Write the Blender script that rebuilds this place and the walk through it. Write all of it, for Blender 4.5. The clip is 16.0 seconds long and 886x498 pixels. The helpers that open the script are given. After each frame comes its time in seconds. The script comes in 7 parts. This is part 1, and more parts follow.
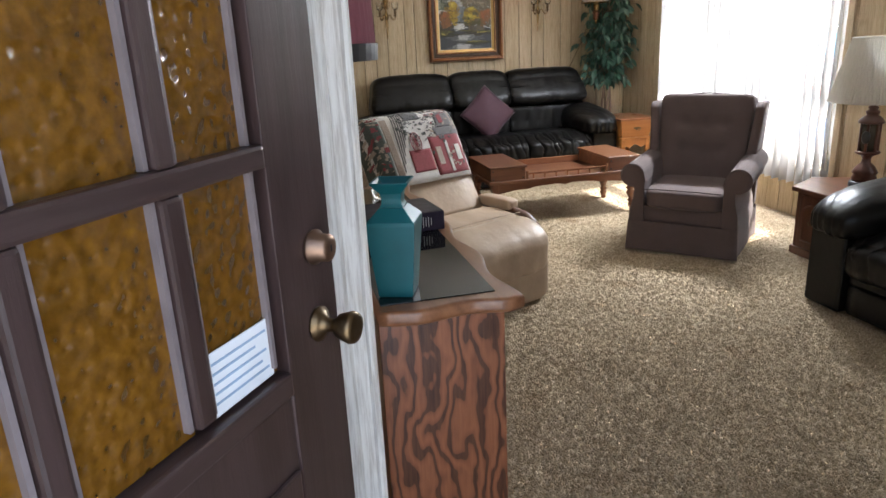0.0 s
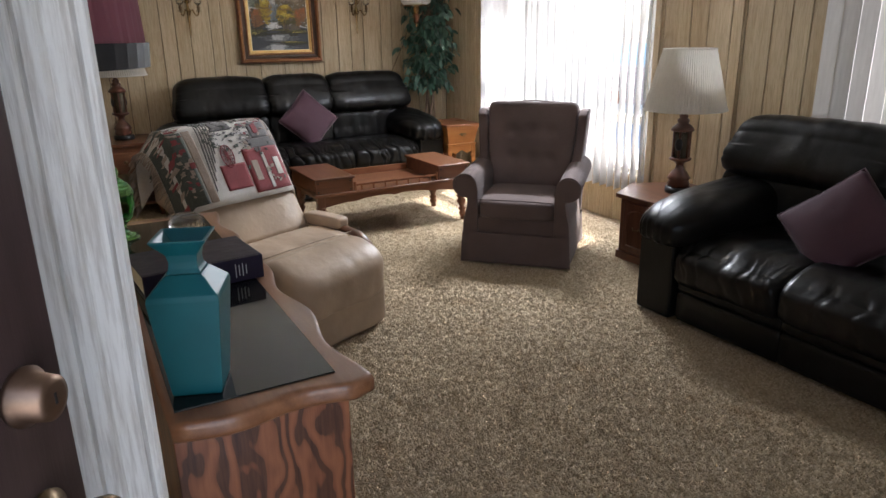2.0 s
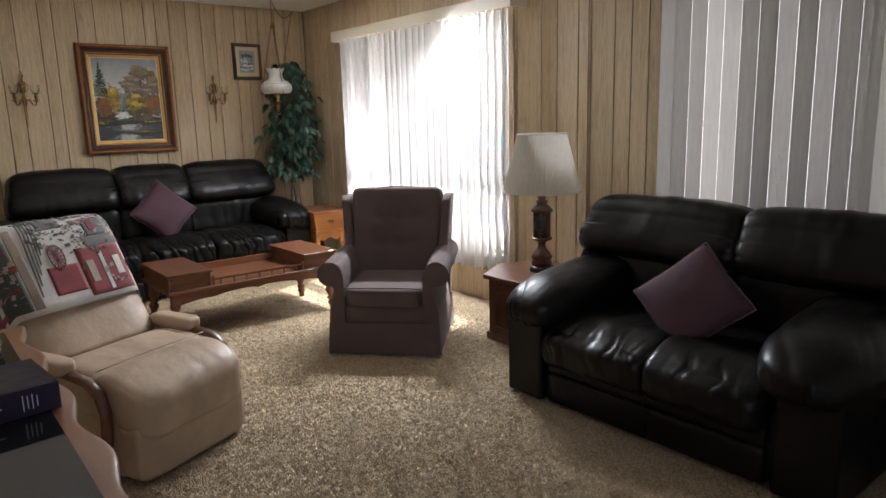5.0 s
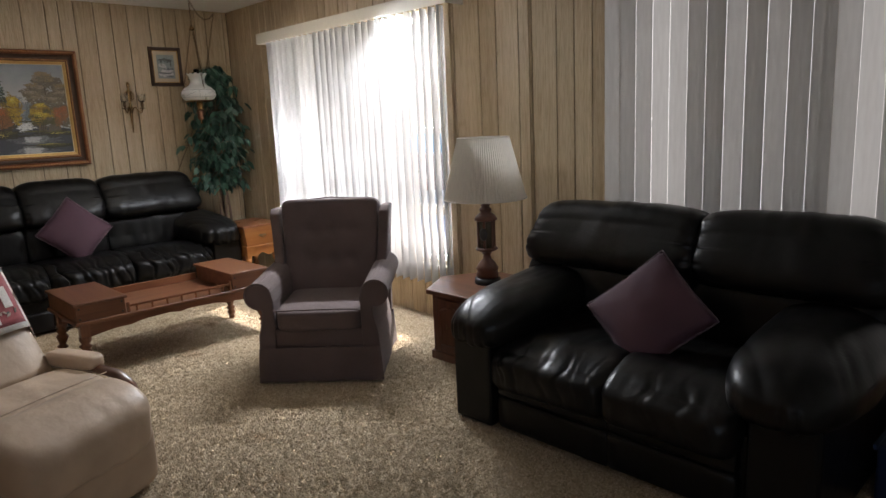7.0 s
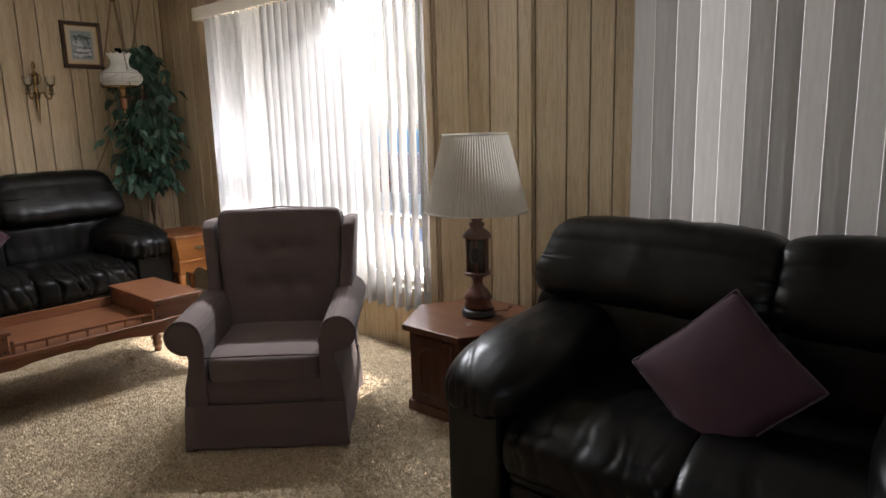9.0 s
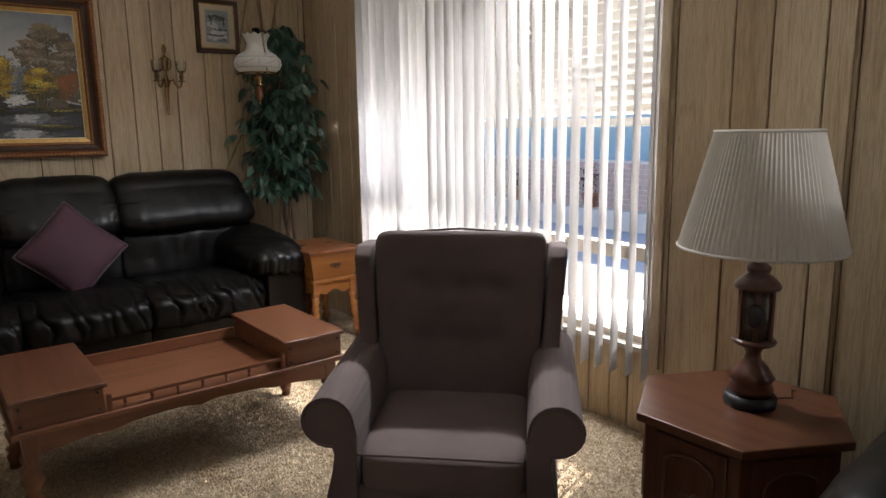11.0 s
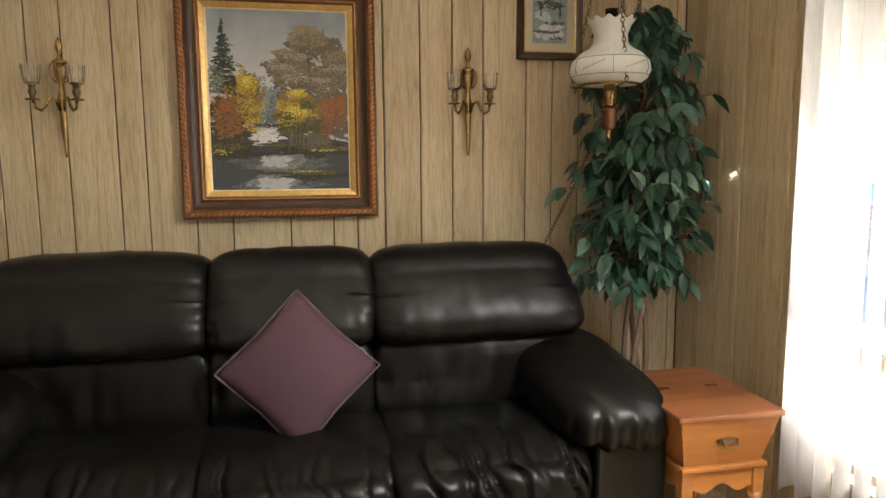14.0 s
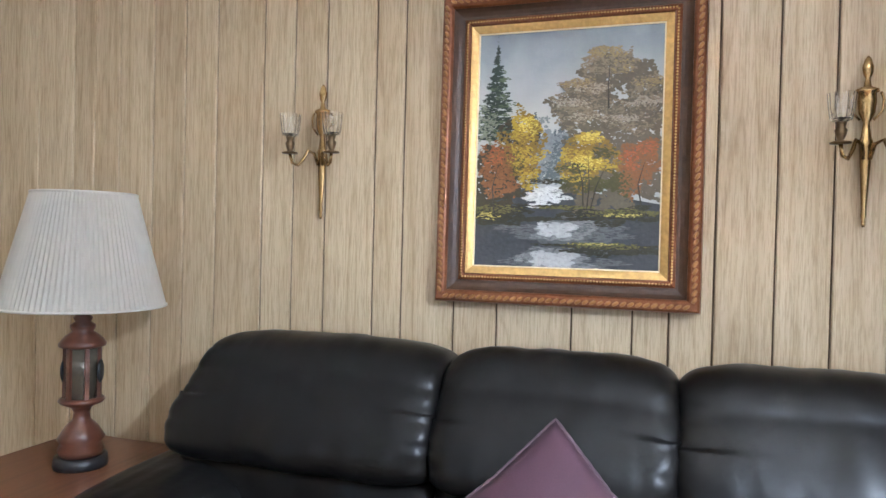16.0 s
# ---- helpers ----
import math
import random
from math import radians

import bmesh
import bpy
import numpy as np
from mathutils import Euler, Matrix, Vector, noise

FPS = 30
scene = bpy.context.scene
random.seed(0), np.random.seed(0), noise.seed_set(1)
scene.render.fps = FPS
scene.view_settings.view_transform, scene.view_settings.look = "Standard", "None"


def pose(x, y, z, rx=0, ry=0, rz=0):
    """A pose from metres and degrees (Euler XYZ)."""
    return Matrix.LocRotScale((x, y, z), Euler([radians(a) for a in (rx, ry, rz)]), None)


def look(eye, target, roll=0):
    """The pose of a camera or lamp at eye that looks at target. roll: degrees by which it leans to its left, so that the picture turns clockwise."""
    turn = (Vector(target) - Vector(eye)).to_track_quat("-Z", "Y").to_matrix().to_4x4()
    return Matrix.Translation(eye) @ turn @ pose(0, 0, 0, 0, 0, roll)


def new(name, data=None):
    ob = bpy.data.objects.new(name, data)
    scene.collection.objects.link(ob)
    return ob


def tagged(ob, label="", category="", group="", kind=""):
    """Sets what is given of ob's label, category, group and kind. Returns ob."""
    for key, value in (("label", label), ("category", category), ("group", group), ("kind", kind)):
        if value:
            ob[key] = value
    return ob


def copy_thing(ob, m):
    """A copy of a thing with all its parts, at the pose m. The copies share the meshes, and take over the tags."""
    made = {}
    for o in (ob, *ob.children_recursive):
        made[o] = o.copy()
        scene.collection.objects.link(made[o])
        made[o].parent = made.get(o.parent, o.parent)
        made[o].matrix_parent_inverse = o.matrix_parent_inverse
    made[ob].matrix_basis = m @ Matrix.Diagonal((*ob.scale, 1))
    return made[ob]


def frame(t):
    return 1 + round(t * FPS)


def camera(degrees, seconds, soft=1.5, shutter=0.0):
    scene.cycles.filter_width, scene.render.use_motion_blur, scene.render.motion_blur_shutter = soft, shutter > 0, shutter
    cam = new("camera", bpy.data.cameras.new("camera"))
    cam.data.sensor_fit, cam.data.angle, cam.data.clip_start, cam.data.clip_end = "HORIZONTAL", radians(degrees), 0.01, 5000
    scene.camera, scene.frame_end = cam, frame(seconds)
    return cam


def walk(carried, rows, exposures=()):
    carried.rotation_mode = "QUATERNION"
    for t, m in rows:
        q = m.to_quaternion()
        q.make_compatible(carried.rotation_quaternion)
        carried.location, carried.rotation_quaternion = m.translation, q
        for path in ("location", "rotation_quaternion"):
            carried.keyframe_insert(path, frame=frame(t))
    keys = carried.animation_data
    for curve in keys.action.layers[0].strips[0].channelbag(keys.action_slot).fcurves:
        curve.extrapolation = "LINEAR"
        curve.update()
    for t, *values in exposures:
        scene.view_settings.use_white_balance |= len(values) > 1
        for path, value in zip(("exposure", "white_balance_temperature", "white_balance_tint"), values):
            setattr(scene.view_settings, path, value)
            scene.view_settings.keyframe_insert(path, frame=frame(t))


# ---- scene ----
cam = camera(66.4, 16.0)
PATH = [
    (0, (0.372, 0.265, 1.356), (0.808, 2.125, 0.764), -2.7),
    (0.5, (0.416, 0.407, 1.334), (0.941, 2.238, 0.724), -1.1),
    (1, (0.471, 0.488, 1.347), (1.157, 2.261, 0.725), -2.1),
    (1.5, (0.469, 0.557, 1.346), (1.23, 2.305, 0.742), -1.4),
    (2, (0.466, 0.586, 1.358), (1.374, 2.263, 0.755), -1.0),
    (2.5, (0.5, 0.633, 1.358), (1.54, 2.227, 0.744), -1.4),
    (3, (0.553, 0.674, 1.344), (1.668, 2.216, 0.731), -1.5),
    (3.5, (0.573, 0.677, 1.343), (1.706, 2.211, 0.741), -0.6),
    (4, (0.583, 0.671, 1.349), (1.721, 2.201, 0.743), -0.9),
    (4.5, (0.586, 0.649, 1.366), (1.757, 2.152, 0.758), -1.1),
    (5, (0.601, 0.642, 1.364), (1.834, 2.17, 0.986), -1.5),
    (5.2, (0.597, 0.641, 1.357), (1.84, 2.167, 1.0), -1.2),
    (7.3, (0.83, 0.897, 1.357), (2.199, 2.307, 0.984), -2.4),
    (7.5, (0.833, 0.942, 1.37), (2.208, 2.345, 0.996), -2.0),
    (8, (0.971, 1.155, 1.34), (2.422, 2.481, 0.97), -1.8),
    (8.2, (1.036, 1.216, 1.341), (2.512, 2.511, 0.963), -1.7),
    (10.3, (1.542, 2.165, 1.286), (2.937, 3.546, 0.905), -1.2),
    (10.5, (1.563, 2.27, 1.284), (2.95, 3.656, 0.889), -1.2),
    (11, (1.677, 2.484, 1.282), (2.895, 4.031, 0.928), -0.8),
    (11.5, (1.867, 2.75, 1.292), (3.019, 4.351, 0.96), -1.4),
    (12, (2.002, 3.031, 1.295), (2.956, 4.761, 0.983), -1.1),
    (12.5, (2.109, 3.343, 1.323), (2.946, 5.133, 1.014), -0.7),
    (13, (2.312, 3.642, 1.308), (3.078, 5.468, 1.03), -1.0),
    (13.5, (2.383, 3.924, 1.349), (2.969, 5.816, 1.076), -0.5),
    (14, (2.374, 4.192, 1.351), (2.751, 6.139, 1.099), -0.4),
    (14.5, (2.443, 4.455, 1.353), (2.484, 6.446, 1.17), 0.2),
    (15, (2.48, 4.655, 1.355), (2.451, 6.649, 1.192), 0.3),
    (15.5, (2.511, 4.859, 1.286), (2.251, 6.842, 1.234), 0.7),
    (16, (2.534, 4.99, 1.324), (1.919, 6.893, 1.297), 1.4),
]
walk(cam, [(t, look(eye, target, roll)) for t, eye, target, roll in PATH], [(0.0, 1.94, 6190, 12), (0.6, 1.34, 6190, 12), (1.1, 1.22, 6190, 12), (2.0, 1.56, 6190, 14), (3.5, 1.76, 6290, 14), (5.0, 1.44, 6290, 14), (8.0, 1.10, 6390, 14), (11.0, 0.79, 6490, 15), (12.5, 0.29, 6390, 14), (13.5, 0.98, 6790, 12), (14.0, 2.02, 7190, 11), (14.5, 3.18, 7340, 4), (15.3, 3.04, 6240, 7), (16.0, 2.80, 5390, 12)])

# ---- world, sun and exposure ----
SUN_EL, SUN_AZ = 41.0, 75.0     # degrees; azimuth from +y towards +x
world = bpy.data.worlds.new("world")
scene.world = world
world.use_nodes = True
wn = world.node_tree
sky = wn.nodes.new("ShaderNodeTexSky")
sky.sky_type, sky.sun_disc = "NISHITA", False
sky.sun_elevation, sky.sun_rotation = radians(SUN_EL), radians(SUN_AZ)
wn.links.new(sky.outputs[0], wn.nodes["Background"].inputs[0])
wn.nodes["Background"].inputs[1].default_value = 0.15
sun = new("sun", bpy.data.lights.new("sun", "SUN"))
sun.data.energy, sun.data.angle, sun.data.color = 5.0, radians(0.5), (1.0, 0.95, 0.87)
_sd = Vector((math.sin(radians(SUN_AZ)) * math.cos(radians(SUN_EL)), math.cos(radians(SUN_AZ)) * math.cos(radians(SUN_EL)), math.sin(radians(SUN_EL))))
sun.matrix_world = look(_sd * 30, (0, 0, 0))


def area_lamp(name, place, target, width, height, watts, color=(1.0, 0.975, 0.94)):
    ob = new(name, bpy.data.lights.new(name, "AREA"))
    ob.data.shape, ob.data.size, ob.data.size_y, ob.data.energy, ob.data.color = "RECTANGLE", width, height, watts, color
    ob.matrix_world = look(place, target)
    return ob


# lamp powers; the ground, valance and awning ones are added fills
GROUND_FILL_WATTS, VALANCE_FILL_WATTS, WINDOW2_WATTS, DOOR_WATTS = 164.0, 38.0, 6.5, 1.5
AWNING_FILL_WATTS = 9.0


# ---- materials ----
def material(name):
    m = bpy.data.materials.new(name)
    m.use_nodes = True
    return m, m.node_tree, m.node_tree.nodes["Principled BSDF"]


def node(nt, kind, **values):
    n = nt.nodes.new(kind)
    for key, value in values.items():
        n.inputs[key].default_value = value
    return n


def coords(nt, scale=(1, 1, 1), local=True):
    tc = nt.nodes.new("ShaderNodeTexCoord")
    mp = node(nt, "ShaderNodeMapping", Scale=scale)
    if local:
        nt.links.new(tc.outputs["Object"], mp.inputs[0])
    else:
        ge = nt.nodes.new("ShaderNodeNewGeometry")
        nt.links.new(ge.outputs["Position"], mp.inputs[0])
    return mp.outputs[0]


def ramp(nt, source, stops):
    r = nt.nodes.new("ShaderNodeValToRGB")
    el = r.color_ramp.elements
    while len(el) < len(stops):
        el.new(0.5)
    for e, (p, c) in zip(el, stops):
        e.position, e.color = p, (*c, 1)
    nt.links.new(source, r.inputs[0])
    return r.outputs[0]


def mixed(nt, factor, a, b, blend="MIX"):
    m = nt.nodes.new("ShaderNodeMix")
    m.data_type, m.blend_type = "RGBA", blend
    for value, slot in ((factor, 0), (a, 6), (b, 7)):
        if hasattr(value, "links"):
            nt.links.new(value, m.inputs[slot])
        else:
            m.inputs[slot].default_value = value if slot == 0 else (*value, 1)
    return m.outputs[2]


def bump(nt, bsdf, height, strength=0.3, distance=0.01):
    b = node(nt, "ShaderNodeBump", Strength=strength, Distance=distance)
    nt.links.new(height, b.inputs["Height"])
    nt.links.new(b.outputs[0], bsdf.inputs["Normal"])


def noise_tex(nt, vector, scale, detail=4.0, rough=0.55):
    n = node(nt, "ShaderNodeTexNoise", Scale=scale, Detail=detail, Roughness=rough)
    nt.links.new(vector, n.inputs["Vector"])
    return n.outputs["Fac"]


def object_random(nt):
    return nt.nodes.new("ShaderNodeObjectInfo").outputs["Random"]


def plain(name, color, rough=0.5, metal=0.0, vary=0.15, scale=30.0, relief=0.1, coat=0.0):
    """A surface of one colour with fine blotches and a fine relief."""
    m, nt, b = material(name)
    v = coords(nt)
    n1, n2 = noise_tex(nt, v, scale), noise_tex(nt, v, scale * 0.12, 3)
    dark, light = [c * (1 - vary) for c in color], [min(1, c * (1 + vary)) for c in color]
    c = mixed(nt, 0.4, ramp(nt, n1, [(0.3, dark), (0.7, light)]), ramp(nt, n2, [(0.3, dark), (0.7, light)]))
    nt.links.new(c, b.inputs["Base Color"])
    b.inputs["Roughness"].default_value, b.inputs["Metallic"].default_value = rough, metal
    b.inputs["Coat Weight"].default_value = coat
    bump(nt, b, n1, relief, 0.004)
    return m


def wood(name, dark, light, axis="z", rough=0.4, ring=7.0, coat=0.0, local=True, vary=0.25, grain=60.0, relief=0.15):
    """Wood with long grain along an axis, cathedral figure and fine pores."""
    m, nt, b = material(name)
    long, cross = 0.08, 1.0
    s = {"x": (long, cross, cross), "y": (cross, long, cross), "z": (cross, cross, long)}[axis]
    v = coords(nt, s, local)
    rnd = object_random(nt)
    sh = nt.nodes.new("ShaderNodeVectorMath")
    sh.operation = "MULTIPLY_ADD"
    cmb = nt.nodes.new("ShaderNodeCombineXYZ")
    for i in range(3):
        nt.links.new(rnd, cmb.inputs[i])
    nt.links.new(cmb.outputs[0], sh.inputs[0])
    sh.inputs[1].default_value = (7.3, 5.1, 3.7)
    nt.links.new(v, sh.inputs[2])
    v = sh.outputs[0]
    figure = noise_tex(nt, v, ring, 2.0, 0.5)
    wave = nt.nodes.new("ShaderNodeMath")
    wave.operation = "MULTIPLY"
    nt.links.new(figure, wave.inputs[0])
    wave.inputs[1].default_value = 14.0
    fr = nt.nodes.new("ShaderNodeMath")
    fr.operation = "PINGPONG"
    nt.links.new(wave.outputs[0], fr.inputs[0])
    fr.inputs[1].default_value = 1.0
    pores = noise_tex(nt, v, grain, 6.0, 0.7)
    base = mixed(nt, 0.5, ramp(nt, fr.outputs[0], [(0.0, dark), (0.75, light)]), ramp(nt, pores, [(0.35, dark), (0.65, light)]))
    tone = ramp(nt, rnd, [(0.0, (1 - vary,) * 3), (1.0, (1.0, 1.0, 1.0))])
    nt.links.new(mixed(nt, 1.0, base, tone, "MULTIPLY"), b.inputs["Base Color"])
    b.inputs["Roughness"].default_value, b.inputs["Coat Weight"].default_value = rough, coat
    bump(nt, b, pores, relief, 0.003)
    return m


def carpet_material():
    m, nt, b = material("carpet_pile")
    v = coords(nt, local=False)
    tuft = nt.nodes.new("ShaderNodeTexVoronoi")
    tuft.inputs["Scale"].default_value = 78.0
    warp = noise_tex(nt, v, 26.0, 3)
    shift = nt.nodes.new("ShaderNodeVectorMath")
    shift.operation = "MULTIPLY_ADD"
    nt.links.new(warp, shift.inputs[0])
    shift.inputs[1].default_value = (0.035, -0.030, 0.02)
    nt.links.new(v, shift.inputs[2])
    nt.links.new(shift.outputs[0], tuft.inputs["Vector"])
    fine, mid, wide = noise_tex(nt, v, 80.0, 3, 0.8), noise_tex(nt, v, 34.0, 3, 0.6), noise_tex(nt, v, 1.4, 3, 0.6)
    # shade between the tufts is put into the colour as dark cell edges
    gaps = ramp(nt, tuft.outputs["Distance"], [(0.22, (1.0, 1.0, 1.0)), (0.66, (0.26, 0.22, 0.17))])
    c = mixed(nt, 0.5, ramp(nt, fine, [(0.36, (0.22, 0.155, 0.085)), (0.58, (0.84, 0.70, 0.49))]), ramp(nt, mid, [(0.36, (0.35, 0.245, 0.125)), (0.62, (0.76, 0.595, 0.375))]))
    c = mixed(nt, 0.40, c, ramp(nt, wide, [(0.3, (0.46, 0.335, 0.19)), (0.7, (0.65, 0.505, 0.315))]))
    c = mixed(nt, 0.55, c, gaps, "MULTIPLY")
    stain = ramp(nt, noise_tex(nt, v, 3.4, 4, 0.6), [(0.30, (0.62, 0.54, 0.43)), (0.42, (1.0, 1.0, 1.0))])
    nt.links.new(mixed(nt, 0.6, c, stain, "MULTIPLY"), b.inputs["Base Color"])
    b.inputs["Roughness"].default_value = 0.95
    b.inputs["Sheen Weight"].default_value = 0.1
    add = nt.nodes.new("ShaderNodeMath")
    nt.links.new(fine, add.inputs[0])
    nt.links.new(mid, add.inputs[1])
    bump(nt, b, add.outputs[0], 1.0, 0.03)
    return m


CARPET = carpet_material()


def panel_material():
    """Blond printed panelling: broad board tones, long streaks, fine dark pores and open cathedral figure."""
    m, nt, b = material("wall_panelling")
    rnd = object_random(nt)
    shift = nt.nodes.new("ShaderNodeVectorMath")
    shift.operation = "MULTIPLY_ADD"
    cmb = nt.nodes.new("ShaderNodeCombineXYZ")
    for i in range(3):
        nt.links.new(rnd, cmb.inputs[i])
    nt.links.new(cmb.outputs[0], shift.inputs[0])
    shift.inputs[1].default_value = (9.1, 7.7, 5.3)
    nt.links.new(coords(nt, (1, 1, 0.05), False), shift.inputs[2])
    v = shift.outputs[0]
    streak, pores, wide = noise_tex(nt, v, 26.0, 5, 0.65), noise_tex(nt, v, 210.0, 4, 0.75), noise_tex(nt, v, 5.0, 2)
    rings = nt.nodes.new("ShaderNodeMath")
    rings.operation = "PINGPONG"
    scaled = nt.nodes.new("ShaderNodeMath")
    scaled.operation = "MULTIPLY"
    nt.links.new(noise_tex(nt, v, 9.0, 1.0, 0.4), scaled.inputs[0])
    scaled.inputs[1].default_value = 16.0
    nt.links.new(scaled.outputs[0], rings.inputs[0])
    rings.inputs[1].default_value = 1.0
    figure = ramp(nt, rings.outputs[0], [(0.0, (0.46, 0.345, 0.205)), (0.16, (0.63, 0.51, 0.34)), (1.0, (0.67, 0.56, 0.39))])
    c = mixed(nt, 0.5, figure, ramp(nt, streak, [(0.30, (0.46, 0.345, 0.21)), (0.55, (0.64, 0.525, 0.355)), (0.75, (0.71, 0.60, 0.43))]))
    c = mixed(nt, 0.75, c, ramp(nt, pores, [(0.38, (0.66, 0.61, 0.54)), (0.54, (1.0, 1.0, 1.0))]), "MULTIPLY")
    c = mixed(nt, 1.0, c, ramp(nt, wide, [(0.3, (0.88, 0.86, 0.83)), (0.7, (1.0, 1.0, 1.0))]), "MULTIPLY")
    c = mixed(nt, 1.0, c, ramp(nt, rnd, [(0.0, (0.84, 0.81, 0.77)), (0.5, (0.95, 0.94, 0.92)), (1.0, (1.0, 1.0, 1.0))]), "MULTIPLY")
    nt.links.new(c, b.inputs["Base Color"])
    b.inputs["Roughness"].default_value = 0.42
    bump(nt, b, pores, 0.12, 0.002)
    return m


PANEL = panel_material()
GROOVE = plain("panel_groove", (0.085, 0.052, 0.026), 0.8)
CEILING = plain("ceiling_paint", (0.82, 0.81, 0.77), 0.9, vary=0.03, scale=120, relief=0.5)
WHITE_PAINT = plain("worn_white_paint", (0.72, 0.70, 0.66), 0.55, vary=0.08, scale=40, relief=0.2)
IVORY = plain("ivory_plastic", (0.74, 0.70, 0.60), 0.4, vary=0.04)
ALUMINIUM = plain("window_aluminium", (0.55, 0.50, 0.42), 0.45, 0.3, 0.1)
OUTER_WALL = plain("stucco", (0.55, 0.50, 0.42), 0.9, vary=0.1, scale=60, relief=0.5)
CONCRETE = plain("concrete_paving", (0.52, 0.51, 0.49), 0.9, vary=0.15, scale=8, relief=0.4)


def slat_material():
    m, nt, b = material("blind_vinyl")
    v = coords(nt, (1, 1, 0.15))
    n = noise_tex(nt, v, 60, 3)
    c = ramp(nt, n, [(0.3, (0.53, 0.52, 0.505)), (0.7, (0.59, 0.58, 0.565))])
    nt.links.new(c, b.inputs["Base Color"])
    b.inputs["Roughness"].default_value = 0.5
    tr = nt.nodes.new("ShaderNodeBsdfTranslucent")
    nt.links.new(c, tr.inputs[0])
    mx = node(nt, "ShaderNodeMixShader", Fac=0.055)
    nt.links.new(b.outputs[0], mx.inputs[1])
    nt.links.new(tr.outputs[0], mx.inputs[2])
    nt.links.new(mx.outputs[0], nt.nodes["Material Output"].inputs[0])
    return m


SLAT = slat_material()


def glass_material(name, color=(1, 1, 1), rough=0.0, relief=0.0, scale=40.0, thin=True):
    m, nt, b = material(name)
    b.inputs["Base Color"].default_value = (*color, 1)
    b.inputs["Transmission Weight"].default_value, b.inputs["Roughness"].default_value = 1.0, rough
    b.inputs["IOR"].default_value = 1.05 if thin else 1.46
    if relief:
        bump(nt, b, noise_tex(nt, coords(nt), scale, 2), relief, 0.01)
    return m


PANE = glass_material("window_glass")


# ---- small builders ----
def mesh_from(name, verts, faces):
    me = bpy.data.meshes.new(name)
    me.from_pydata([tuple(v) for v in verts], [], faces)
    me.update()
    return me


def box_bm(x0, x1, y0, y1, z0, z1, bevel=0.0, segments=2):
    bm = bmesh.new()
    bmesh.ops.create_cube(bm, size=1.0)
    for v in bm.verts:
        v.co = Vector(((x0 + x1) / 2 + v.co.x * (x1 - x0), (y0 + y1) / 2 + v.co.y * (y1 - y0), (z0 + z1) / 2 + v.co.z * (z1 - z0)))
    if bevel:
        bmesh.ops.bevel(bm, geom=bm.edges[:], offset=bevel, segments=segments, profile=0.6, affect="EDGES", clamp_overlap=True)
    return bm


def joined(*bms):
    out = bmesh.new()
    for bm in bms:
        me = bpy.data.meshes.new("piece")
        bm.to_mesh(me)
        bm.free()
        out.from_mesh(me)
        bpy.data.meshes.remove(me)
    return out


def moved(bm, m):
    bmesh.ops.transform(bm, matrix=m, verts=bm.verts[:])
    return bm


def mesh_ob(name, bm, mat, smooth=False):
    me = bpy.data.meshes.new(name)
    bmesh.ops.recalc_face_normals(bm, faces=bm.faces[:])
    bm.to_mesh(me)
    bm.free()
    if smooth:
        me.polygons.foreach_set("use_smooth", [True] * len(me.polygons))
    me.materials.append(mat)
    return new(name, me)


def part(name, bm, mat, parent, label="", smooth=False):
    ob = mesh_ob(name, bm, mat, smooth)
    ob.parent = parent
    if label:
        ob["label"] = label
    return ob


def thing(name, label, category, m=None, group=""):
    ob = new(name)
    ob.empty_display_size = 0.1
    if m is not None:
        ob.matrix_world = m
    return tagged(ob, label, category, group)


def structure(name, bm, mat, label="", category=""):
    return tagged(mesh_ob(name, bm, mat), label, category, "", "structure")


def lathe(profile, segments=24, scallop=None):
    """A turned body from (radius, height) pairs; scallop(angle, height) may shift the height and radius."""
    bm = bmesh.new()
    rings = []
    for r, z in profile:
        ring = []
        for i in range(segments):
            a = 2 * math.pi * i / segments
            dr, dz = scallop(a, z) if scallop else (0, 0)
            ring.append(bm.verts.new(((r + dr) * math.cos(a), (r + dr) * math.sin(a), z + dz)))
        rings.append(ring)
    for a, b in zip(rings, rings[1:]):
        for i in range(segments):
            bm.faces.new((a[i], a[(i + 1) % segments], b[(i + 1) % segments], b[i]))
    if profile[0][0] > 0.0005:
        bm.faces.new(rings[0][::-1])
    if profile[-1][0] > 0.0005 and not scallop:
        bm.faces.new(rings[-1])
    bmesh.ops.remove_doubles(bm, verts=bm.verts[:], dist=0.0002)
    return bm


def tube(points, radius, segments=8):
    """A round bar along points; radius may be a list."""
    bm = bmesh.new()
    pts = [Vector(p) for p in points]
    rad = radius if isinstance(radius, (list, tuple)) else [radius] * len(pts)
    rings = []
    side = None
    for i, p in enumerate(pts):
        d = (pts[min(i + 1, len(pts) - 1)] - pts[max(i - 1, 0)]).normalized()
        if side is None:
            side = d.orthogonal().normalized()
        side = (side - d * side.dot(d)).normalized()
        up = d.cross(side)
        rings.append([bm.verts.new(p + rad[i] * (math.cos(a) * side + math.sin(a) * up)) for a in (2 * math.pi * k / segments for k in range(segments))])
    for a, b in zip(rings, rings[1:]):
        for i in range(segments):
            bm.faces.new((a[i], a[(i + 1) % segments], b[(i + 1) % segments], b[i]))
    bm.faces.new(rings[0][::-1])
    bm.faces.new(rings[-1])
    return bm


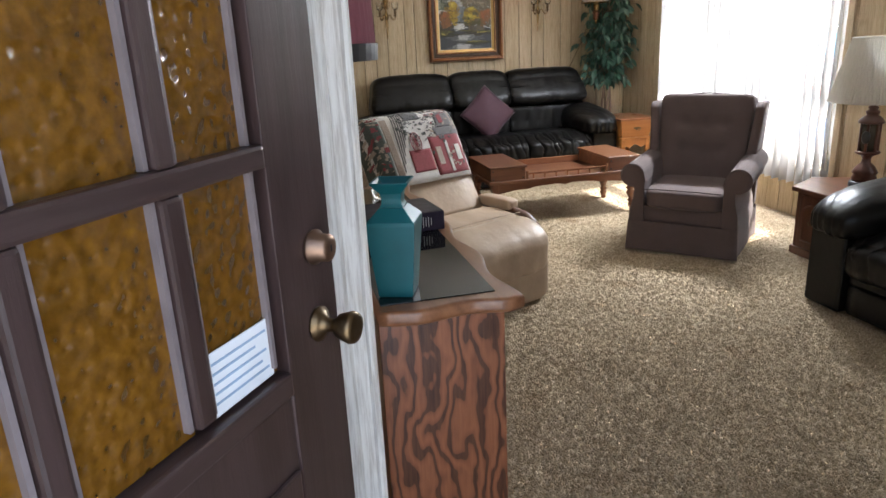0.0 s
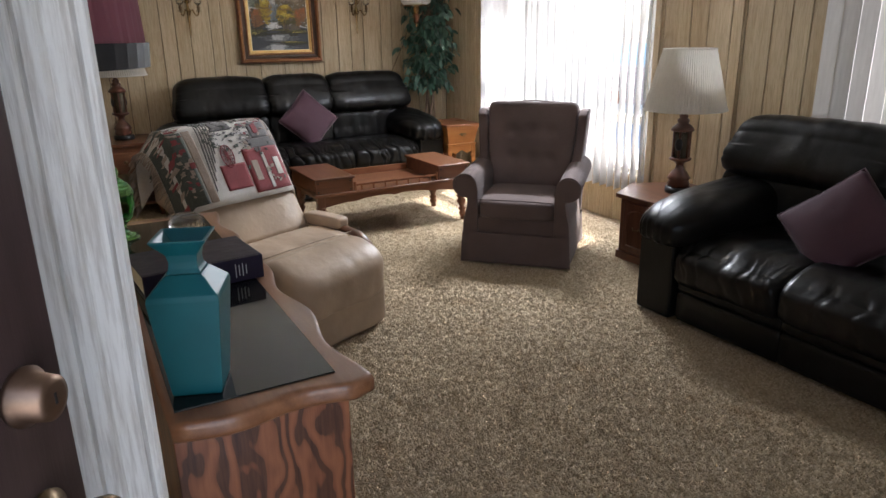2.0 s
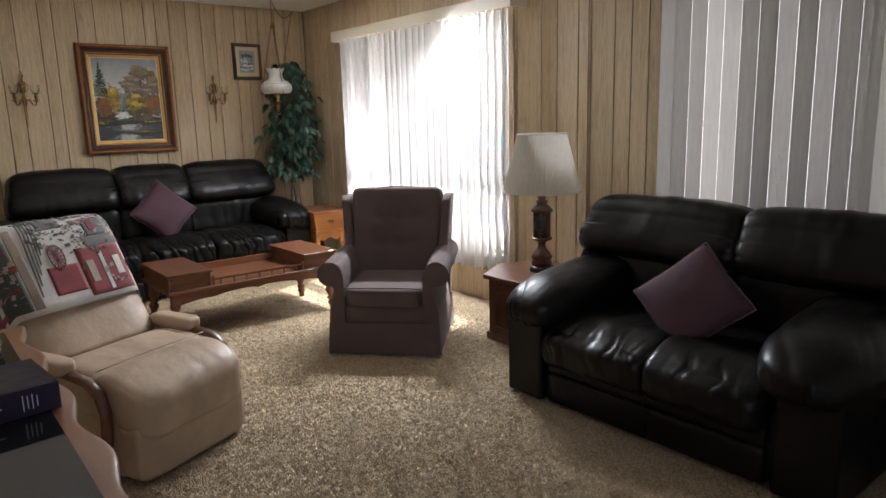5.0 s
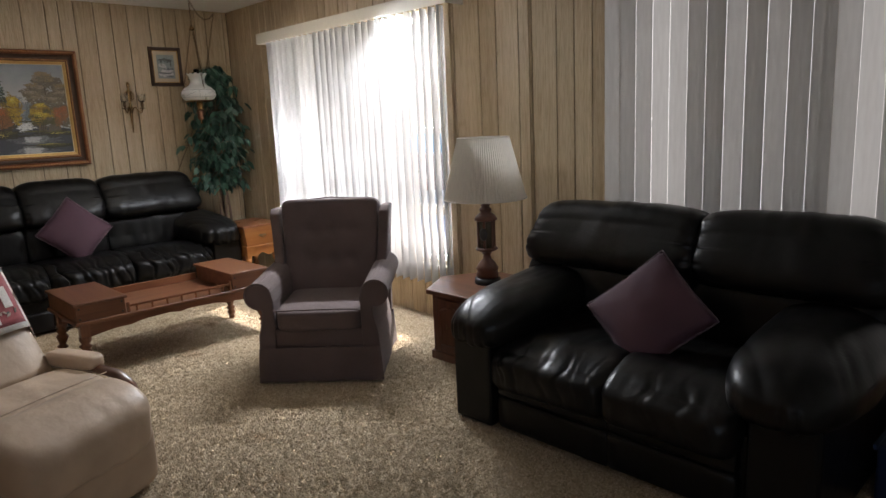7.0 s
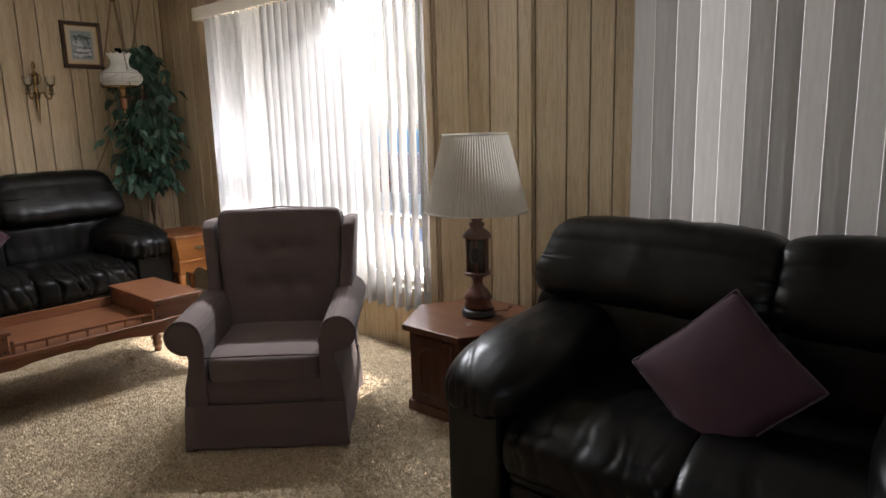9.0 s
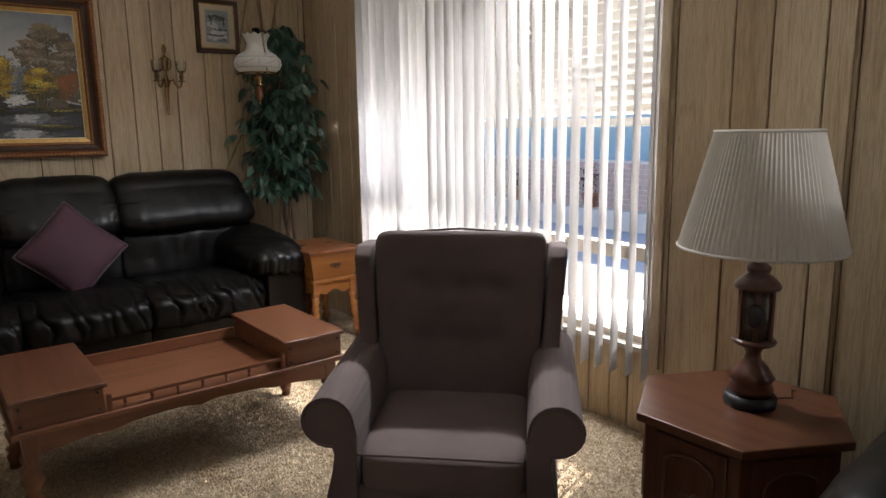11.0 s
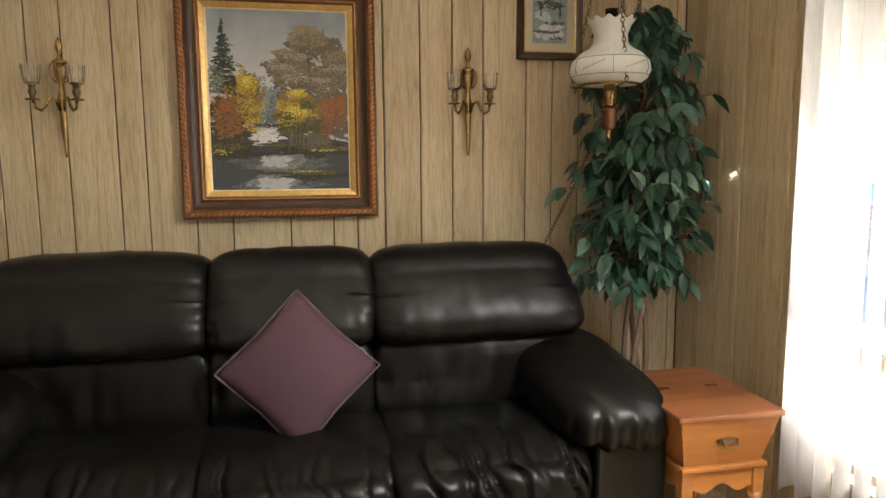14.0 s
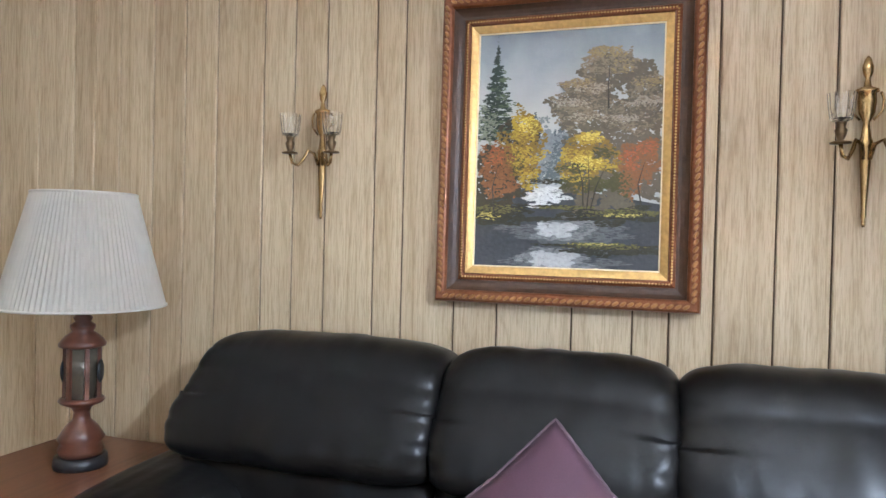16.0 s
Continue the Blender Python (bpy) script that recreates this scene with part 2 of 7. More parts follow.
def prism(outline, z0, z1, bevel=0.0, segments=2):
    """An upright block over an outline of (x, y)."""
    bm = bmesh.new()
    low = [bm.verts.new((x, y, z0)) for x, y in outline]
    high = [bm.verts.new((x, y, z1)) for x, y in outline]
    n = len(outline)
    for i in range(n):
        bm.faces.new((low[i], low[(i + 1) % n], high[(i + 1) % n], high[i]))
    bm.faces.new(low[::-1])
    bm.faces.new(high)
    bmesh.ops.recalc_face_normals(bm, faces=bm.faces[:])
    if bevel:
        bmesh.ops.bevel(bm, geom=[e for e in bm.edges if abs(e.verts[0].co.z - e.verts[1].co.z) < 1e-6], offset=bevel, segments=segments, profile=0.6, affect="EDGES", clamp_overlap=True)
    return bm


# ---- the room's shell ----
EAST, NORTH, SOUTH, WEST, HIGH = 3.985, 6.955, 0.42, -0.9, 2.44
WIN_Y0, WIN_Y1, WIN_Z0, WIN_Z1 = 4.06, 6.10, 0.36, 2.06
WIN2_Y0, WIN2_Y1, WIN2_Z0, WIN2_Z1 = 0.75, 2.85, 0.30, 2.06
DOOR_X0, DOOR_X1, DOOR_Z1 = -0.125, 0.82, 2.06
T = 0.14


def wall_with_holes(name, along, at, thick, lo, hi, holes, mat, label):
    """A wall along 'x' or 'y' whose inner face lies at 'at' and whose thickness goes to at + thick."""
    bms = []

    def block(a0, a1, z0, z1):
        if a1 - a0 < 1e-4 or z1 - z0 < 1e-4:
            return
        p, q = sorted((at, at + thick))
        bms.append(box_bm(p, q, a0, a1, z0, z1) if along == "y" else box_bm(a0, a1, p, q, z0, z1))
    a = lo
    for h0, h1, z0, z1 in sorted(holes):
        block(a, h0, 0, HIGH)
        block(h0, h1, 0, z0)
        block(h0, h1, z1, HIGH)
        a = h1
    block(a, hi, 0, HIGH)
    return structure(name, joined(*bms), mat, label, "wall")


floor = structure("floor", box_bm(WEST - 0.2, EAST + T, SOUTH - T, NORTH + T, -0.12, 0.0), CARPET, "worn beige cut-pile wall-to-wall carpet with faint stains", "carpet")
ceiling = structure("ceiling", box_bm(WEST - 0.2, EAST + T, SOUTH - T, NORTH + T, HIGH, HIGH + 0.1), CEILING, "plain off-white painted ceiling", "ceiling")
PT = 0.008
wall_north = wall_with_holes("wall_north", "x", NORTH + PT, T, WEST - 0.2, EAST + PT, [], GROOVE, "blond wood panelling with dark grooves behind the sofa")
wall_east = wall_with_holes("wall_east", "y", EAST + PT, T, SOUTH - T, NORTH + PT + T, [(WIN_Y0, WIN_Y1, WIN_Z0, WIN_Z1), (WIN2_Y0, WIN2_Y1, WIN2_Z0, WIN2_Z1)], GROOVE, "blond wood panelling with dark grooves around two windows")
wall_west = wall_with_holes("wall_west", "y", WEST, -T, SOUTH - T, NORTH + PT + T, [], PANEL, "blond wood panelled wall")
wall_south = wall_with_holes("wall_south", "x", SOUTH, -T, WEST, EAST + PT, [(DOOR_X0, DOOR_X1, -0.01, DOOR_Z1)], WHITE_PAINT, "off-white entrance wall with a door opening")

PLANKS = (0.149, 0.133, 0.13, 0.184, 0.116, 0.118, 0.173, 0.098, 0.172, 0.135, 0.221, 0.169, 0.097, 0.113)


def plank(name, parent, along, at, a0, a1, z0, z1):
    """One panelling board, 8 mm proud of its dark backing, with chamfered long edges."""
    g, c = 0.0024, 0.003
    prof = ((a0 + g, PT), (a0 + g, c), (a0 + g + c, 0.0), (a1 - g - c, 0.0), (a1 - g, c), (a1 - g, PT))
    pts = [((u, at + w, z) if along == "x" else (at + w, u, z)) for z in (z0, z1) for u, w in prof]
    n = len(prof)
    me = mesh_from(name, pts, [(i, i + 1, n + i + 1, n + i) for i in range(n - 1)] + [tuple(range(n))[::-1], tuple(range(n, 2 * n))])
    me.materials.append(PANEL)
    ob = new(name, me)
    ob.parent = parent
    return ob


def panelled(parent, along, at, lo, hi, phase, gaps):
    """Boards from lo to hi; gaps are (a0, a1, z0, z1) openings that boards stop at."""
    edges, a, k = [lo], phase, 0
    while a < hi:
        if a > lo + 0.01:
            edges.append(a)
        a += PLANKS[k % len(PLANKS)]
        k += 1
    for g in gaps:
        edges += [g[0], g[1]]
    edges = sorted(e for e in set(edges + [hi]))
    for a0, a1 in zip(edges, edges[1:]):
        if a1 - a0 < 0.012:
            continue
        mid = (a0 + a1) / 2
        z_spans = [(0.0, HIGH)]
        for g0, g1, z0, z1 in gaps:
            if g0 < mid < g1:
                z_spans = [(0.0, z0), (z1, HIGH)]
        for z0, z1 in z_spans:
            plank("plank", parent, along, at, a0, a1, z0, z1)

panelled(wall_north, "x", NORTH, WEST, EAST, 0.662 - sum(PLANKS), [])
panelled(wall_east, "y", EAST, SOUTH, NORTH, SOUTH - 0.07, [(WIN_Y0, WIN_Y1, WIN_Z0, WIN_Z1), (WIN2_Y0, WIN2_Y1, WIN2_Z0, WIN2_Z1)])




def pile_material():
    m, nt, b = material("carpet_tuft_yarn")
    rnd = nt.nodes.new("ShaderNodeNewGeometry").outputs["Random Per Island"]
    v = coords(nt, local=False)
    c = ramp(nt, rnd, [(0.0, (0.315, 0.235, 0.142)), (0.35, (0.43, 0.333, 0.212)), (0.75, (0.51, 0.40, 0.265)), (1.0, (0.60, 0.485, 0.345))])
    c = mixed(nt, 0.7, c, ramp(nt, noise_tex(nt, v, 1.4, 3, 0.6), [(0.3, (0.82, 0.78, 0.72)), (0.7, (1.0, 1.0, 1.0))]), "MULTIPLY")
    stain = ramp(nt, noise_tex(nt, v, 3.4, 4, 0.6), [(0.30, (0.66, 0.56, 0.45)), (0.42, (1.0, 1.0, 1.0))])
    nt.links.new(mixed(nt, 0.6, c, stain, "MULTIPLY"), b.inputs["Base Color"])
    b.inputs["Roughness"].default_value = 0.95
    return m


def carpet_pile(x0, x1, y0, y1, step, seed):
    """Short leaning three-sided tufts on a jittered grid, leaning together in small clumps of uneven height."""
    rng = np.random.default_rng(seed)
    gx, gy = np.meshgrid(np.arange(x0, x1, step), np.arange(y0, y1, step))
    x, y = gx.ravel(), gy.ravel()
    n = len(x)
    x, y = x + rng.uniform(-0.5, 0.5, n) * step, y + rng.uniform(-0.5, 0.5, n) * step
    cell = (np.floor((x - x0) / 0.017).astype(int) * 1009 + np.floor((y - y0) / 0.017).astype(int)) % 65536
    clump, way = rng.uniform(0.6, 1.2, 65536)[cell], rng.uniform(0.0, 6.283, 65536)[cell]
    lean_a = way + rng.uniform(-1.0, 1.0, n)
    lean = step * rng.uniform(0.2, 0.9, n)
    h = rng.uniform(0.0055, 0.0098, n) * clump
    turn = rng.uniform(0, 2.1, n)
    r = step * rng.uniform(0.55, 0.85, n)
    co = np.empty((n, 4, 3))
    for k in range(3):
        a = turn + 2.0944 * k
        co[:, k, 0], co[:, k, 1], co[:, k, 2] = x + r * np.cos(a), y + r * np.sin(a), -0.001
    co[:, 3, 0], co[:, 3, 1], co[:, 3, 2] = x + lean * np.cos(lean_a), y + lean * np.sin(lean_a), h
    tri = (np.arange(n)[:, None, None] * 4 + np.array([[0, 1, 3], [1, 2, 3], [2, 0, 3]])[None]).reshape(-1)
    me = bpy.data.meshes.new("carpet_pile")
    me.vertices.add(4 * n)
    me.vertices.foreach_set("co", co.ravel())
    me.loops.add(len(tri))
    me.loops.foreach_set("vertex_index", tri.astype(np.int32))
    me.polygons.add(3 * n)
    me.polygons.foreach_set("loop_start", np.arange(0, 9 * n, 3, dtype=np.int32))
    me.update(calc_edges=True)
    me.materials.append(pile_material())
    ob = new("carpet_pile", me)
    ob.parent = floor
    ob["label"] = "short twisted beige yarn tufts"
    return tagged(ob, kind="stuff")


carpet_pile(-0.1, EAST - 0.005, 0.75, NORTH - 0.01, 0.0090, 7)


# ---- soft shapes ----
def cushion(sx, sy, sz, n=5.0, cuts=9, wrinkle=0.004, seed=0.0, scale=9.0, pinch=0.0, ends=0.0):
    """A stuffed block of that size round the origin, with soft edges and shallow creases."""
    bm = bmesh.new()
    bmesh.ops.create_cube(bm, size=2.0)
    bmesh.ops.subdivide_edges(bm, edges=bm.edges[:], cuts=cuts, use_grid_fill=True)
    for v in bm.verts:
        p = Vector(v.co)
        e = ends or n
        r = ((abs(p.y) ** n + abs(p.z) ** n) ** (e / n) + abs(p.x) ** e) ** (1.0 / e)
        q = p / r
        k = 1.0 - pinch * abs(q.x) ** 3
        v.co = Vector((q.x * sx / 2, q.y * sy / 2 * k, q.z * sz / 2 * k))
    if wrinkle:
        for v in bm.verts:
            d = noise.noise(Vector((v.co.x * scale + seed, v.co.y * scale * 0.6, v.co.z * scale * 0.6 - seed)))
            d += 0.5 * noise.noise(Vector((v.co.x * scale * 3 + seed, v.co.y * scale, v.co.z * scale)))
            v.co += v.co.normalized() * wrinkle * d
    return bm


def leather(name, color, rough, crease=0.5):
    m, nt, b = material(name)
    v = coords(nt)
    fine, mid, wide = noise_tex(nt, v, 260.0, 2), noise_tex(nt, v, 12.0, 3, 0.5), noise_tex(nt, v, 3.0, 3)
    lo, hi = [c * 0.8 for c in color], [min(1, c * 1.2) for c in color]
    nt.links.new(ramp(nt, wide, [(0.3, lo), (0.7, hi)]), b.inputs["Base Color"])
    rr = node(nt, "ShaderNodeMapRange")
    rr.inputs["To Min"].default_value, rr.inputs["To Max"].default_value = rough * 0.85, rough * 1.25
    nt.links.new(mid, rr.inputs[0])
    nt.links.new(rr.outputs[0], b.inputs["Roughness"])
    b.inputs["Specular IOR Level"].default_value = 0.23
    mul = nt.nodes.new("ShaderNodeMath")
    mul.operation = "MULTIPLY_ADD"
    nt.links.new(fine, mul.inputs[0])
    mul.inputs[1].default_value = 0.012
    nt.links.new(mid, mul.inputs[2])
    bump(nt, b, mul.outputs[0], crease, 0.02)
    return m


def fabric(name, color, rough=0.9, scale=420.0, vary=0.35, sheen=0.2):
    m, nt, b = material(name)
    v = coords(nt)
    fine, wide = noise_tex(nt, v, scale, 3, 0.7), noise_tex(nt, v, 5.0, 3)
    lo, hi = [c * (1 - vary) for c in color], [min(1, c * (1 + vary)) for c in color]
    c = mixed(nt, 0.35, ramp(nt, fine, [(0.3, lo), (0.7, hi)]), ramp(nt, wide, [(0.3, lo), (0.7, hi)]))
    nt.links.new(c, b.inputs["Base Color"])
    b.inputs["Roughness"].default_value, b.inputs["Sheen Weight"].default_value = rough, sheen
    bump(nt, b, fine, 0.35, 0.003)
    return m


BLACK_LEATHER = leather("black_leather", (0.0065, 0.0061, 0.0057), 0.32, 0.11)
CREAM_LEATHER = leather("cream_leather", (0.46, 0.35, 0.255), 0.38, 0.22)
MAUVE = fabric("mauve_tweed", (0.104, 0.071, 0.064), 0.9, 420.0, 0.35, 0.06)
PLUM = fabric("plum_cloth", (0.062, 0.024, 0.037), 0.8, 300, 0.2, 0.03)
CORD = fabric("plum_cord", (0.10, 0.06, 0.075), 0.8, 500)
CHERRY = wood("cherry_wood", (0.135, 0.046, 0.020), (0.235, 0.092, 0.042), "x", 0.36, 4.0, 0.25)
CHERRY_Y = wood("cherry_wood_side", (0.105, 0.036, 0.016), (0.175, 0.068, 0.031), "y", 0.36, 4.0, 0.25)
CHERRY_Z = wood("cherry_wood_upright", (0.14, 0.05, 0.022), (0.25, 0.10, 0.046), "z", 0.36, 4.0, 0.25)
DARK_WOOD = wood("dark_stained_wood", (0.085, 0.028, 0.014), (0.16, 0.058, 0.030), "z", 0.35, 5.0, 0.25)
MAPLE = wood("honey_maple", (0.35, 0.125, 0.031), (0.51, 0.21, 0.058), "x", 0.36, 4.0, 0.25)
MAPLE_TOP = wood("reddish_maple_top", (0.16, 0.050, 0.019), (0.25, 0.088, 0.033), "x", 0.34, 4.0, 0.3)
OAK = wood("red_oak", (0.085, 0.030, 0.014), (0.33, 0.135, 0.060), "z", 0.38, 6.0, 0.2, vary=0.0, grain=80)
OAK_TOP = wood("red_oak_top", (0.17, 0.068, 0.030), (0.28, 0.120, 0.054), "y", 0.34, 6.0, 0.3, vary=0.0, grain=80)
BRASS = plain("aged_brass", (0.38, 0.25, 0.105), 0.25, 1.0, 0.25, 60)
DARK_BRASS = plain("dark_brass", (0.16, 0.11, 0.06), 0.38, 1.0, 0.3, 60)
BLACK = plain("black_plastic", (0.015, 0.015, 0.016), 0.4)


# ---- couches ----
def fold(x, seed):
    """Sharp-edged gathers along x, 0 to 1."""
    f = max(0.0, 1.0 - 2.4 * abs(noise.noise(Vector((x * 14.0 + seed, seed * 1.7, 0.4))))) ** 2
    return f * max(0.35, min(1.0, 0.75 + 1.6 * noise.noise(Vector((x * 4.0 - seed, 3.1, seed)))))


def leather_couch(name, label, m, back_edges, seat_edges, arm_out, arm_in, top=1.05, group="", dd=0.0):
    """A stuffed leather couch; the origin lies on the floor at the middle of its front, +y goes to its back."""
    th = thing(name, label, "couch", m, group)
    s = top / 1.05
    gather = 0.16 if dd else 1.0        # the loveseat's covers are drawn smoother
    a0, a1 = seat_edges[0], seat_edges[-1]
    part("base", box_bm(a0 - 0.02, a1 + 0.02, 0.06, 0.80 + dd, 0.03, 0.30, 0.01), BLACK_LEATHER, th)
    part("back_frame", box_bm(-arm_out + 0.19, arm_out - 0.19, 0.66 + dd, 0.80 + dd, 0.03, 0.93 * s, 0.04, 3), BLACK_LEATHER, th)
    for k, (x0, x1) in enumerate(zip(seat_edges, seat_edges[1:])):
        w, c = x1 - x0, (x0 + x1) / 2
        bm = cushion(w + 0.015, 0.68 + dd, 0.215, 3.6, 63, 0.008, 3.1 * k + arm_out, 9.0, ends=10)
        half = (0.68 + dd) / 2
        for v in bm.verts:      # the front lip rolls down over the panel and is gathered
            f = max(0.0, min(1.0, (-v.co.y - half + 0.26) / 0.20))
            v.co.z -= 0.045 * f * f
            g = fold(v.co.x * 1.25 + 0.35 * v.co.z + 0.05 * noise.noise(v.co * 11), 3.0 * k + arm_out) * f
            v.co += Vector((0, 0.042, -0.022)) * g * gather
            v.co.z += 0.012 * f * noise.noise(Vector((v.co.x * 7 + k, v.co.y * 9, 1.7)))
        part("seat_cushion", moved(bm, pose(c, 0.285 + dd / 2, 0.370 * s, -2.5)), BLACK_LEATHER, th, smooth=True)
        part("footrest_panel", moved(cushion(w + 0.001, 0.09, 0.115, 6, 9, 0.004, k, 8, ends=30), pose(c, 0.065, 0.225)), BLACK_LEATHER, th, smooth=True)
        part("front_panel", moved(cushion(w + 0.001, 0.08, 0.145, 9, 7, 0.002, k + 5, 8, ends=40), pose(c, 0.062, 0.095)), BLACK_LEATHER, th, smooth=True)
    for k, (x0, x1) in enumerate(zip(back_edges, back_edges[1:])):
        w, c = x1 - x0, (x0 + x1) / 2
        low = cushion(w + 0.01, 0.27, 0.34, 3.6, 39, 0.008, 7.7 * k + arm_out, 8.0, ends=10)
        for v in low.verts:
            front = max(0.0, min(1.0, -v.co.y / 0.10))
            v.co.y += front * 0.024 * gather * fold(v.co.x * 0.8, 9.1 * k + arm_out) * max(0.0, 1.0 - abs(v.co.z + 0.02) / 0.12)
        part("lumbar_cushion", moved(low, pose(c, 0.575 + dd, 0.565 * s, -8)), BLACK_LEATHER, th, smooth=True)
        up = cushion(w + 0.012, 0.30, 0.37 * s, 3.2, 39, 0.008, 5.3 * k - arm_out, 8.0, ends=9)
        for v in up.verts:      # the head roll bulges out over the lumbar part, its ends slope
            h = v.co.z / (0.185 * s)
            v.co.y -= ((0.045 if dd else 0.075) * max(0.0, 0.40 - h)) * (v.co.y < 0) - (0.0 if dd else 0.03) * max(0.0, h) ** 2
            out = abs(v.co.x) / (w / 2)
            v.co.z -= 0.022 * s * out ** 4 * (h > 0)
            v.co.y += 0.012 * gather * fold(v.co.x * 0.9, 2.3 * k + 4.0 * arm_out) * max(0.0, min(1.0, -h - 0.1)) * (v.co.y < 0)
            v.co.y += 0.012 * max(0.0, out - 0.82) / 0.18 * fold(v.co.z * 1.5, k + 1.0) * (v.co.y < 0)
            if (k == 0 and v.co.x < 0 and h > -0.6) or (k == len(back_edges) - 2 and v.co.x > 0 and h > -0.6):
                v.co.x *= 1.0 - 0.13 * (h + 0.6) / 1.6
        part("head_cushion", moved(up, pose(c, 0.62 + dd, 0.865 * s, -10)), BLACK_LEATHER, th, smooth=True)
    for sign in (-1, 1):
        w = arm_out - arm_in
        side = sorted((sign * (arm_out - w * 0.82), sign * (arm_out - 0.012)))
        part("arm_body", box_bm(*side, 0.012, 0.80 + dd, 0.012, 0.47 * s, 0.020, 3), BLACK_LEATHER, th)
        length = 0.90 + dd
        bm = cushion(w + 0.135, length, 0.225, 2.7, 45, 0.007, 11.0 + sign + arm_out, 8.0, ends=2.9)
        for v in bm.verts:      # a stuffed pillow: full in the middle, its nose rolled down and puckered
            f = -v.co.y / (length / 2)
            nose = max(0.0, (f - 0.45) / 0.55)
            v.co.z -= 0.028 * nose ** 2 + 0.02 * max(0.0, -f) ** 2
            across = v.co.x * sign / (w / 2 + 0.06)
            v.co.z -= 0.035 * max(0.0, across) ** 2 - 0.014 * (1 - across * across) * (v.co.z > 0)
            low = max(0.0, min(1.0, 0.75 - v.co.z / 0.10))
            pucker = fold(v.co.x * 1.7, 2.0 * sign + arm_out) * max(0.0, min(1.0, (f - 0.62) / 0.25)) * (0.35 + 0.65 * low)
            v.co += Vector((0, 0.034 if not dd else 0.018, 0.010)) * pucker
            v.co.z -= 0.010 * fold(v.co.x * 0.8 + v.co.y * 0.5, 5.0 + sign) * max(0.0, min(1.0, (f + 0.1) / 0.5)) * (v.co.z > 0)
        c = sign * ((arm_out + arm_in) / 2 - 0.012)
        part("arm_pad", moved(bm, pose(c, 0.385 + dd / 2, 0.562 * s, 5)), BLACK_LEATHER, th, smooth=True)
    return th


leather_couch("sofa", "black leather three-seat reclining sofa against the panelled wall", pose(2.295, 6.10, 0, 0, 0, 0),
              (-1.055, -0.285, 0.285, 1.07), (-0.92, -0.28, 0.30, 0.92), 1.20, 0.89)
leather_couch("loveseat", "black leather two-seat loveseat in front of closed blinds", pose(2.87, 2.2, 0, 0, 0, -90),
              (-0.80, 0.08, 0.80), (-0.52, 0.03, 0.52), 0.785, 0.50, 0.95, dd=0.12)


def throw_pillow(label, m):
    th = thing("throw_pillow", label, "pillow", m, "plum pillows")
    s = 0.42
    bm = bmesh.new()
    bmesh.ops.create_grid(bm, x_segments=22, y_segments=22, size=s / 2)
    back = bm.copy()
    for b, sign in ((bm, 1), (back, -1)):
        for v in b.verts:
            u, w = v.co.x / (s / 2), v.co.y / (s / 2)
            h = max(0.0, (1 - u * u) * (1 - w * w)) ** 0.45
            v.co.z = sign * (0.068 * h + 0.004 * noise.noise(Vector((v.co.x * 14, v.co.y * 14, sign))) * h)
            k = 1 - 0.05 * (1 - abs(u * w))
            v.co.x, v.co.y = v.co.x * k, v.co.y * k
    both = joined(bm, back)
    bmesh.ops.remove_doubles(both, verts=both.verts[:], dist=0.0015)
    part("cover", both, PLUM, th, smooth=True)
    edge = []
    for a in range(0, 96):
        side, f = divmod(a, 24)
        t = -1 + 2 * f / 24
        u, w = ((t, -1), (1, t), (-t, 1), (-1, -t))[side]
        k = 1 - 0.05 * (1 - abs(u * w))
        edge.append((u * k * s / 2, w * k * s / 2, 0.0025 * math.sin(a * 2.4)))
    part("cord_piping", tube(edge + [edge[0]], [0.0036 + 0.0014 * (i % 2) for i in range(97)], 6), CORD, th, "twisted plum cord edging", True)
    return th


throw_pillow("plum cloth throw pillow with corded edge on the sofa", pose(2.315, 6.44, 0.668, 70, 0, 0) @ pose(0, 0, 0, 0, 0, 45) @ Matrix.Diagonal((0.91, 0.91, 0.95, 1)))
throw_pillow("plum cloth throw pillow with corded edge on the loveseat", pose(3.195, 2.165, 0.572, 57.6, 13.2, -90) @ pose(0, 0, 0, 0, 0, -29) @ Matrix.Diagonal((0.90, 0.90, 0.95, 1)))


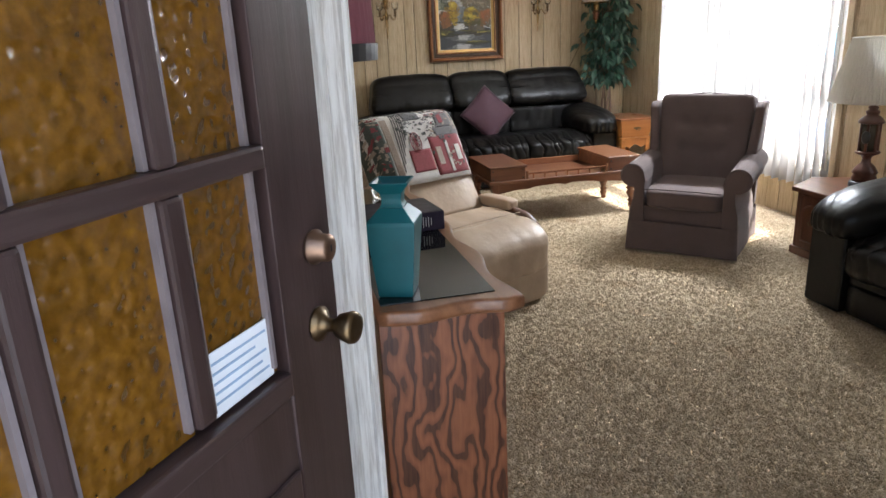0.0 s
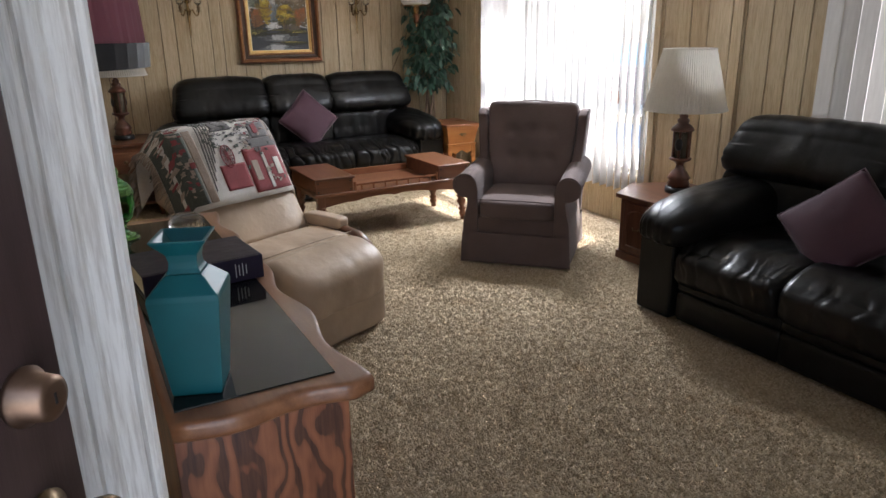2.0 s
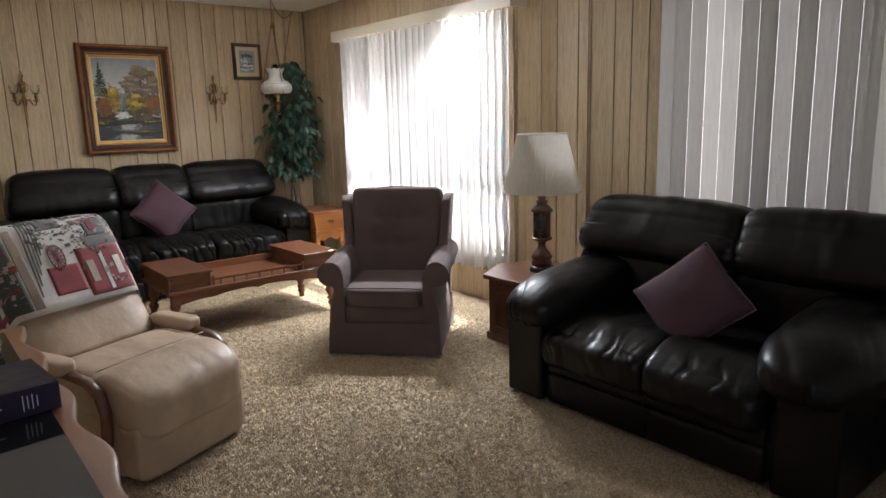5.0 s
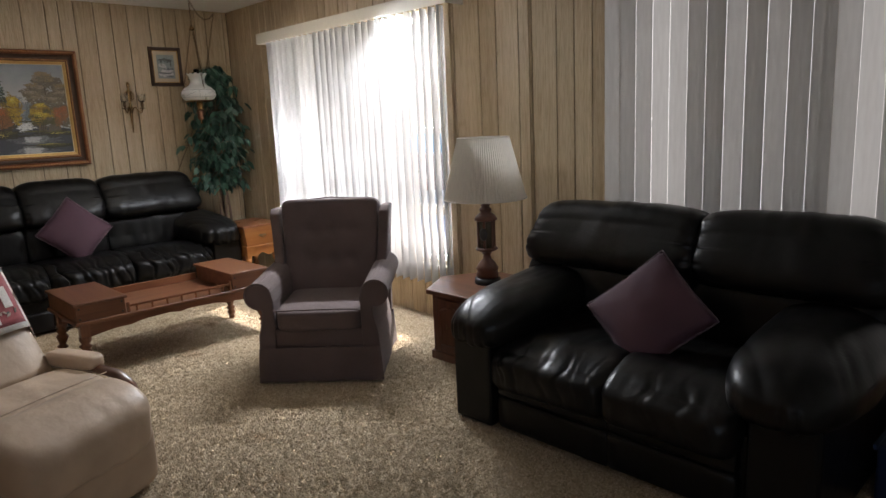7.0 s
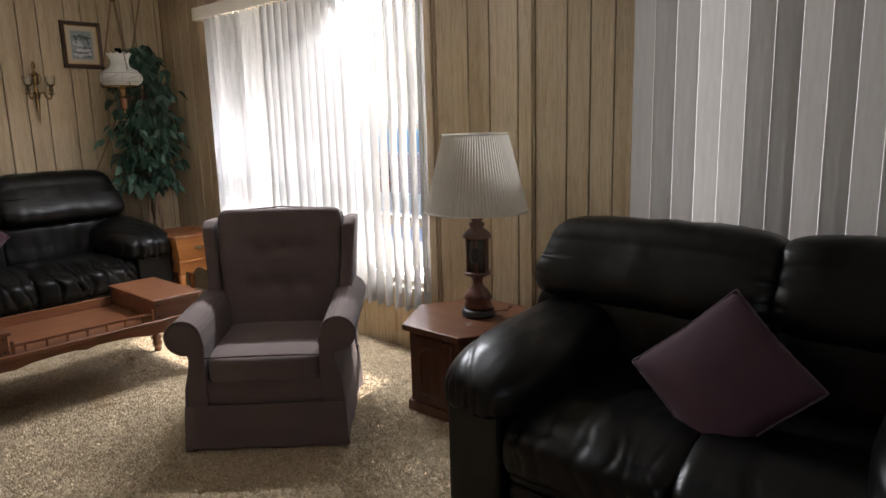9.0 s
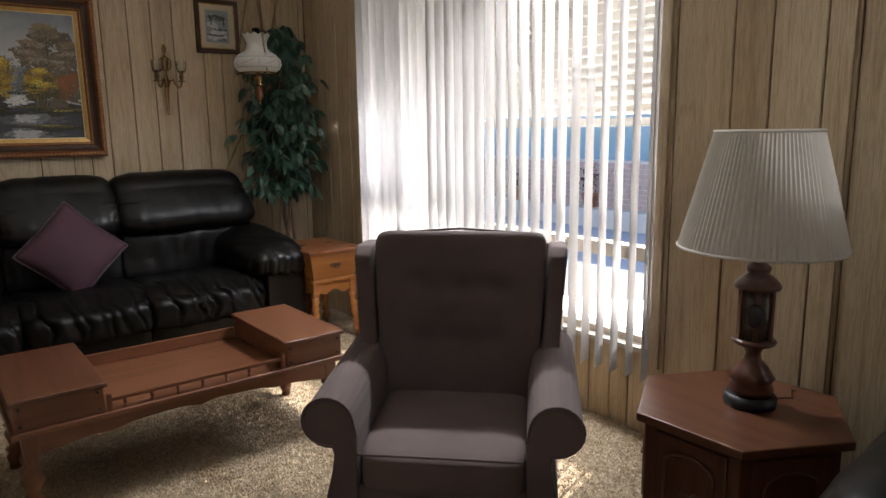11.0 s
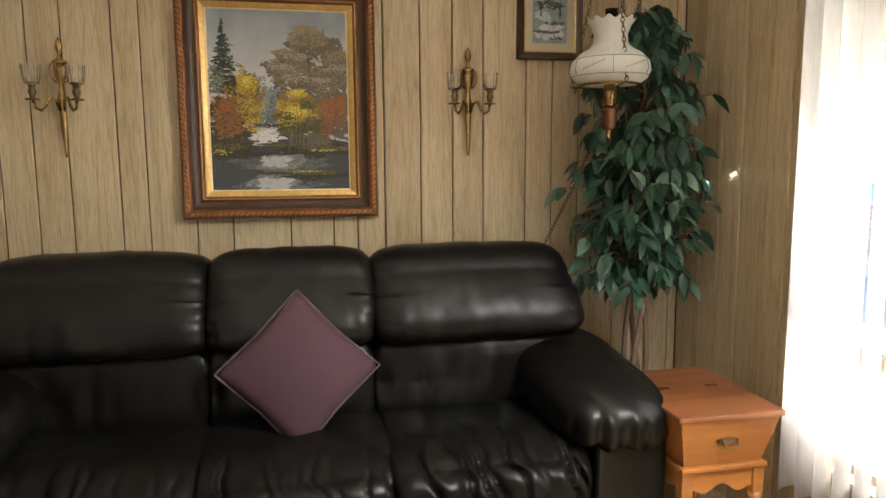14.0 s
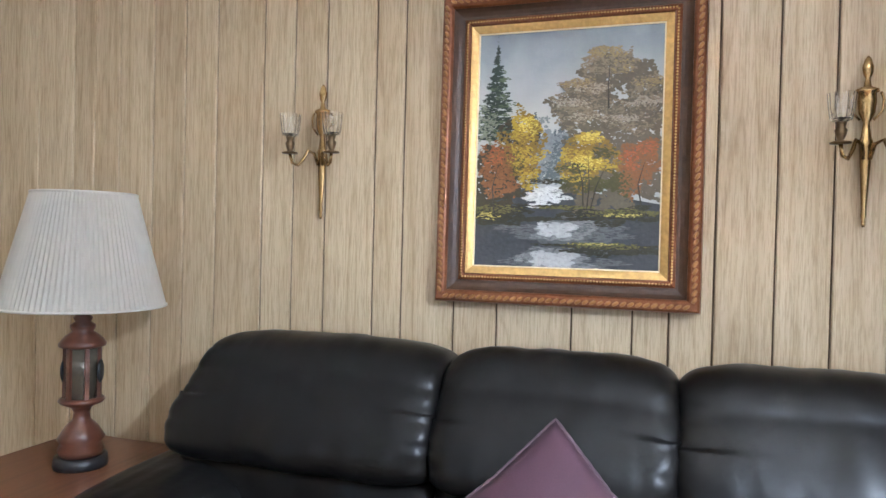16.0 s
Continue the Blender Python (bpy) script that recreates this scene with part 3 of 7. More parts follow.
# ---- wing armchair ----
def armchair(m):
    th = thing("armchair", "mauve-brown tweed wing armchair with skirt and tufted back", "armchair", m)
    part("base", box_bm(-0.315, 0.315, 0.025, 0.70, 0.12, 0.30, 0.02, 3), MAUVE, th, smooth=False)
    sk = bmesh.new()       # skirt: a flared band with a box pleat at each corner
    ring0, ring1, ring2 = [], [], []
    outline = [(-0.325, 0.0), (0.325, 0.0), (0.325, 0.72), (-0.325, 0.72)]
    for i in range(4):
        (xa, ya), (xb, yb) = outline[i], outline[(i + 1) % 4]
        for k in range(14):
            f = k / 14
            x, y = xa + (xb - xa) * f, ya + (yb - ya) * f
            wob = 0.005 * noise.noise(Vector((x * 9, y * 9, 0))) + (0.006 if k in (0, 13) else 0.0)
            nx, ny = ((0, -1), (1, 0), (0, 1), (-1, 0))[i]
            if k == 0:
                nx, ny = nx + (-1, 0, 1, 0)[i] * 0.5, ny + (0, -1, 0, 1)[i] * 0.5
            ring0.append(sk.verts.new((x, y, 0.20)))
            ring1.append(sk.verts.new((x + nx * (0.003 + wob), y + ny * (0.003 + wob), 0.12)))
            ring2.append(sk.verts.new((x + nx * (0.007 + 1.6 * wob), y + ny * (0.007 + 1.6 * wob), 0.008 + 0.006 * (1 + noise.noise(Vector((x * 6, y * 6, 2)))))))
    n = len(ring0)
    for a, b in ((ring0, ring1), (ring1, ring2)):
        for i in range(n):
            sk.faces.new((a[i], a[(i + 1) % n], b[(i + 1) % n], b[i]))
    part("skirt", sk, MAUVE, th, smooth=True)
    part("seat_cushion", moved(cushion(0.47, 0.56, 0.125, 7, 11, 0.003, 1, 7), pose(0, 0.265, 0.355, 2)), MAUVE, th, smooth=True)
    part("seat_piping", tube([(-0.225, -0.008, 0.408), (-0.1, -0.017, 0.414), (0.1, -0.017, 0.414), (0.225, -0.008, 0.408)], 0.004, 6), MAUVE, th, "dark welt cord", True)
    # tufted back
    bm = cushion(0.55, 0.17, 0.60, 8, 23, 0.002, 4, 6, ends=14)
    for v in bm.verts:
        if v.co.y < 0:
            for bx in (-0.12, 0.0, 0.12):
                for bz in (-0.06, 0.11):
                    d2 = (v.co.x - bx) ** 2 + ((v.co.z - bz) * 1.2) ** 2
                    v.co.y += 0.017 * math.exp(-d2 / 0.0014) + 0.002 * math.exp(-(v.co.z - bz) ** 2 / 0.0003) * (abs(v.co.x) < 0.15)
        v.co.x *= 1 + 0.07 * (v.co.z / 0.3)
    part("backrest", moved(bm, pose(0, 0.555, 0.635, -11)), MAUVE, th, smooth=True)
    part("back_piping", tube([(-0.24, 0.57, 0.905), (-0.2, 0.575, 0.932), (0, 0.58, 0.944), (0.2, 0.575, 0.932), (0.24, 0.57, 0.905)], 0.004, 6), MAUVE, th, "dark welt cord", True)
    part("back_shell", moved(box_bm(-0.33, 0.33, 0.0, 0.055, -0.33, 0.33, 0.02, 2), pose(0, 0.655, 0.55, -11)), MAUVE, th, smooth=False)
    for sign in (-1, 1):
        wing = bmesh.new()
        prof = [(0.42, 0.45), (0.40, 0.52), (0.46, 0.62), (0.49, 0.76), (0.50, 0.86), (0.545, 0.892), (0.70, 0.885), (0.72, 0.45)]
        lo = [wing.verts.new((sign * (0.265 + 0.035 * (z - 0.45) / 0.44), y, z)) for y, z in prof]
        hi = [wing.verts.new((sign * (0.322 + 0.035 * (z - 0.45) / 0.44), y, z)) for y, z in prof]
        for i in range(len(prof)):
            j = (i + 1) % len(prof)
            wing.faces.new((lo[i], lo[j], hi[j], hi[i]))
        wing.faces.new(lo[::-1])
        wing.faces.new(hi)
        bmesh.ops.recalc_face_normals(wing, faces=wing.faces[:])
        bmesh.ops.bevel(wing, geom=wing.edges[:], offset=0.013, segments=2, profile=0.6, affect="EDGES", clamp_overlap=True)
        part("wing", wing, MAUVE, th, smooth=True)
        prof = [(0.232, 0.14), (0.232, 0.45)] + [(0.312 + 0.072 * math.cos(t), 0.488 + 0.070 * math.sin(t)) for t in (radians(165 - 265 * k / 16) for k in range(17))] + [(0.292, 0.395), (0.300, 0.34), (0.318, 0.27), (0.326, 0.14)]
        arm = bmesh.new()
        rows = []
        for k, y in enumerate((0.012, 0.020, 0.10, 0.22, 0.36, 0.50, 0.62)):
            q = 0.94 if k == 0 else 1.0
            lift = 0.035 * max(0.0, y - 0.05) / 0.57
            rows.append([arm.verts.new((sign * (0.29 + (x - 0.29) * q), y, (z - 0.34) * q + 0.34 + (lift if z > 0.44 else 0.0))) for x, z in prof])
        for a, b in zip(rows, rows[1:]):
            for i in range(len(prof)):
                j = (i + 1) % len(prof)
                arm.faces.new((a[i], a[j], b[j], b[i]))
        arm.faces.new(rows[0][::-1])
        arm.faces.new(rows[-1])
        part("arm", arm, MAUVE, th, smooth=False)
        part("arm_piping", tube([(sign * x, 0.013, z) for x, z in prof[1:]], 0.0038, 6), MAUVE, th, "dark welt cord", True)
    part("front_seam", tube([(-0.31, 0.018, 0.196), (0.0, 0.014, 0.192), (0.31, 0.018, 0.196)], 0.0045, 6), MAUVE, th, "dark welt cord", True)
    return th


armchair(pose(2.71, 3.825, 0, 0, 0, -46))


# ---- recliner with throw ----
BENT_WOOD = wood("bent_wood", (0.085, 0.030, 0.014), (0.17, 0.066, 0.030), "y", 0.3, 5.0, 0.4)


def back_curve(s):
    """The recliner's back profile from seat to over the top: (y, z)."""
    pts = [(0.50, 0.42), (0.60, 0.58), (0.69, 0.74), (0.77, 0.87), (0.83, 0.925), (0.90, 0.92), (0.945, 0.86), (0.955, 0.74), (0.95, 0.60)]
    f = s * (len(pts) - 1)
    i = min(int(f), len(pts) - 2)
    t = f - i
    p0, p1, p2, p3 = pts[max(i - 1, 0)], pts[i], pts[i + 1], pts[min(i + 2, len(pts) - 1)]
    return tuple(0.5 * (2 * b + (c - a) * t + (2 * a - 5 * b + 4 * c - d) * t * t + (3 * b - a - 3 * c + d) * t ** 3) for a, b, c, d in zip(p0, p1, p2, p3))


def recliner(m):
    th = thing("recliner", "cream leather recliner chair with bentwood arms", "recliner", m)
    bm = cushion(0.57, 0.80, 0.205, 7.0, 35, 0.006, 2, 9)
    for v in bm.verts:
        f = max(0.0, -v.co.y / 0.39)
        v.co.z -= 0.05 * f ** 5
        v.co.z -= 0.016 * math.exp(-((v.co.y + 0.13 + 0.02 * v.co.x) / 0.016) ** 2) * (v.co.z > 0)
        v.co.z += 0.010 * math.exp(-((v.co.y + 0.22) / 0.08) ** 2) * (v.co.z > 0) - 0.03 * math.exp(-((v.co.y - 0.17) / 0.06) ** 2) * (v.co.z > 0)
    part("seat_cushion", moved(bm, pose(0, 0.352, 0.342, 4)), CREAM_LEATHER, th, smooth=True)
    part("footrest", moved(cushion(0.56, 0.12, 0.25, 8, 15, 0.004, 4, 8), pose(0, 0.052, 0.138)), CREAM_LEATHER, th, smooth=True)
    part("body", box_bm(-0.272, 0.272, 0.10, 0.80, 0.02, 0.29, 0.02), CREAM_LEATHER, th)
    part("seat_seam", tube([(-0.27, 0.205, 0.443), (-0.15, 0.20, 0.4475), (0.0, 0.203, 0.4485), (0.15, 0.20, 0.4475), (0.27, 0.205, 0.443)], 0.0022, 6), CREAM_LEATHER, th, "stitched seam", True)
    back = bmesh.new()
    rows = []
    for k in range(33):
        y, z = back_curve(k / 32)
        row = []
        for j in range(21):
            u = -1 + 2 * j / 20
            puff = 0.045 * (1 - abs(u) ** 4) * (1 if k < 20 else 0.3)
            row.append(back.verts.new((u * 0.285, y - puff + 0.03, z + 0.35 * puff * (k > 12))))
        rows.append(row)
    for a, b in zip(rows, rows[1:]):
        for j in range(20):
            back.faces.new((a[j], a[j + 1], b[j + 1], b[j]))
    for j in (0, 20):
        back.faces.new([r[j] for r in rows])
    back.faces.new(list(rows[0]) + list(rows[-1][::-1]))
    part("backrest", back, CREAM_LEATHER, th, smooth=True)
    for sign in (-1, 1):
        x = sign * 0.315
        path = [(0, 0.66, 0.425), (0, 0.47, 0.432), (0, 0.31, 0.432), (0, 0.20, 0.418), (0, 0.135, 0.375), (0, 0.11, 0.305), (0, 0.12, 0.20), (0, 0.155, 0.06), (0, 0.165, 0.0)]
        part("wood_arm", moved(tube(path, 0.017, 10), pose(x, 0, 0) @ Matrix.Diagonal((1.5, 1, 1, 1))), BENT_WOOD, th, "glossy bentwood arm", True)
        part("arm_pad", moved(cushion(0.085, 0.27, 0.062, 5, 7, 0.002, sign, 9), pose(x, 0.43, 0.460)), CREAM_LEATHER, th, smooth=True)
    return th


RECLINER = pose(1.435, 3.33, 0, 0, 0, 24)
recliner(RECLINER)

WEAVE_WHITE = fabric("throw_white", (0.60, 0.57, 0.53), 0.95, 300)
WEAVE_GREEN = fabric("throw_green", (0.075, 0.085, 0.07), 0.95, 200, 0.6)
WEAVE_RED = fabric("throw_red", (0.24, 0.050, 0.055), 0.95, 220, 0.5)
WEAVE_GREY = fabric("throw_grey", (0.15, 0.14, 0.14), 0.95, 220, 0.5)
WEAVE_TAN = fabric("throw_tan", (0.36, 0.29, 0.24), 0.95, 220, 0.4)


def throw_at(u, v, lift):
    """A point of the throw: u across the chair's back from -1 to 1, v from its front hem over the top to its back hem."""
    y0, z0 = back_curve(0.13 + 0.81 * v)
    y1, z1 = back_curve(0.13 + 0.81 * v + 0.01)
    ty, tz = y1 - y0, z1 - z0
    n = Vector((0, -tz, ty)).normalized()
    if n.y > 0 and v < 0.4:
        n = -n
    x = u * 0.31 + 0.02 * (v - 0.5)
    puff = 0.05 * (1 - min(1, abs(u)) ** 4) * (1 if v < 0.5 else 0.6)
    wav = 0.008 * noise.noise(Vector((u * 2.6, v * 4, 0.5)))
    p = Vector((x, y0 - puff * (v < 0.55) + 0.03, z0 + 0.35 * puff + 0.004))
    edge = max(0.0, abs(u) - 0.93)
    return p + n * (0.014 + lift + wav) + Vector((0, 0.16 * edge, -0.5 * edge))


def patch(u0, u1, v0, v1, lift, nu=6, nv=6, thick=0.004, skew=0.0):
    bm = bmesh.new()
    grid = [[[bm.verts.new(throw_at(u0 + (u1 - u0) * i / nu + skew * j / nv, v0 + (v1 - v0) * j / nv, lift + d)) for i in range(nu + 1)] for j in range(nv + 1)] for d in (0.0, -thick)]
    for g in grid:
        for j in range(nv):
            for i in range(nu):
                bm.faces.new((g[j][i], g[j][i + 1], g[j + 1][i + 1], g[j + 1][i]))
    a, b = grid
    rim = [(j, 0) for j in range(nv + 1)] + [(nv, i) for i in range(1, nu + 1)] + [(j, nu) for j in range(nv - 1, -1, -1)] + [(0, i) for i in range(nu - 1, 0, -1)]
    for (j, i), (k, l) in zip(rim, rim[1:] + rim[:1]):
        bm.faces.new((a[j][i], a[k][l], b[k][l], b[j][i]))
    return bm


def woven_throw(m):
    th = thing("throw_blanket", "woven tapestry throw with farm scene and fringe over the recliner", "blanket", m)
    part("weave", patch(-1.12, 1.06, 0.0, 1.0, 0.0, 30, 30), WEAVE_WHITE, th, smooth=True)
    motifs = ((-1.12, -0.72, 0.02, 0.98, WEAVE_GREEN, "dark green leafy border"), (0.12, 1.04, 0.02, 0.22, WEAVE_RED, "red barn motif"), (0.30, 0.98, 0.22, 0.27, WEAVE_GREY, "grey roof motif"),
              (0.42, 0.80, 0.27, 0.42, WEAVE_GREY, "grey house motif"), (0.80, 1.05, 0.25, 0.52, WEAVE_TAN, "tan house motif"), (-0.10, 1.04, 0.60, 0.98, WEAVE_RED, "red barn motif"),
              (0.32, 0.78, 0.46, 0.56, WEAVE_TAN, "tan house motif"), (-0.24, 0.12, 0.36, 0.50, WEAVE_GREY, "grey tree motif"), (-0.30, 0.22, 0.52, 0.60, WEAVE_GREY, "grey hedge motif"),
              (-0.36, 0.10, 0.05, 0.16, WEAVE_RED, "red wagon motif"), (-0.70, -0.58, 0.02, 0.98, WEAVE_TAN, "tan stripe"))
    for u0, u1, v0, v1, mat, lab in motifs:
        part("motif", patch(u0, u1, v0, v1, 0.0022, 10, 10), mat, th, lab, True)
    for u0, u1, v0, v1, mat in ((0.22, 0.34, 0.07, 0.16, WEAVE_TAN), (0.46, 0.52, 0.03, 0.19, WEAVE_WHITE), (0.66, 0.78, 0.08, 0.16, WEAVE_WHITE), (0.5, 0.6, 0.3, 0.38, WEAVE_RED), (0.86, 0.98, 0.32, 0.40, WEAVE_GREY), (0.42, 0.52, 0.48, 0.54, WEAVE_WHITE)):
        part("window_motif", patch(u0, u1, v0, v1, 0.0045, 3, 3), mat, th)
    rng = random.Random(21)
    for nm, mat, count, (ua, ub), (va, vb), size in (("leaf_sprays", WEAVE_GREEN, 90, (-0.5, 0.35), (0.22, 0.9), 0.035), ("grey_sprays", WEAVE_GREY, 110, (-0.35, 0.45), (0.15, 0.75), 0.03), ("red_sprays", WEAVE_RED, 40, (-1.08, -0.76), (0.03, 0.95), 0.05),
                                                     ("pale_sprays", WEAVE_TAN, 70, (-1.08, -0.76), (0.03, 0.95), 0.04), ("clapboards", WEAVE_TAN, 45, (0.15, 1.0), (0.03, 0.95), 0.05), ("red_bricks", WEAVE_RED, 50, (0.25, 1.0), (0.25, 0.95), 0.04), ("dark_joints", WEAVE_GREEN, 60, (0.1, 1.02), (0.02, 0.95), 0.03)):
        flecks = []
        for k in range(count):
            u, v, l = rng.uniform(ua, ub), rng.uniform(va, vb), size * rng.uniform(0.5, 1.6)
            flecks.append(patch(u, u + l, v, v + 0.35 * l * rng.uniform(0.5, 1.4), 0.0052 + 0.0004 * rng.random(), 1, 1, 0.002, rng.uniform(-0.04, 0.04)))
        tagged(part(nm, joined(*flecks), mat, th), kind="stuff")
    for k in range(5):      # rail fence lines and a wheel
        part("fence_motif", patch(-0.56 + 0.05 * k, -0.545 + 0.05 * k, 0.06 + 0.04 * k, 0.5, 0.003, 2, 10, skew=0.10), WEAVE_GREY, th)
    for k in range(8):
        a = math.pi * k / 8
        pts = [throw_at(-0.16 + 0.11 * math.cos(a) * s, 0.20 + 0.055 * math.sin(a) * s, 0.004) for s in (-1, 0, 1)]
        part("wheel_spoke_motif", tube(pts, 0.0018, 5), WEAVE_RED, th)
    part("wheel_motif", tube([throw_at(-0.16 + 0.11 * math.cos(a), 0.20 + 0.055 * math.sin(a), 0.004) for a in (2 * math.pi * k / 24 for k in range(25))], 0.0028, 5), WEAVE_RED, th)
    rng = random.Random(5)
    frs = []
    for k in range(70):
        v = k / 69
        p = throw_at(-1.12, v, 0.0)
        q = p + Vector((-0.03 + rng.uniform(-0.01, 0.01), rng.uniform(-0.015, 0.015), -0.03 + rng.uniform(-0.01, 0.01)))
        frs.append(tube([p, (p + q) / 2 + Vector((0, 0.004, 0.004)), q], 0.003, 5))
    part("fringe", joined(*frs), WEAVE_TAN, th, "twisted tan and plum fringe", True)
    return th


woven_throw(RECLINER)


# ---- tables ----
def turned_leg(height, r=0.024):
    return lathe([(r * 0.55, 0.0), (r * 0.75, 0.006), (r * 0.62, 0.03), (r * 0.72, height * 0.10), (r * 1.0, height * 0.22), (r * 0.7, height * 0.30), (r * 1.12, height * 0.36), (r * 0.62, height * 0.42), (r * 0.85, height * 0.50),
                  (r * 1.25, height * 0.62), (r * 0.75, height * 0.71), (r * 1.3, height * 0.77), (r * 0.75, height * 0.83), (r * 1.15, height * 0.9), (r * 1.15, height)], 16)


def scalloped(length, low, high, thick, waves, deep):
    """An upright board along x whose lower edge is cut in ogee curves."""
    bm = bmesh.new()
    n = 48
    rows = []
    for i in range(n + 1):
        u = -1 + 2 * i / n
        x = u * length / 2
        cut = deep * (0.5 + 0.5 * math.cos(waves * math.pi * u)) * (1 - abs(u) ** 6) if waves > 1 else deep * (1 - abs(u) ** 2.2) - 0.25 * deep * math.exp(-(u / 0.06) ** 2) - 0.2 * deep * math.exp(-((abs(u) - 0.55) / 0.08) ** 2)
        rows.append([bm.verts.new((x, y, z)) for y, z in ((-thick / 2, low + cut), (-thick / 2, high), (thick / 2, high), (thick / 2, low + cut))])
    for a, b in zip(rows, rows[1:]):
        for i in range(4):
            j = (i + 1) % 4
            bm.faces.new((a[i], a[j], b[j], b[i]))
    bm.faces.new(rows[0])
    bm.faces.new(rows[-1][::-1])
    return bm


def coffee_table(m):
    th = thing("coffee_table", "cherry wood cobbler's bench coffee table with raised end boxes", "coffee table", m)
    hx, hy = 0.607, 0.287
    part("deck", box_bm(-hx, hx, -hy, hy, 0.315, 0.337, 0.006, 3), CHERRY, th)
    for x0, x1 in ((-hx, -hx + 0.292), (hx - 0.272, hx)):
        body = part("end_box", box_bm(x0 + 0.012, x1 - 0.012, -hy + 0.015, hy - 0.015, 0.337, 0.427, 0.003), CHERRY, th)
        part("lid", box_bm(x0, x1, -hy + 0.001, hy - 0.001, 0.428, 0.446, 0.006, 3), CHERRY_Y, body, "smooth cherry lid")
        for xp in (x0 + 0.03, x1 - 0.03):
            for zp in (0.353, 0.412):
                part("peg", moved(lathe([(0.0, 0), (0.006, 0), (0.005, 0.004), (0, 0.005)], 10), pose(xp, -hy + 0.0155, zp, 90)), BLACK, body, "dark round peg")
    a, b = -hx + 0.292, hx - 0.272
    y = -hy + 0.022
    rail = part("gallery_rail", box_bm(a - 0.005, b + 0.005, y - 0.009, y + 0.009, 0.368, 0.382, 0.004), CHERRY, th)
    for k in range(7):
        x = a + (b - a) * (k + 0.6) / 7.2
        part("spindle", moved(lathe([(0.005, 0), (0.0075, 0.006), (0.004, 0.013), (0.0075, 0.022), (0.005, 0.032)], 10), pose(x, y, 0.337)), CHERRY_Z, rail)
    for x in (a + 0.004, b - 0.004):
        part("rail_bracket", box_bm(x - 0.008, x + 0.008, y - 0.012, y + 0.012, 0.337, 0.398, 0.005), CHERRY_Z, th)
    part("back_rail", box_bm(a - 0.005, b + 0.005, hy - 0.028, hy - 0.012, 0.337, 0.386, 0.004), CHERRY, th)
    for y in (-hy + 0.045, hy - 0.045):
        part("apron", moved(scalloped(2 * hx - 0.10, 0.232, 0.316, 0.018, 1, 0.046), pose(0, y, 0)), CHERRY, th)
    for x in (-hx + 0.06, hx - 0.06):
        part("apron", moved(scalloped(2 * hy - 0.12, 0.24, 0.316, 0.018, 1, 0.035), pose(x, 0, 0, 0, 0, 90)), CHERRY_Y, th)
    for sx in (-1, 1):
        for sy in (-1, 1):
            at = pose(sx * (hx - 0.055), sy * (hy - 0.06), 0)
            part("leg_block", moved(box_bm(-0.026, 0.026, -0.026, 0.026, 0.225, 0.316, 0.004), at), CHERRY_Z, th)
            part("leg", moved(moved(turned_leg(0.24, 0.029), pose(0, 0, -0.24)), at @ pose(0, 0, 0.24, sy * 4, sx * -4)), CHERRY_Z, th, smooth=True)
    return th


coffee_table(pose(2.443, 5.195, 0.001))


def hexagon(r):
    return [(r * math.cos(radians(a)), r * math.sin(radians(a))) for a in (30, 90, 150, 210, 270, 330)]


def lamp_table(m):
    th = thing("end_table", "dark cherry hexagonal end table with carved door panels", "end table", m)
    part("top", prism(hexagon(0.337), 0.388, 0.416, 0.006), CHERRY_Y, th, "worn cherry hexagonal top")
    body = part("body", prism(hexagon(0.300), 0.04, 0.388), DARK_WOOD, th)
    part("plinth", prism(hexagon(0.318), 0.0, 0.05, 0.006), DARK_WOOD, th)
    for a in (180, 120, 240, 0, 60, 300):
        mm = pose(0, 0, 0, 0, 0, a + 90) @ pose(0, -0.2598 - 0.004, 0)
        door = part("door_panel", moved(box_bm(-0.115, 0.115, -0.006, 0.004, 0.07, 0.37, 0.004), mm), DARK_WOOD, th)
        arch = [(-0.08, 0.10), (0.08, 0.10), (0.08, 0.28)] + [(0.08 * math.cos(t), 0.28 + 0.045 * math.sin(t)) for t in (math.pi * k / 10 for k in range(1, 10))] + [(-0.08, 0.28)]
        part("raised_panel", moved(tube([(x, -0.008, z) for x, z in arch + arch[:1]], 0.005, 6), mm), DARK_WOOD, door, smooth=True)
        part("pull", moved(tube([(-0.028, -0.012, 0.222), (-0.015, -0.022, 0.212), (0.015, -0.022, 0.212), (0.028, -0.012, 0.222)], 0.0035, 6), mm), DARK_BRASS, door, "aged brass pull", True)
    return th


lamp_table(pose(3.635, 3.485, 0))


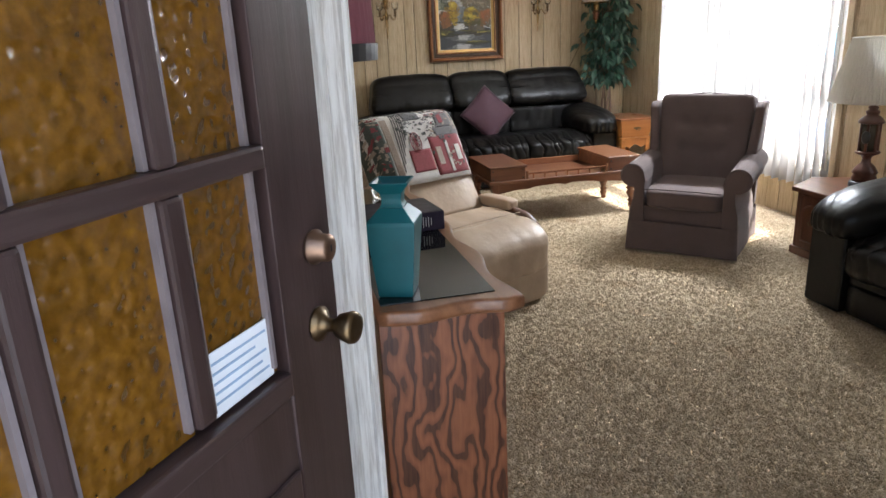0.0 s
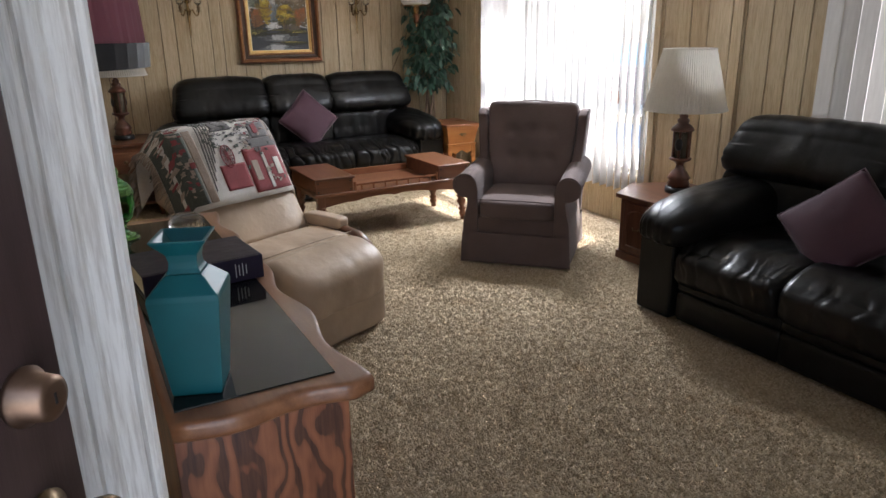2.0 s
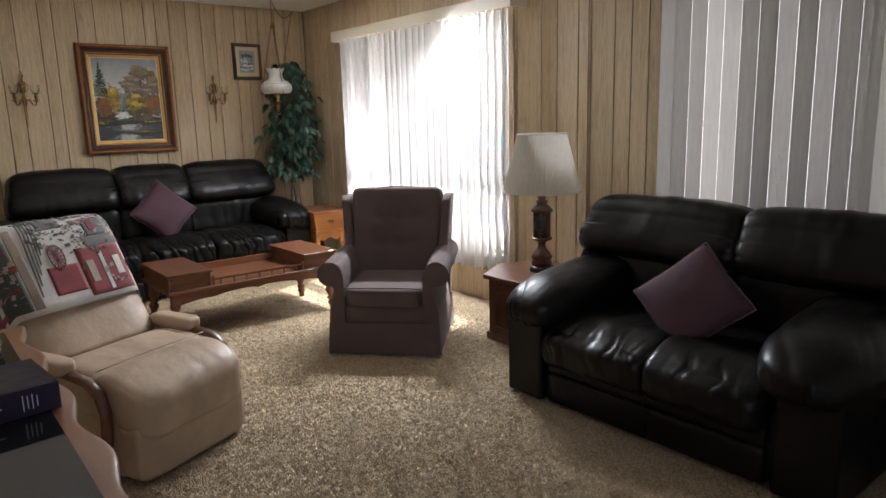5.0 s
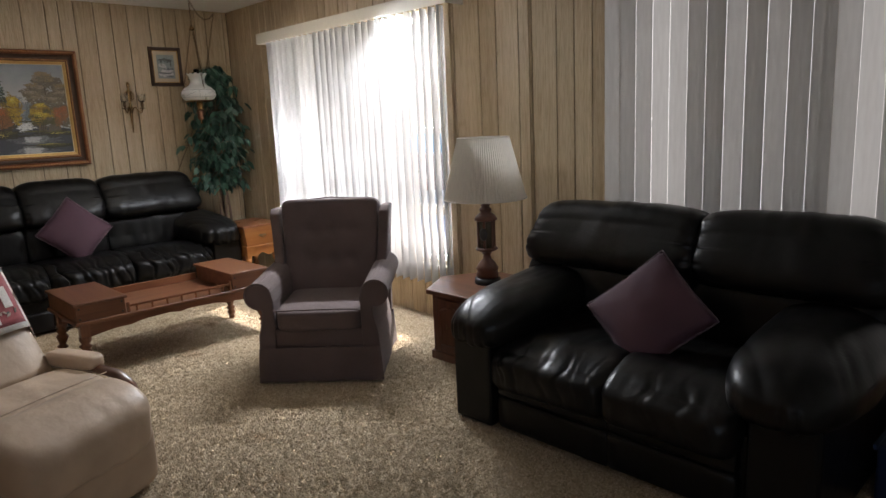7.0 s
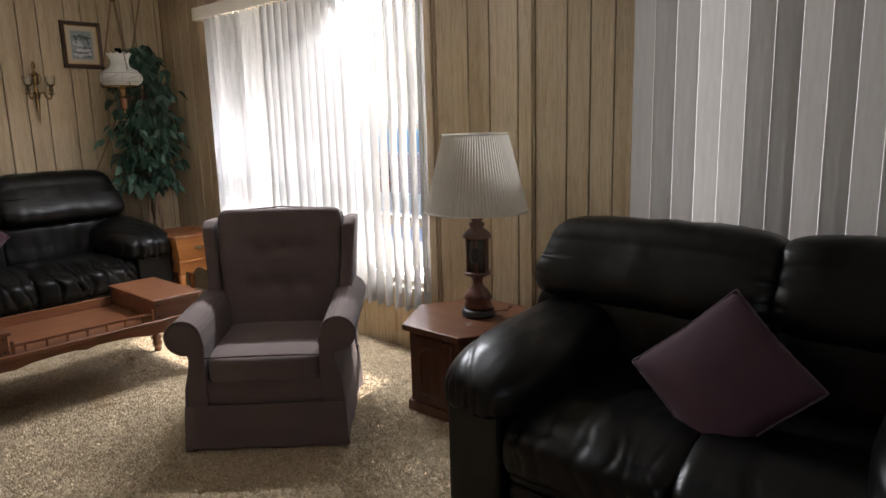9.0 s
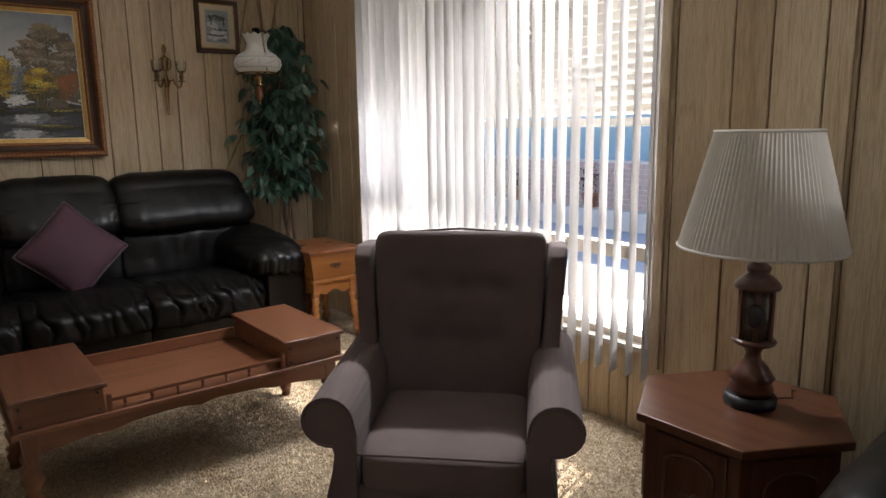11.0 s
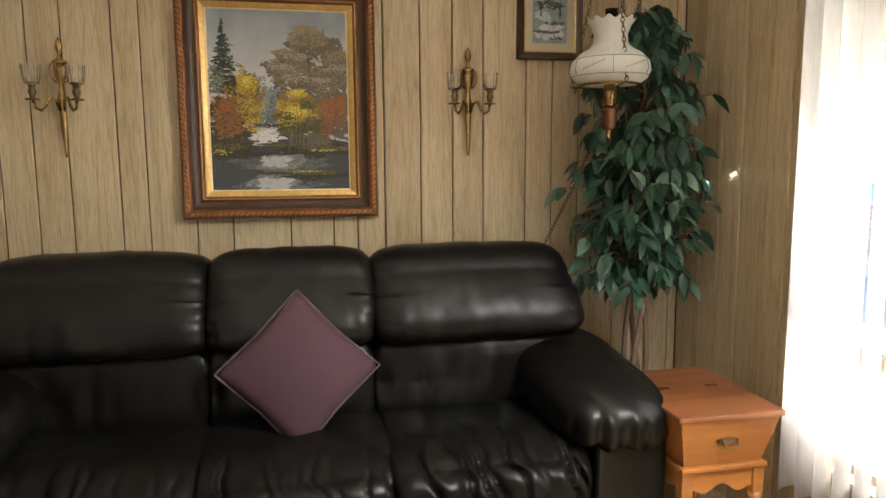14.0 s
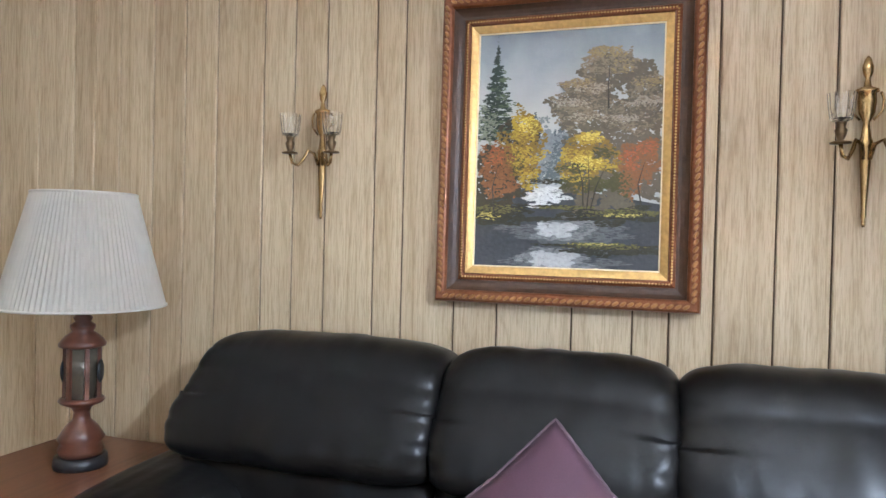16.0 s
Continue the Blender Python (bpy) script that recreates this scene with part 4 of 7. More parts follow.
def bin_table(m):
    th = thing("side_table", "honey maple side table with slanted drawer and turned legs", "side table", m)
    w, d = 0.17, 0.225
    lid = part("lid", box_bm(-w - 0.012, w + 0.012, -d - 0.012, d + 0.012, 0.556, 0.575, 0.006), MAPLE_TOP, th, "reddish worn maple lid")
    for x in (-0.09, 0.09):
        part("hinge", box_bm(x - 0.02, x + 0.02, 0.02, 0.035, 0.5755, 0.5785, 0.001), BRASS, lid, "small brass hinge")
    body = bmesh.new()
    lo = [body.verts.new((x * (w - 0.035), y * (d - 0.035), 0.395)) for x, y in ((-1, -1), (1, -1), (1, 1), (-1, 1))]
    hi = [body.verts.new((x * w, y * d, 0.556)) for x, y in ((-1, -1), (1, -1), (1, 1), (-1, 1))]
    for i in range(4):
        body.faces.new((lo[i], lo[(i + 1) % 4], hi[(i + 1) % 4], hi[i]))
    body.faces.new(lo[::-1]), body.faces.new(hi)
    box = part("drawer_box", body, MAPLE, th)
    part("back_plate", moved(prism([(0.032 * math.cos(t) * (1 + 0.25 * math.cos(4 * t)), 0.014 * math.sin(t) * (1 + 0.3 * math.cos(3 * t))) for t in (2 * math.pi * k / 20 for k in range(20))], 0, 0.003), pose(0, -d + 0.0155, 0.482, 78)), DARK_BRASS, box, "shaped brass back plate")
    part("bail_handle", tube([(-0.026, -d + 0.005, 0.487), (-0.022, -d - 0.008, 0.470), (0, -d - 0.012, 0.464), (0.022, -d - 0.008, 0.470), (0.026, -d + 0.005, 0.487)], 0.003, 6), DARK_BRASS, box, "brass bail handle", True)
    part("moulding", box_bm(-w + 0.02, w - 0.02, -d + 0.02, d - 0.02, 0.378, 0.395, 0.005), MAPLE, th)
    for y in (-d + 0.045, d - 0.045):
        part("apron", moved(scalloped(2 * w - 0.09, 0.30, 0.378, 0.016, 2, 0.028), pose(0, y, 0)), MAPLE, th)
    for x in (-w + 0.045, w - 0.045):
        part("apron", moved(scalloped(2 * d - 0.09, 0.30, 0.378, 0.016, 2, 0.028), pose(x, 0, 0, 0, 0, 90)), MAPLE, th)
    for sx in (-1, 1):
        for sy in (-1, 1):
            mm = pose(sx * (w - 0.045), sy * (d - 0.045), 0)
            part("leg_block", moved(box_bm(-0.019, 0.019, -0.019, 0.019, 0.285, 0.378, 0.003), mm), MAPLE, th)
            part("leg", moved(moved(turned_leg(0.29, 0.021), pose(0, 0, -0.29)), mm @ pose(0, 0, 0.29, -sy * -4, sx * -4)), MAPLE, th, smooth=True)
    return th


bin_table(pose(3.632, 6.225, 0.001))


def drawer_table(m):
    th = thing("end_table", "cherry wood end table with a drawer beside the sofa", "end table", m)
    part("top", box_bm(-0.27, 0.27, -0.30, 0.28, 0.573, 0.596, 0.006), CHERRY_Y, th)
    part("body", box_bm(-0.245, 0.245, -0.27, 0.265, 0.36, 0.573, 0.004), CHERRY, th)
    drawer = part("drawer", box_bm(-0.21, 0.21, -0.283, -0.268, 0.385, 0.525, 0.006), CHERRY, th)
    part("knob", moved(lathe([(0.006, 0), (0.006, 0.012), (0.014, 0.018), (0.012, 0.026), (0, 0.028)], 12), pose(0, -0.283, 0.455, 90)), DARK_BRASS, drawer, "brass knob", True)
    part("shelf", box_bm(-0.235, 0.235, -0.26, 0.255, 0.10, 0.12, 0.004), CHERRY, th)
    for sx in (-1, 1):
        for sy in (-1, 1):
            part("leg", moved(turned_leg(0.36, 0.024), pose(sx * 0.22, sy * 0.24, 0)), CHERRY_Z, th, smooth=True)
    return th


drawer_table(pose(0.80, 6.64, 0))

# ---- table lamps ----


def shade_material(name, color, glow=0.35):
    m, nt, b = material(name)
    n = noise_tex(nt, coords(nt, (1, 1, 0.1)), 80, 3)
    c = ramp(nt, n, [(0.3, [x * 0.92 for x in color]), (0.7, color)])
    nt.links.new(c, b.inputs["Base Color"])
    b.inputs["Roughness"].default_value = 0.8
    tr = nt.nodes.new("ShaderNodeBsdfTranslucent")
    nt.links.new(c, tr.inputs[0])
    mx = node(nt, "ShaderNodeMixShader", Fac=glow)
    nt.links.new(b.outputs[0], mx.inputs[1])
    nt.links.new(tr.outputs[0], mx.inputs[2])
    nt.links.new(mx.outputs[0], nt.nodes["Material Output"].inputs[0])
    return m


PLEAT = shade_material("pleated_shade", (0.80, 0.77, 0.71), 0.5)
TURNED = plain("mahogany_turned", (0.095, 0.032, 0.018), 0.28, 0.0, 0.35, 25, 0.05, 0.4)
LAMP_GLASS = plain("lamp_inner_cylinder", (0.10, 0.085, 0.06), 0.12, 0.3, 0.4, 14)


def shade_bm(r0, r1, z0, z1, pleats=90, depth=0.0022):
    bm = bmesh.new()
    n = pleats * 2
    rings = []
    for r, z in ((r0, z0), (r0 * 0.7 + r1 * 0.3, z0 * 0.7 + z1 * 0.3), (r0 * 0.35 + r1 * 0.65, z0 * 0.35 + z1 * 0.65), (r1, z1)):
        rings.append([bm.verts.new(((r + depth * (1 if k % 2 else -1)) * math.cos(2 * math.pi * k / n), (r + depth * (1 if k % 2 else -1)) * math.sin(2 * math.pi * k / n), z)) for k in range(n)])
    for a, b in zip(rings, rings[1:]):
        for i in range(n):
            bm.faces.new((a[i], a[(i + 1) % n], b[(i + 1) % n], b[i]))
    bmesh.ops.solidify(bm, geom=bm.faces[:], thickness=0.0012)
    return bm


def ring_bm(r, z, thick=0.004, n=48):
    return tube([(r * math.cos(2 * math.pi * k / n), r * math.sin(2 * math.pi * k / n), z) for k in range(n + 1)], thick, 8)


def table_lamp(label, m):
    th = thing("table_lamp", label, "lamp", m, "carriage lamps")
    part("foot", lathe([(0, 0), (0.076, 0), (0.078, 0.012), (0.075, 0.034), (0.06, 0.036), (0, 0.036)], 28), BLACK, th, "black round foot", True)
    part("lower_turning", lathe([(0.062, 0.036), (0.066, 0.055), (0.058, 0.075), (0.068, 0.088), (0.056, 0.108), (0.046, 0.125), (0.026, 0.145), (0.022, 0.168), (0.032, 0.185), (0.060, 0.197), (0.066, 0.205), (0.060, 0.213), (0, 0.213)], 28), TURNED, th, smooth=True)
    part("glass_cylinder", lathe([(0.046, 0.21), (0.046, 0.37)], 28), LAMP_GLASS, th, "smoked glass cylinder", True)
    for k in range(6):
        a = 2 * math.pi * (k + 0.5) / 6
        part("post", moved(box_bm(-0.006, 0.006, -0.007, 0.007, 0.21, 0.37, 0.002), pose(0.049 * math.cos(a), 0.049 * math.sin(a), 0, 0, 0, math.degrees(a))), TURNED, th)
    med = lathe([(0, 0), (0.020, 0), (0.024, 0.004), (0.018, 0.008), (0, 0.009)], 24)
    for v in med.verts:
        v.co.y *= 1.6
    for a in (205, 25):
        part("medallion", moved(med.copy(), pose(0.050 * math.cos(radians(a)), 0.050 * math.sin(radians(a)), 0.295, 90, 0, a + 90)), BLACK, th, "black oval medallion", True)
    med.free()
    part("upper_turning", lathe([(0.050, 0.368), (0.066, 0.372), (0.068, 0.38), (0.060, 0.392), (0.048, 0.405), (0.030, 0.418), (0.036, 0.430), (0.036, 0.438), (0.022, 0.448), (0.028, 0.46), (0.016, 0.472), (0.010, 0.49), (0.010, 0.56), (0, 0.56)], 28), TURNED, th, smooth=True)
    part("harp", tube([(0.0, -0.05 * math.sin(t), 0.52 + 0.30 * t / math.pi) for t in (math.pi * k / 16 for k in range(17))] + [(0, 0.05 * math.sin(t), 0.82 - 0.30 * t / math.pi) for t in (math.pi * k / 16 for k in range(1, 17))], 0.0025, 6), BRASS, th, "brass harp", True)
    shade = part("shade", shade_bm(0.236, 0.146, 0.497, 0.842), PLEAT, th, "off-white pleated cloth shade")
    part("shade_trim", ring_bm(0.238, 0.498), PLEAT, shade, "", True)
    part("shade_trim", ring_bm(0.147, 0.842), PLEAT, shade, "", True)
    return th


lamp_a = table_lamp("carved mahogany lamp with pleated off-white shade on the hexagonal table", pose(3.668, 3.468, 0.417))
lamp_b = table_lamp("carved mahogany lamp with pleated off-white shade beside the sofa", pose(0.836, 6.64, 0.597))
cord = thing("lamp_cord", "brown lamp cord lying over the table's back edge", "cord")
part("cable", tube([(3.74, 3.44, 0.422), (3.80, 3.40, 0.4205), (3.86, 3.43, 0.4205), (3.93, 3.40, 0.40), (3.945, 3.38, 0.25), (3.95, 3.37, 0.05)], 0.003, 6), DARK_WOOD, cord, smooth=True)

# ---- cabinet by the entrance and what stands on it ----
SMOKED = plain("smoked_glass_top", (0.012, 0.012, 0.011), 0.05, 0.0, 0.05, 10, 0.0, 0.0)
SMOKED.node_tree.nodes["Principled BSDF"].inputs["Specular IOR Level"].default_value = 0.25
TEAL = plain("teal_glaze", (0.004, 0.100, 0.115), 0.45, 0.0, 0.15, 12, 0.05, 0.0)


def bold_oak():
    m, nt, b = material("bold_red_oak")
    v = coords(nt, (1.0, 1.0, 0.36))
    wv = nt.nodes.new("ShaderNodeTexWave")
    wv.wave_type, wv.bands_direction = "BANDS", "X"
    for key, val in (("Scale", 8.5), ("Distortion", 18.0), ("Detail", 2.5), ("Detail Scale", 1.5), ("Detail Roughness", 0.55)):
        wv.inputs[key].default_value = val
    nt.links.new(v, wv.inputs["Vector"])
    pores = noise_tex(nt, coords(nt, (1, 1, 0.05)), 160, 5, 0.7)
    c = mixed(nt, 0.24, ramp(nt, wv.outputs["Fac"], [(0.18, (0.030, 0.010, 0.006)), (0.34, (0.18, 0.060, 0.027)), (1.0, (0.27, 0.095, 0.040))]), ramp(nt, pores, [(0.35, (0.12, 0.042, 0.02)), (0.6, (0.31, 0.12, 0.055))]))
    nt.links.new(c, b.inputs["Base Color"])
    b.inputs["Roughness"].default_value, b.inputs["Coat Weight"].default_value = 0.4, 0.15
    bump(nt, b, pores, 0.25, 0.003)
    return m


BOLD_OAK = bold_oak()


def cabinet(m):
    th = thing("cabinet", "red oak stereo cabinet with scalloped top edge and smoked glass", "cabinet", m)
    x0, x1, y0, y1 = 0.0, 0.30, 0.0, 1.21
    part("end_panel", box_bm(x0 + 0.02, x1 - 0.02, y0 + 0.018, y0 + 0.036, 0.03, 0.826, 0.002), BOLD_OAK, th)
    part("end_panel", box_bm(x0 + 0.02, x1 - 0.02, y1 - 0.036, y1 - 0.018, 0.03, 0.826, 0.002), OAK, th)
    part("body", box_bm(x0 + 0.02, x1 - 0.03, y0 + 0.036, y1 - 0.036, 0.03, 0.826, 0.002), OAK, th)
    for k in range(3):
        a = y0 + 0.05 + k * 0.372
        door = part("door", box_bm(x1 - 0.032, x1 - 0.014, a, a + 0.36, 0.07, 0.80, 0.005), OAK, th)
        part("handle", moved(tube([(0, -0.03, 0), (0.016, -0.02, 0), (0.016, 0.02, 0), (0, 0.03, 0)], 0.0035, 6), pose(x1 - 0.014, a + 0.32, 0.55, 90)), DARK_BRASS, door, "brass handle", True)
    part("plinth", box_bm(x0 + 0.025, x1 - 0.02, y0 + 0.024, y1 - 0.024, 0.0, 0.03), OAK, th)
    # top with a serpentine edge on the open side and the ends
    edge = []

    def wave(t, length, lobes):
        return 0.011 * math.cos(2 * math.pi * lobes * t / length)
    n = 64
    for k in range(n + 1):
        y = y0 + (y1 - y0) * k / n
        edge.append((x1 + 0.006 + wave(y - y0, y1 - y0, 4), y))
    for k in range(1, 17):
        x = x1 - (x1 - x0) * k / 16
        edge.append((x, y1 + 0.006 * math.cos(2 * math.pi * 1.5 * k / 16)))
    for k in range(1, 17):
        x = x0 + (x1 - x0) * k / 16
        edge.append((x, y0 - 0.006 - 0.009 * math.cos(2 * math.pi * 1.5 * (1 - k / 16))))
    part("top", prism(edge[:-1], 0.826, 0.858, 0.011, 4), OAK_TOP, th, "moulded red oak top", True)
    part("glass_inset", box_bm(x0 + 0.028, x1 - 0.034, y0 + 0.034, y1 - 0.05, 0.8575, 0.8605, 0.001), SMOKED, th, "dark smoked glass inset")
    return th


cabinet(pose(0.502, 1.47, 0))
TOP = 0.861


def vase(m):
    th = thing("vase", "teal glazed square ceramic vase with flared neck on the cabinet", "vase", m)
    for name, prof in (("body", [(0.0, 0.0), (0.047, 0.0), (0.049, 0.004), (0.068, 0.168), (0.066, 0.176), (0.034, 0.2035), (0.030, 0.2035), (0.058, 0.172), (0.040, 0.012), (0, 0.012)]),
                       ("neck", [(0.0335, 0.204), (0.028, 0.212), (0.027, 0.222), (0.030, 0.235), (0.052, 0.258), (0.053, 0.262), (0.047, 0.261), (0.025, 0.236), (0.022, 0.22), (0.029, 0.204)])):
        bm = lathe([(r * 1.08, z) for r, z in prof], 4)
        bmesh.ops.bevel(bm, geom=[e for e in bm.edges], offset=0.002, segments=2, profile=0.5, affect="EDGES", clamp_overlap=True)
        part(name, bm, TEAL, th, "flared square neck" if name == "neck" else "")
    return th


vase(pose(0.580, 1.568, TOP, 0, 0, 24) @ Matrix.Diagonal((0.95, 0.95, 0.90, 1)))

LEATHERETTE = leather("navy_leatherette", (0.018, 0.012, 0.028), 0.45, 0.25)
PAPER = plain("page_edges", (0.62, 0.58, 0.48), 0.8, vary=0.1, scale=150)
SILVER = plain("silver_foil", (0.70, 0.70, 0.70), 0.3, 0.6, 0.05)


def letters(text, size, m, mat, parent, name="lettering", spacing=1.0):
    cu = bpy.data.curves.new(name, "FONT")
    cu.body, cu.size, cu.extrude, cu.align_x, cu.align_y, cu.space_line = text, size, 0.0003, "CENTER", "CENTER", spacing
    ob = new(name, cu)
    deps = bpy.context.evaluated_depsgraph_get()
    me = bpy.data.meshes.new_from_object(ob.evaluated_get(deps))
    bpy.data.objects.remove(ob)
    me.materials.clear()
    me.materials.append(mat)
    ob = new(name, me)
    ob.parent, ob.matrix_local = parent, m
    return ob


def bible(m):
    th = thing("book", "thick navy leatherette bible lying on the glass top", "book", m)
    w, d, h = 0.175, 0.245, 0.052         # spine faces -y, its length along x is d
    part("back_cover", box_bm(-d / 2, d / 2, -w / 2 + 0.006, w / 2, 0.0, 0.004, 0.001), LEATHERETTE, th)
    part("front_cover", box_bm(-d / 2, d / 2, -w / 2 + 0.006, w / 2, h - 0.004, h, 0.001), LEATHERETTE, th)
    part("spine", box_bm(-d / 2, d / 2, -w / 2 - 0.002, -w / 2 + 0.005, 0.0, h, 0.002), LEATHERETTE, th)
    part("pages", box_bm(-d / 2 + 0.005, d / 2 - 0.005, -w / 2 + 0.006, w / 2 - 0.006, 0.0042, h - 0.0042), PAPER, th, "cream page block")
    face = pose(0, -w / 2 - 0.0026, h / 2, 90)
    letters("HOLY\nBIBLE", 0.0140, face @ pose(-0.045, 0, 0, 0, 0, 90), SILVER, th)
    part("cross", moved(joined(box_bm(-0.001, 0.001, -0.017, 0.017, 0, 0.0005), box_bm(-0.013, 0.013, 0.002, 0.004, 0.0002, 0.0007)), face @ pose(0.012, 0, 0, 0, 0, 90)), SILVER, th, "silver foil cross")
    for k, ln in enumerate((0.030, 0.024, 0.028, 0.02)):
        part("fine_print", moved(box_bm(-0.0009, 0.0009, -ln / 2, ln / 2, 0, 0.0005), face @ pose(0.062 + 0.0075 * k, 0, 0)), SILVER, th, "rows of small silver lettering")
    return th


bible(pose(0.655, 2.075, TOP, 0, 0, 6))

CLEAR = glass_material("pressed_glass", (0.97, 0.98, 0.97), 0.06, 0.0, 40, False)
GREEN_GLASS = glass_material("green_glass", (0.32, 0.86, 0.36), 0.03, 0.0, 40, False)


def butter_dish(m):
    th = thing("butter_dish", "small oval pressed-glass dish with ribbed lid", "dish", m)

    def ribs(a, z):
        return (0.0018 * math.cos(24 * a) if 0.006 < z < 0.034 else 0.0), 0.0
    body = lathe([(0.0, 0), (0.046, 0), (0.052, 0.004), (0.054, 0.022), (0.056, 0.025), (0.053, 0.032), (0.048, 0.044), (0.030, 0.052), (0.0, 0.054)], 72, ribs)
    for v in body.verts:
        v.co.x *= 0.8
    part("dish", body, CLEAR, th, smooth=True)
    return th


butter_dish(pose(0.700, 2.46, TOP, 0, 0, 20))


def candy_jar(m):
    th = thing("candy_jar", "green depression-glass lidded candy jar with red sweets", "jar", m)
    part("bowl", lathe([(0, 0), (0.048, 0), (0.05, 0.005), (0.02, 0.016), (0.012, 0.028), (0.014, 0.036), (0.036, 0.055), (0.047, 0.085), (0.048, 0.115), (0.044, 0.115), (0.042, 0.085), (0.030, 0.06), (0, 0.05)], 20), GREEN_GLASS, th, smooth=False)
    part("lid", lathe([(0.050, 0.117), (0.050, 0.122), (0.038, 0.142), (0.018, 0.156), (0.008, 0.164), (0.013, 0.174), (0.010, 0.186), (0.0, 0.19)], 20), GREEN_GLASS, th, "pointed green glass lid")
    part("sweets", moved(cushion(0.05, 0.05, 0.035, 2.4, 5, 0.006, 1, 60), pose(0, 0, 0.08)), plain("red_sweets", (0.35, 0.03, 0.03), 0.4), th, "wrapped red sweets", True)
    return th


candy_jar(pose(0.545, 2.50, TOP) @ Matrix.Diagonal((0.8, 0.8, 1.0, 1)))

# ---- pink swag shade beyond the partition ----
PINK = shade_material("pink_shade", (0.50, 0.20, 0.24), 0.3)
swag = thing("swag_lamp", "rose pink cloth swag lamp with black band", "lamp", pose(0.405, 1.60, 0))
sh = part("shade", shade_bm(0.165, 0.150, 1.352, 1.70, 60, 0.0008), PINK, swag, "rose pink cloth shade")
part("band", moved(lathe([(0.168, 1.325), (0.170, 1.355), (0.163, 1.355), (0.161, 1.325), (0.168, 1.325)], 48), pose(0, 0, 0)), BLACK, sh, "black fringe band")
part("spider", joined(tube([(-0.15, 0, 1.69), (0.15, 0, 1.69)], 0.003, 6), tube([(0, -0.15, 1.69), (0, 0.15, 1.69)], 0.003, 6)), DARK_BRASS, sh)
part("stem", tube([(0, 0, 1.50), (0, 0, HIGH)], 0.005, 8), DARK_BRASS, swag, "thin hanging rod", True)

# ---- entrance: partition with fluted casing, front door ----
partition = structure("partition", box_bm(WEST, 0.478, 1.374, 1.445, 0, HIGH), WHITE_PAINT, "short off-white partition beside the entrance", "wall")


def streaked_white():
    m, nt, b = material("weathered_white_casing")
    v = coords(nt, (1, 1, 0.06))
    n1, n2 = noise_tex(nt, v, 120, 5, 0.7), noise_tex(nt, v, 30, 3)
    c = mixed(nt, 0.5, ramp(nt, n1, [(0.38, (0.40, 0.35, 0.30)), (0.56, (0.84, 0.82, 0.78))]), ramp(nt, n2, [(0.3, (0.66, 0.63, 0.58)), (0.7, (0.84, 0.82, 0.78))]))
    nt.links.new(c, b.inputs["Base Color"])
    b.inputs["Roughness"].default_value = 0.6
    bump(nt, b, n1, 0.5, 0.004)
    return m


CASING = streaked_white()


def casing_bm(x0, x1, y, z0, z1):
    """A fluted upright board whose face lies at y and looks towards -y."""
    w = x1 - x0
    prof = [(0, 0.018), (0, 0.004), (0.012, 0.0), (0.10, 0.0), (0.13, 0.006), (0.16, 0.0), (0.34, 0.0), (0.37, 0.006), (0.40, 0.0), (0.58, 0.0), (0.61, 0.006), (0.64, 0.0), (0.72, 0.0), (0.76, 0.009), (0.90, 0.011), (0.93, 0.004), (0.97, 0.006), (1, 0.012), (1, 0.018)]
    verts = [(x0 + u * w, y + d, z) for z in (z0, z1) for u, d in prof]
    n = len(prof)
    bm = bmesh.new()
    vs = [bm.verts.new(v) for v in verts]
    for i in range(n):
        j = (i + 1) % n
        bm.faces.new((vs[i], vs[j], vs[n + j], vs[n + i]))
    bm.faces.new(vs[:n][::-1])
    bm.faces.new(vs[n:])
    return bm


structure("trim", casing_bm(0.325, 0.500, 1.356, 0.0, 2.25), CASING, "weathered white fluted casing on the partition's end", "trim")
structure("trim_end", box_bm(0.4785, 0.497, 1.3745, 1.452, 0.0, 2.25, 0.002), CASING, "weathered white end board of the partition", "trim")

DOOR_PAINT = wood("brown_door_paint", (0.030, 0.017, 0.015), (0.055, 0.034, 0.032), "z", 0.34, 9.0, 0.3, True, 0.0, 70, 0.25)
DOOR_RAIL = wood("brown_door_rail", (0.030, 0.017, 0.015), (0.055, 0.034, 0.032), "x", 0.34, 9.0, 0.3, True, 0.0, 70, 0.25)


def amber_material():
    m, nt, b = material("amber_hammered_glass")
    v = coords(nt)
    cells = nt.nodes.new("ShaderNodeTexVoronoi")
    cells.feature = "SMOOTH_F1"
    cells.inputs["Scale"].default_value = 70.0
    nt.links.new(v, cells.inputs["Vector"])
    wide = noise_tex(nt, v, 5.0, 3)
    c = mixed(nt, 0.5, ramp(nt, noise_tex(nt, v, 60, 4), [(0.3, (0.07, 0.028, 0.003)), (0.7, (0.25, 0.11, 0.011))]), ramp(nt, wide, [(0.3, (0.10, 0.042, 0.004)), (0.7, (0.26, 0.115, 0.013))]))
    nt.links.new(c, b.inputs["Base Color"])
    b.inputs["Roughness"].default_value = 0.18
    b.inputs["Transmission Weight"].default_value = 0.25
    bump(nt, b, cells.outputs["Distance"], 0.7, 0.01)
    return m


AMBER = amber_material()


# bead colour is paler than the door paint
BEAD = plain("pale_bead", (0.17, 0.14, 0.14), 0.6, vary=0.2)
OLD_BRONZE = plain("worn_bronze", (0.26, 0.17, 0.12), 0.42, 1.0, 0.25, 50)


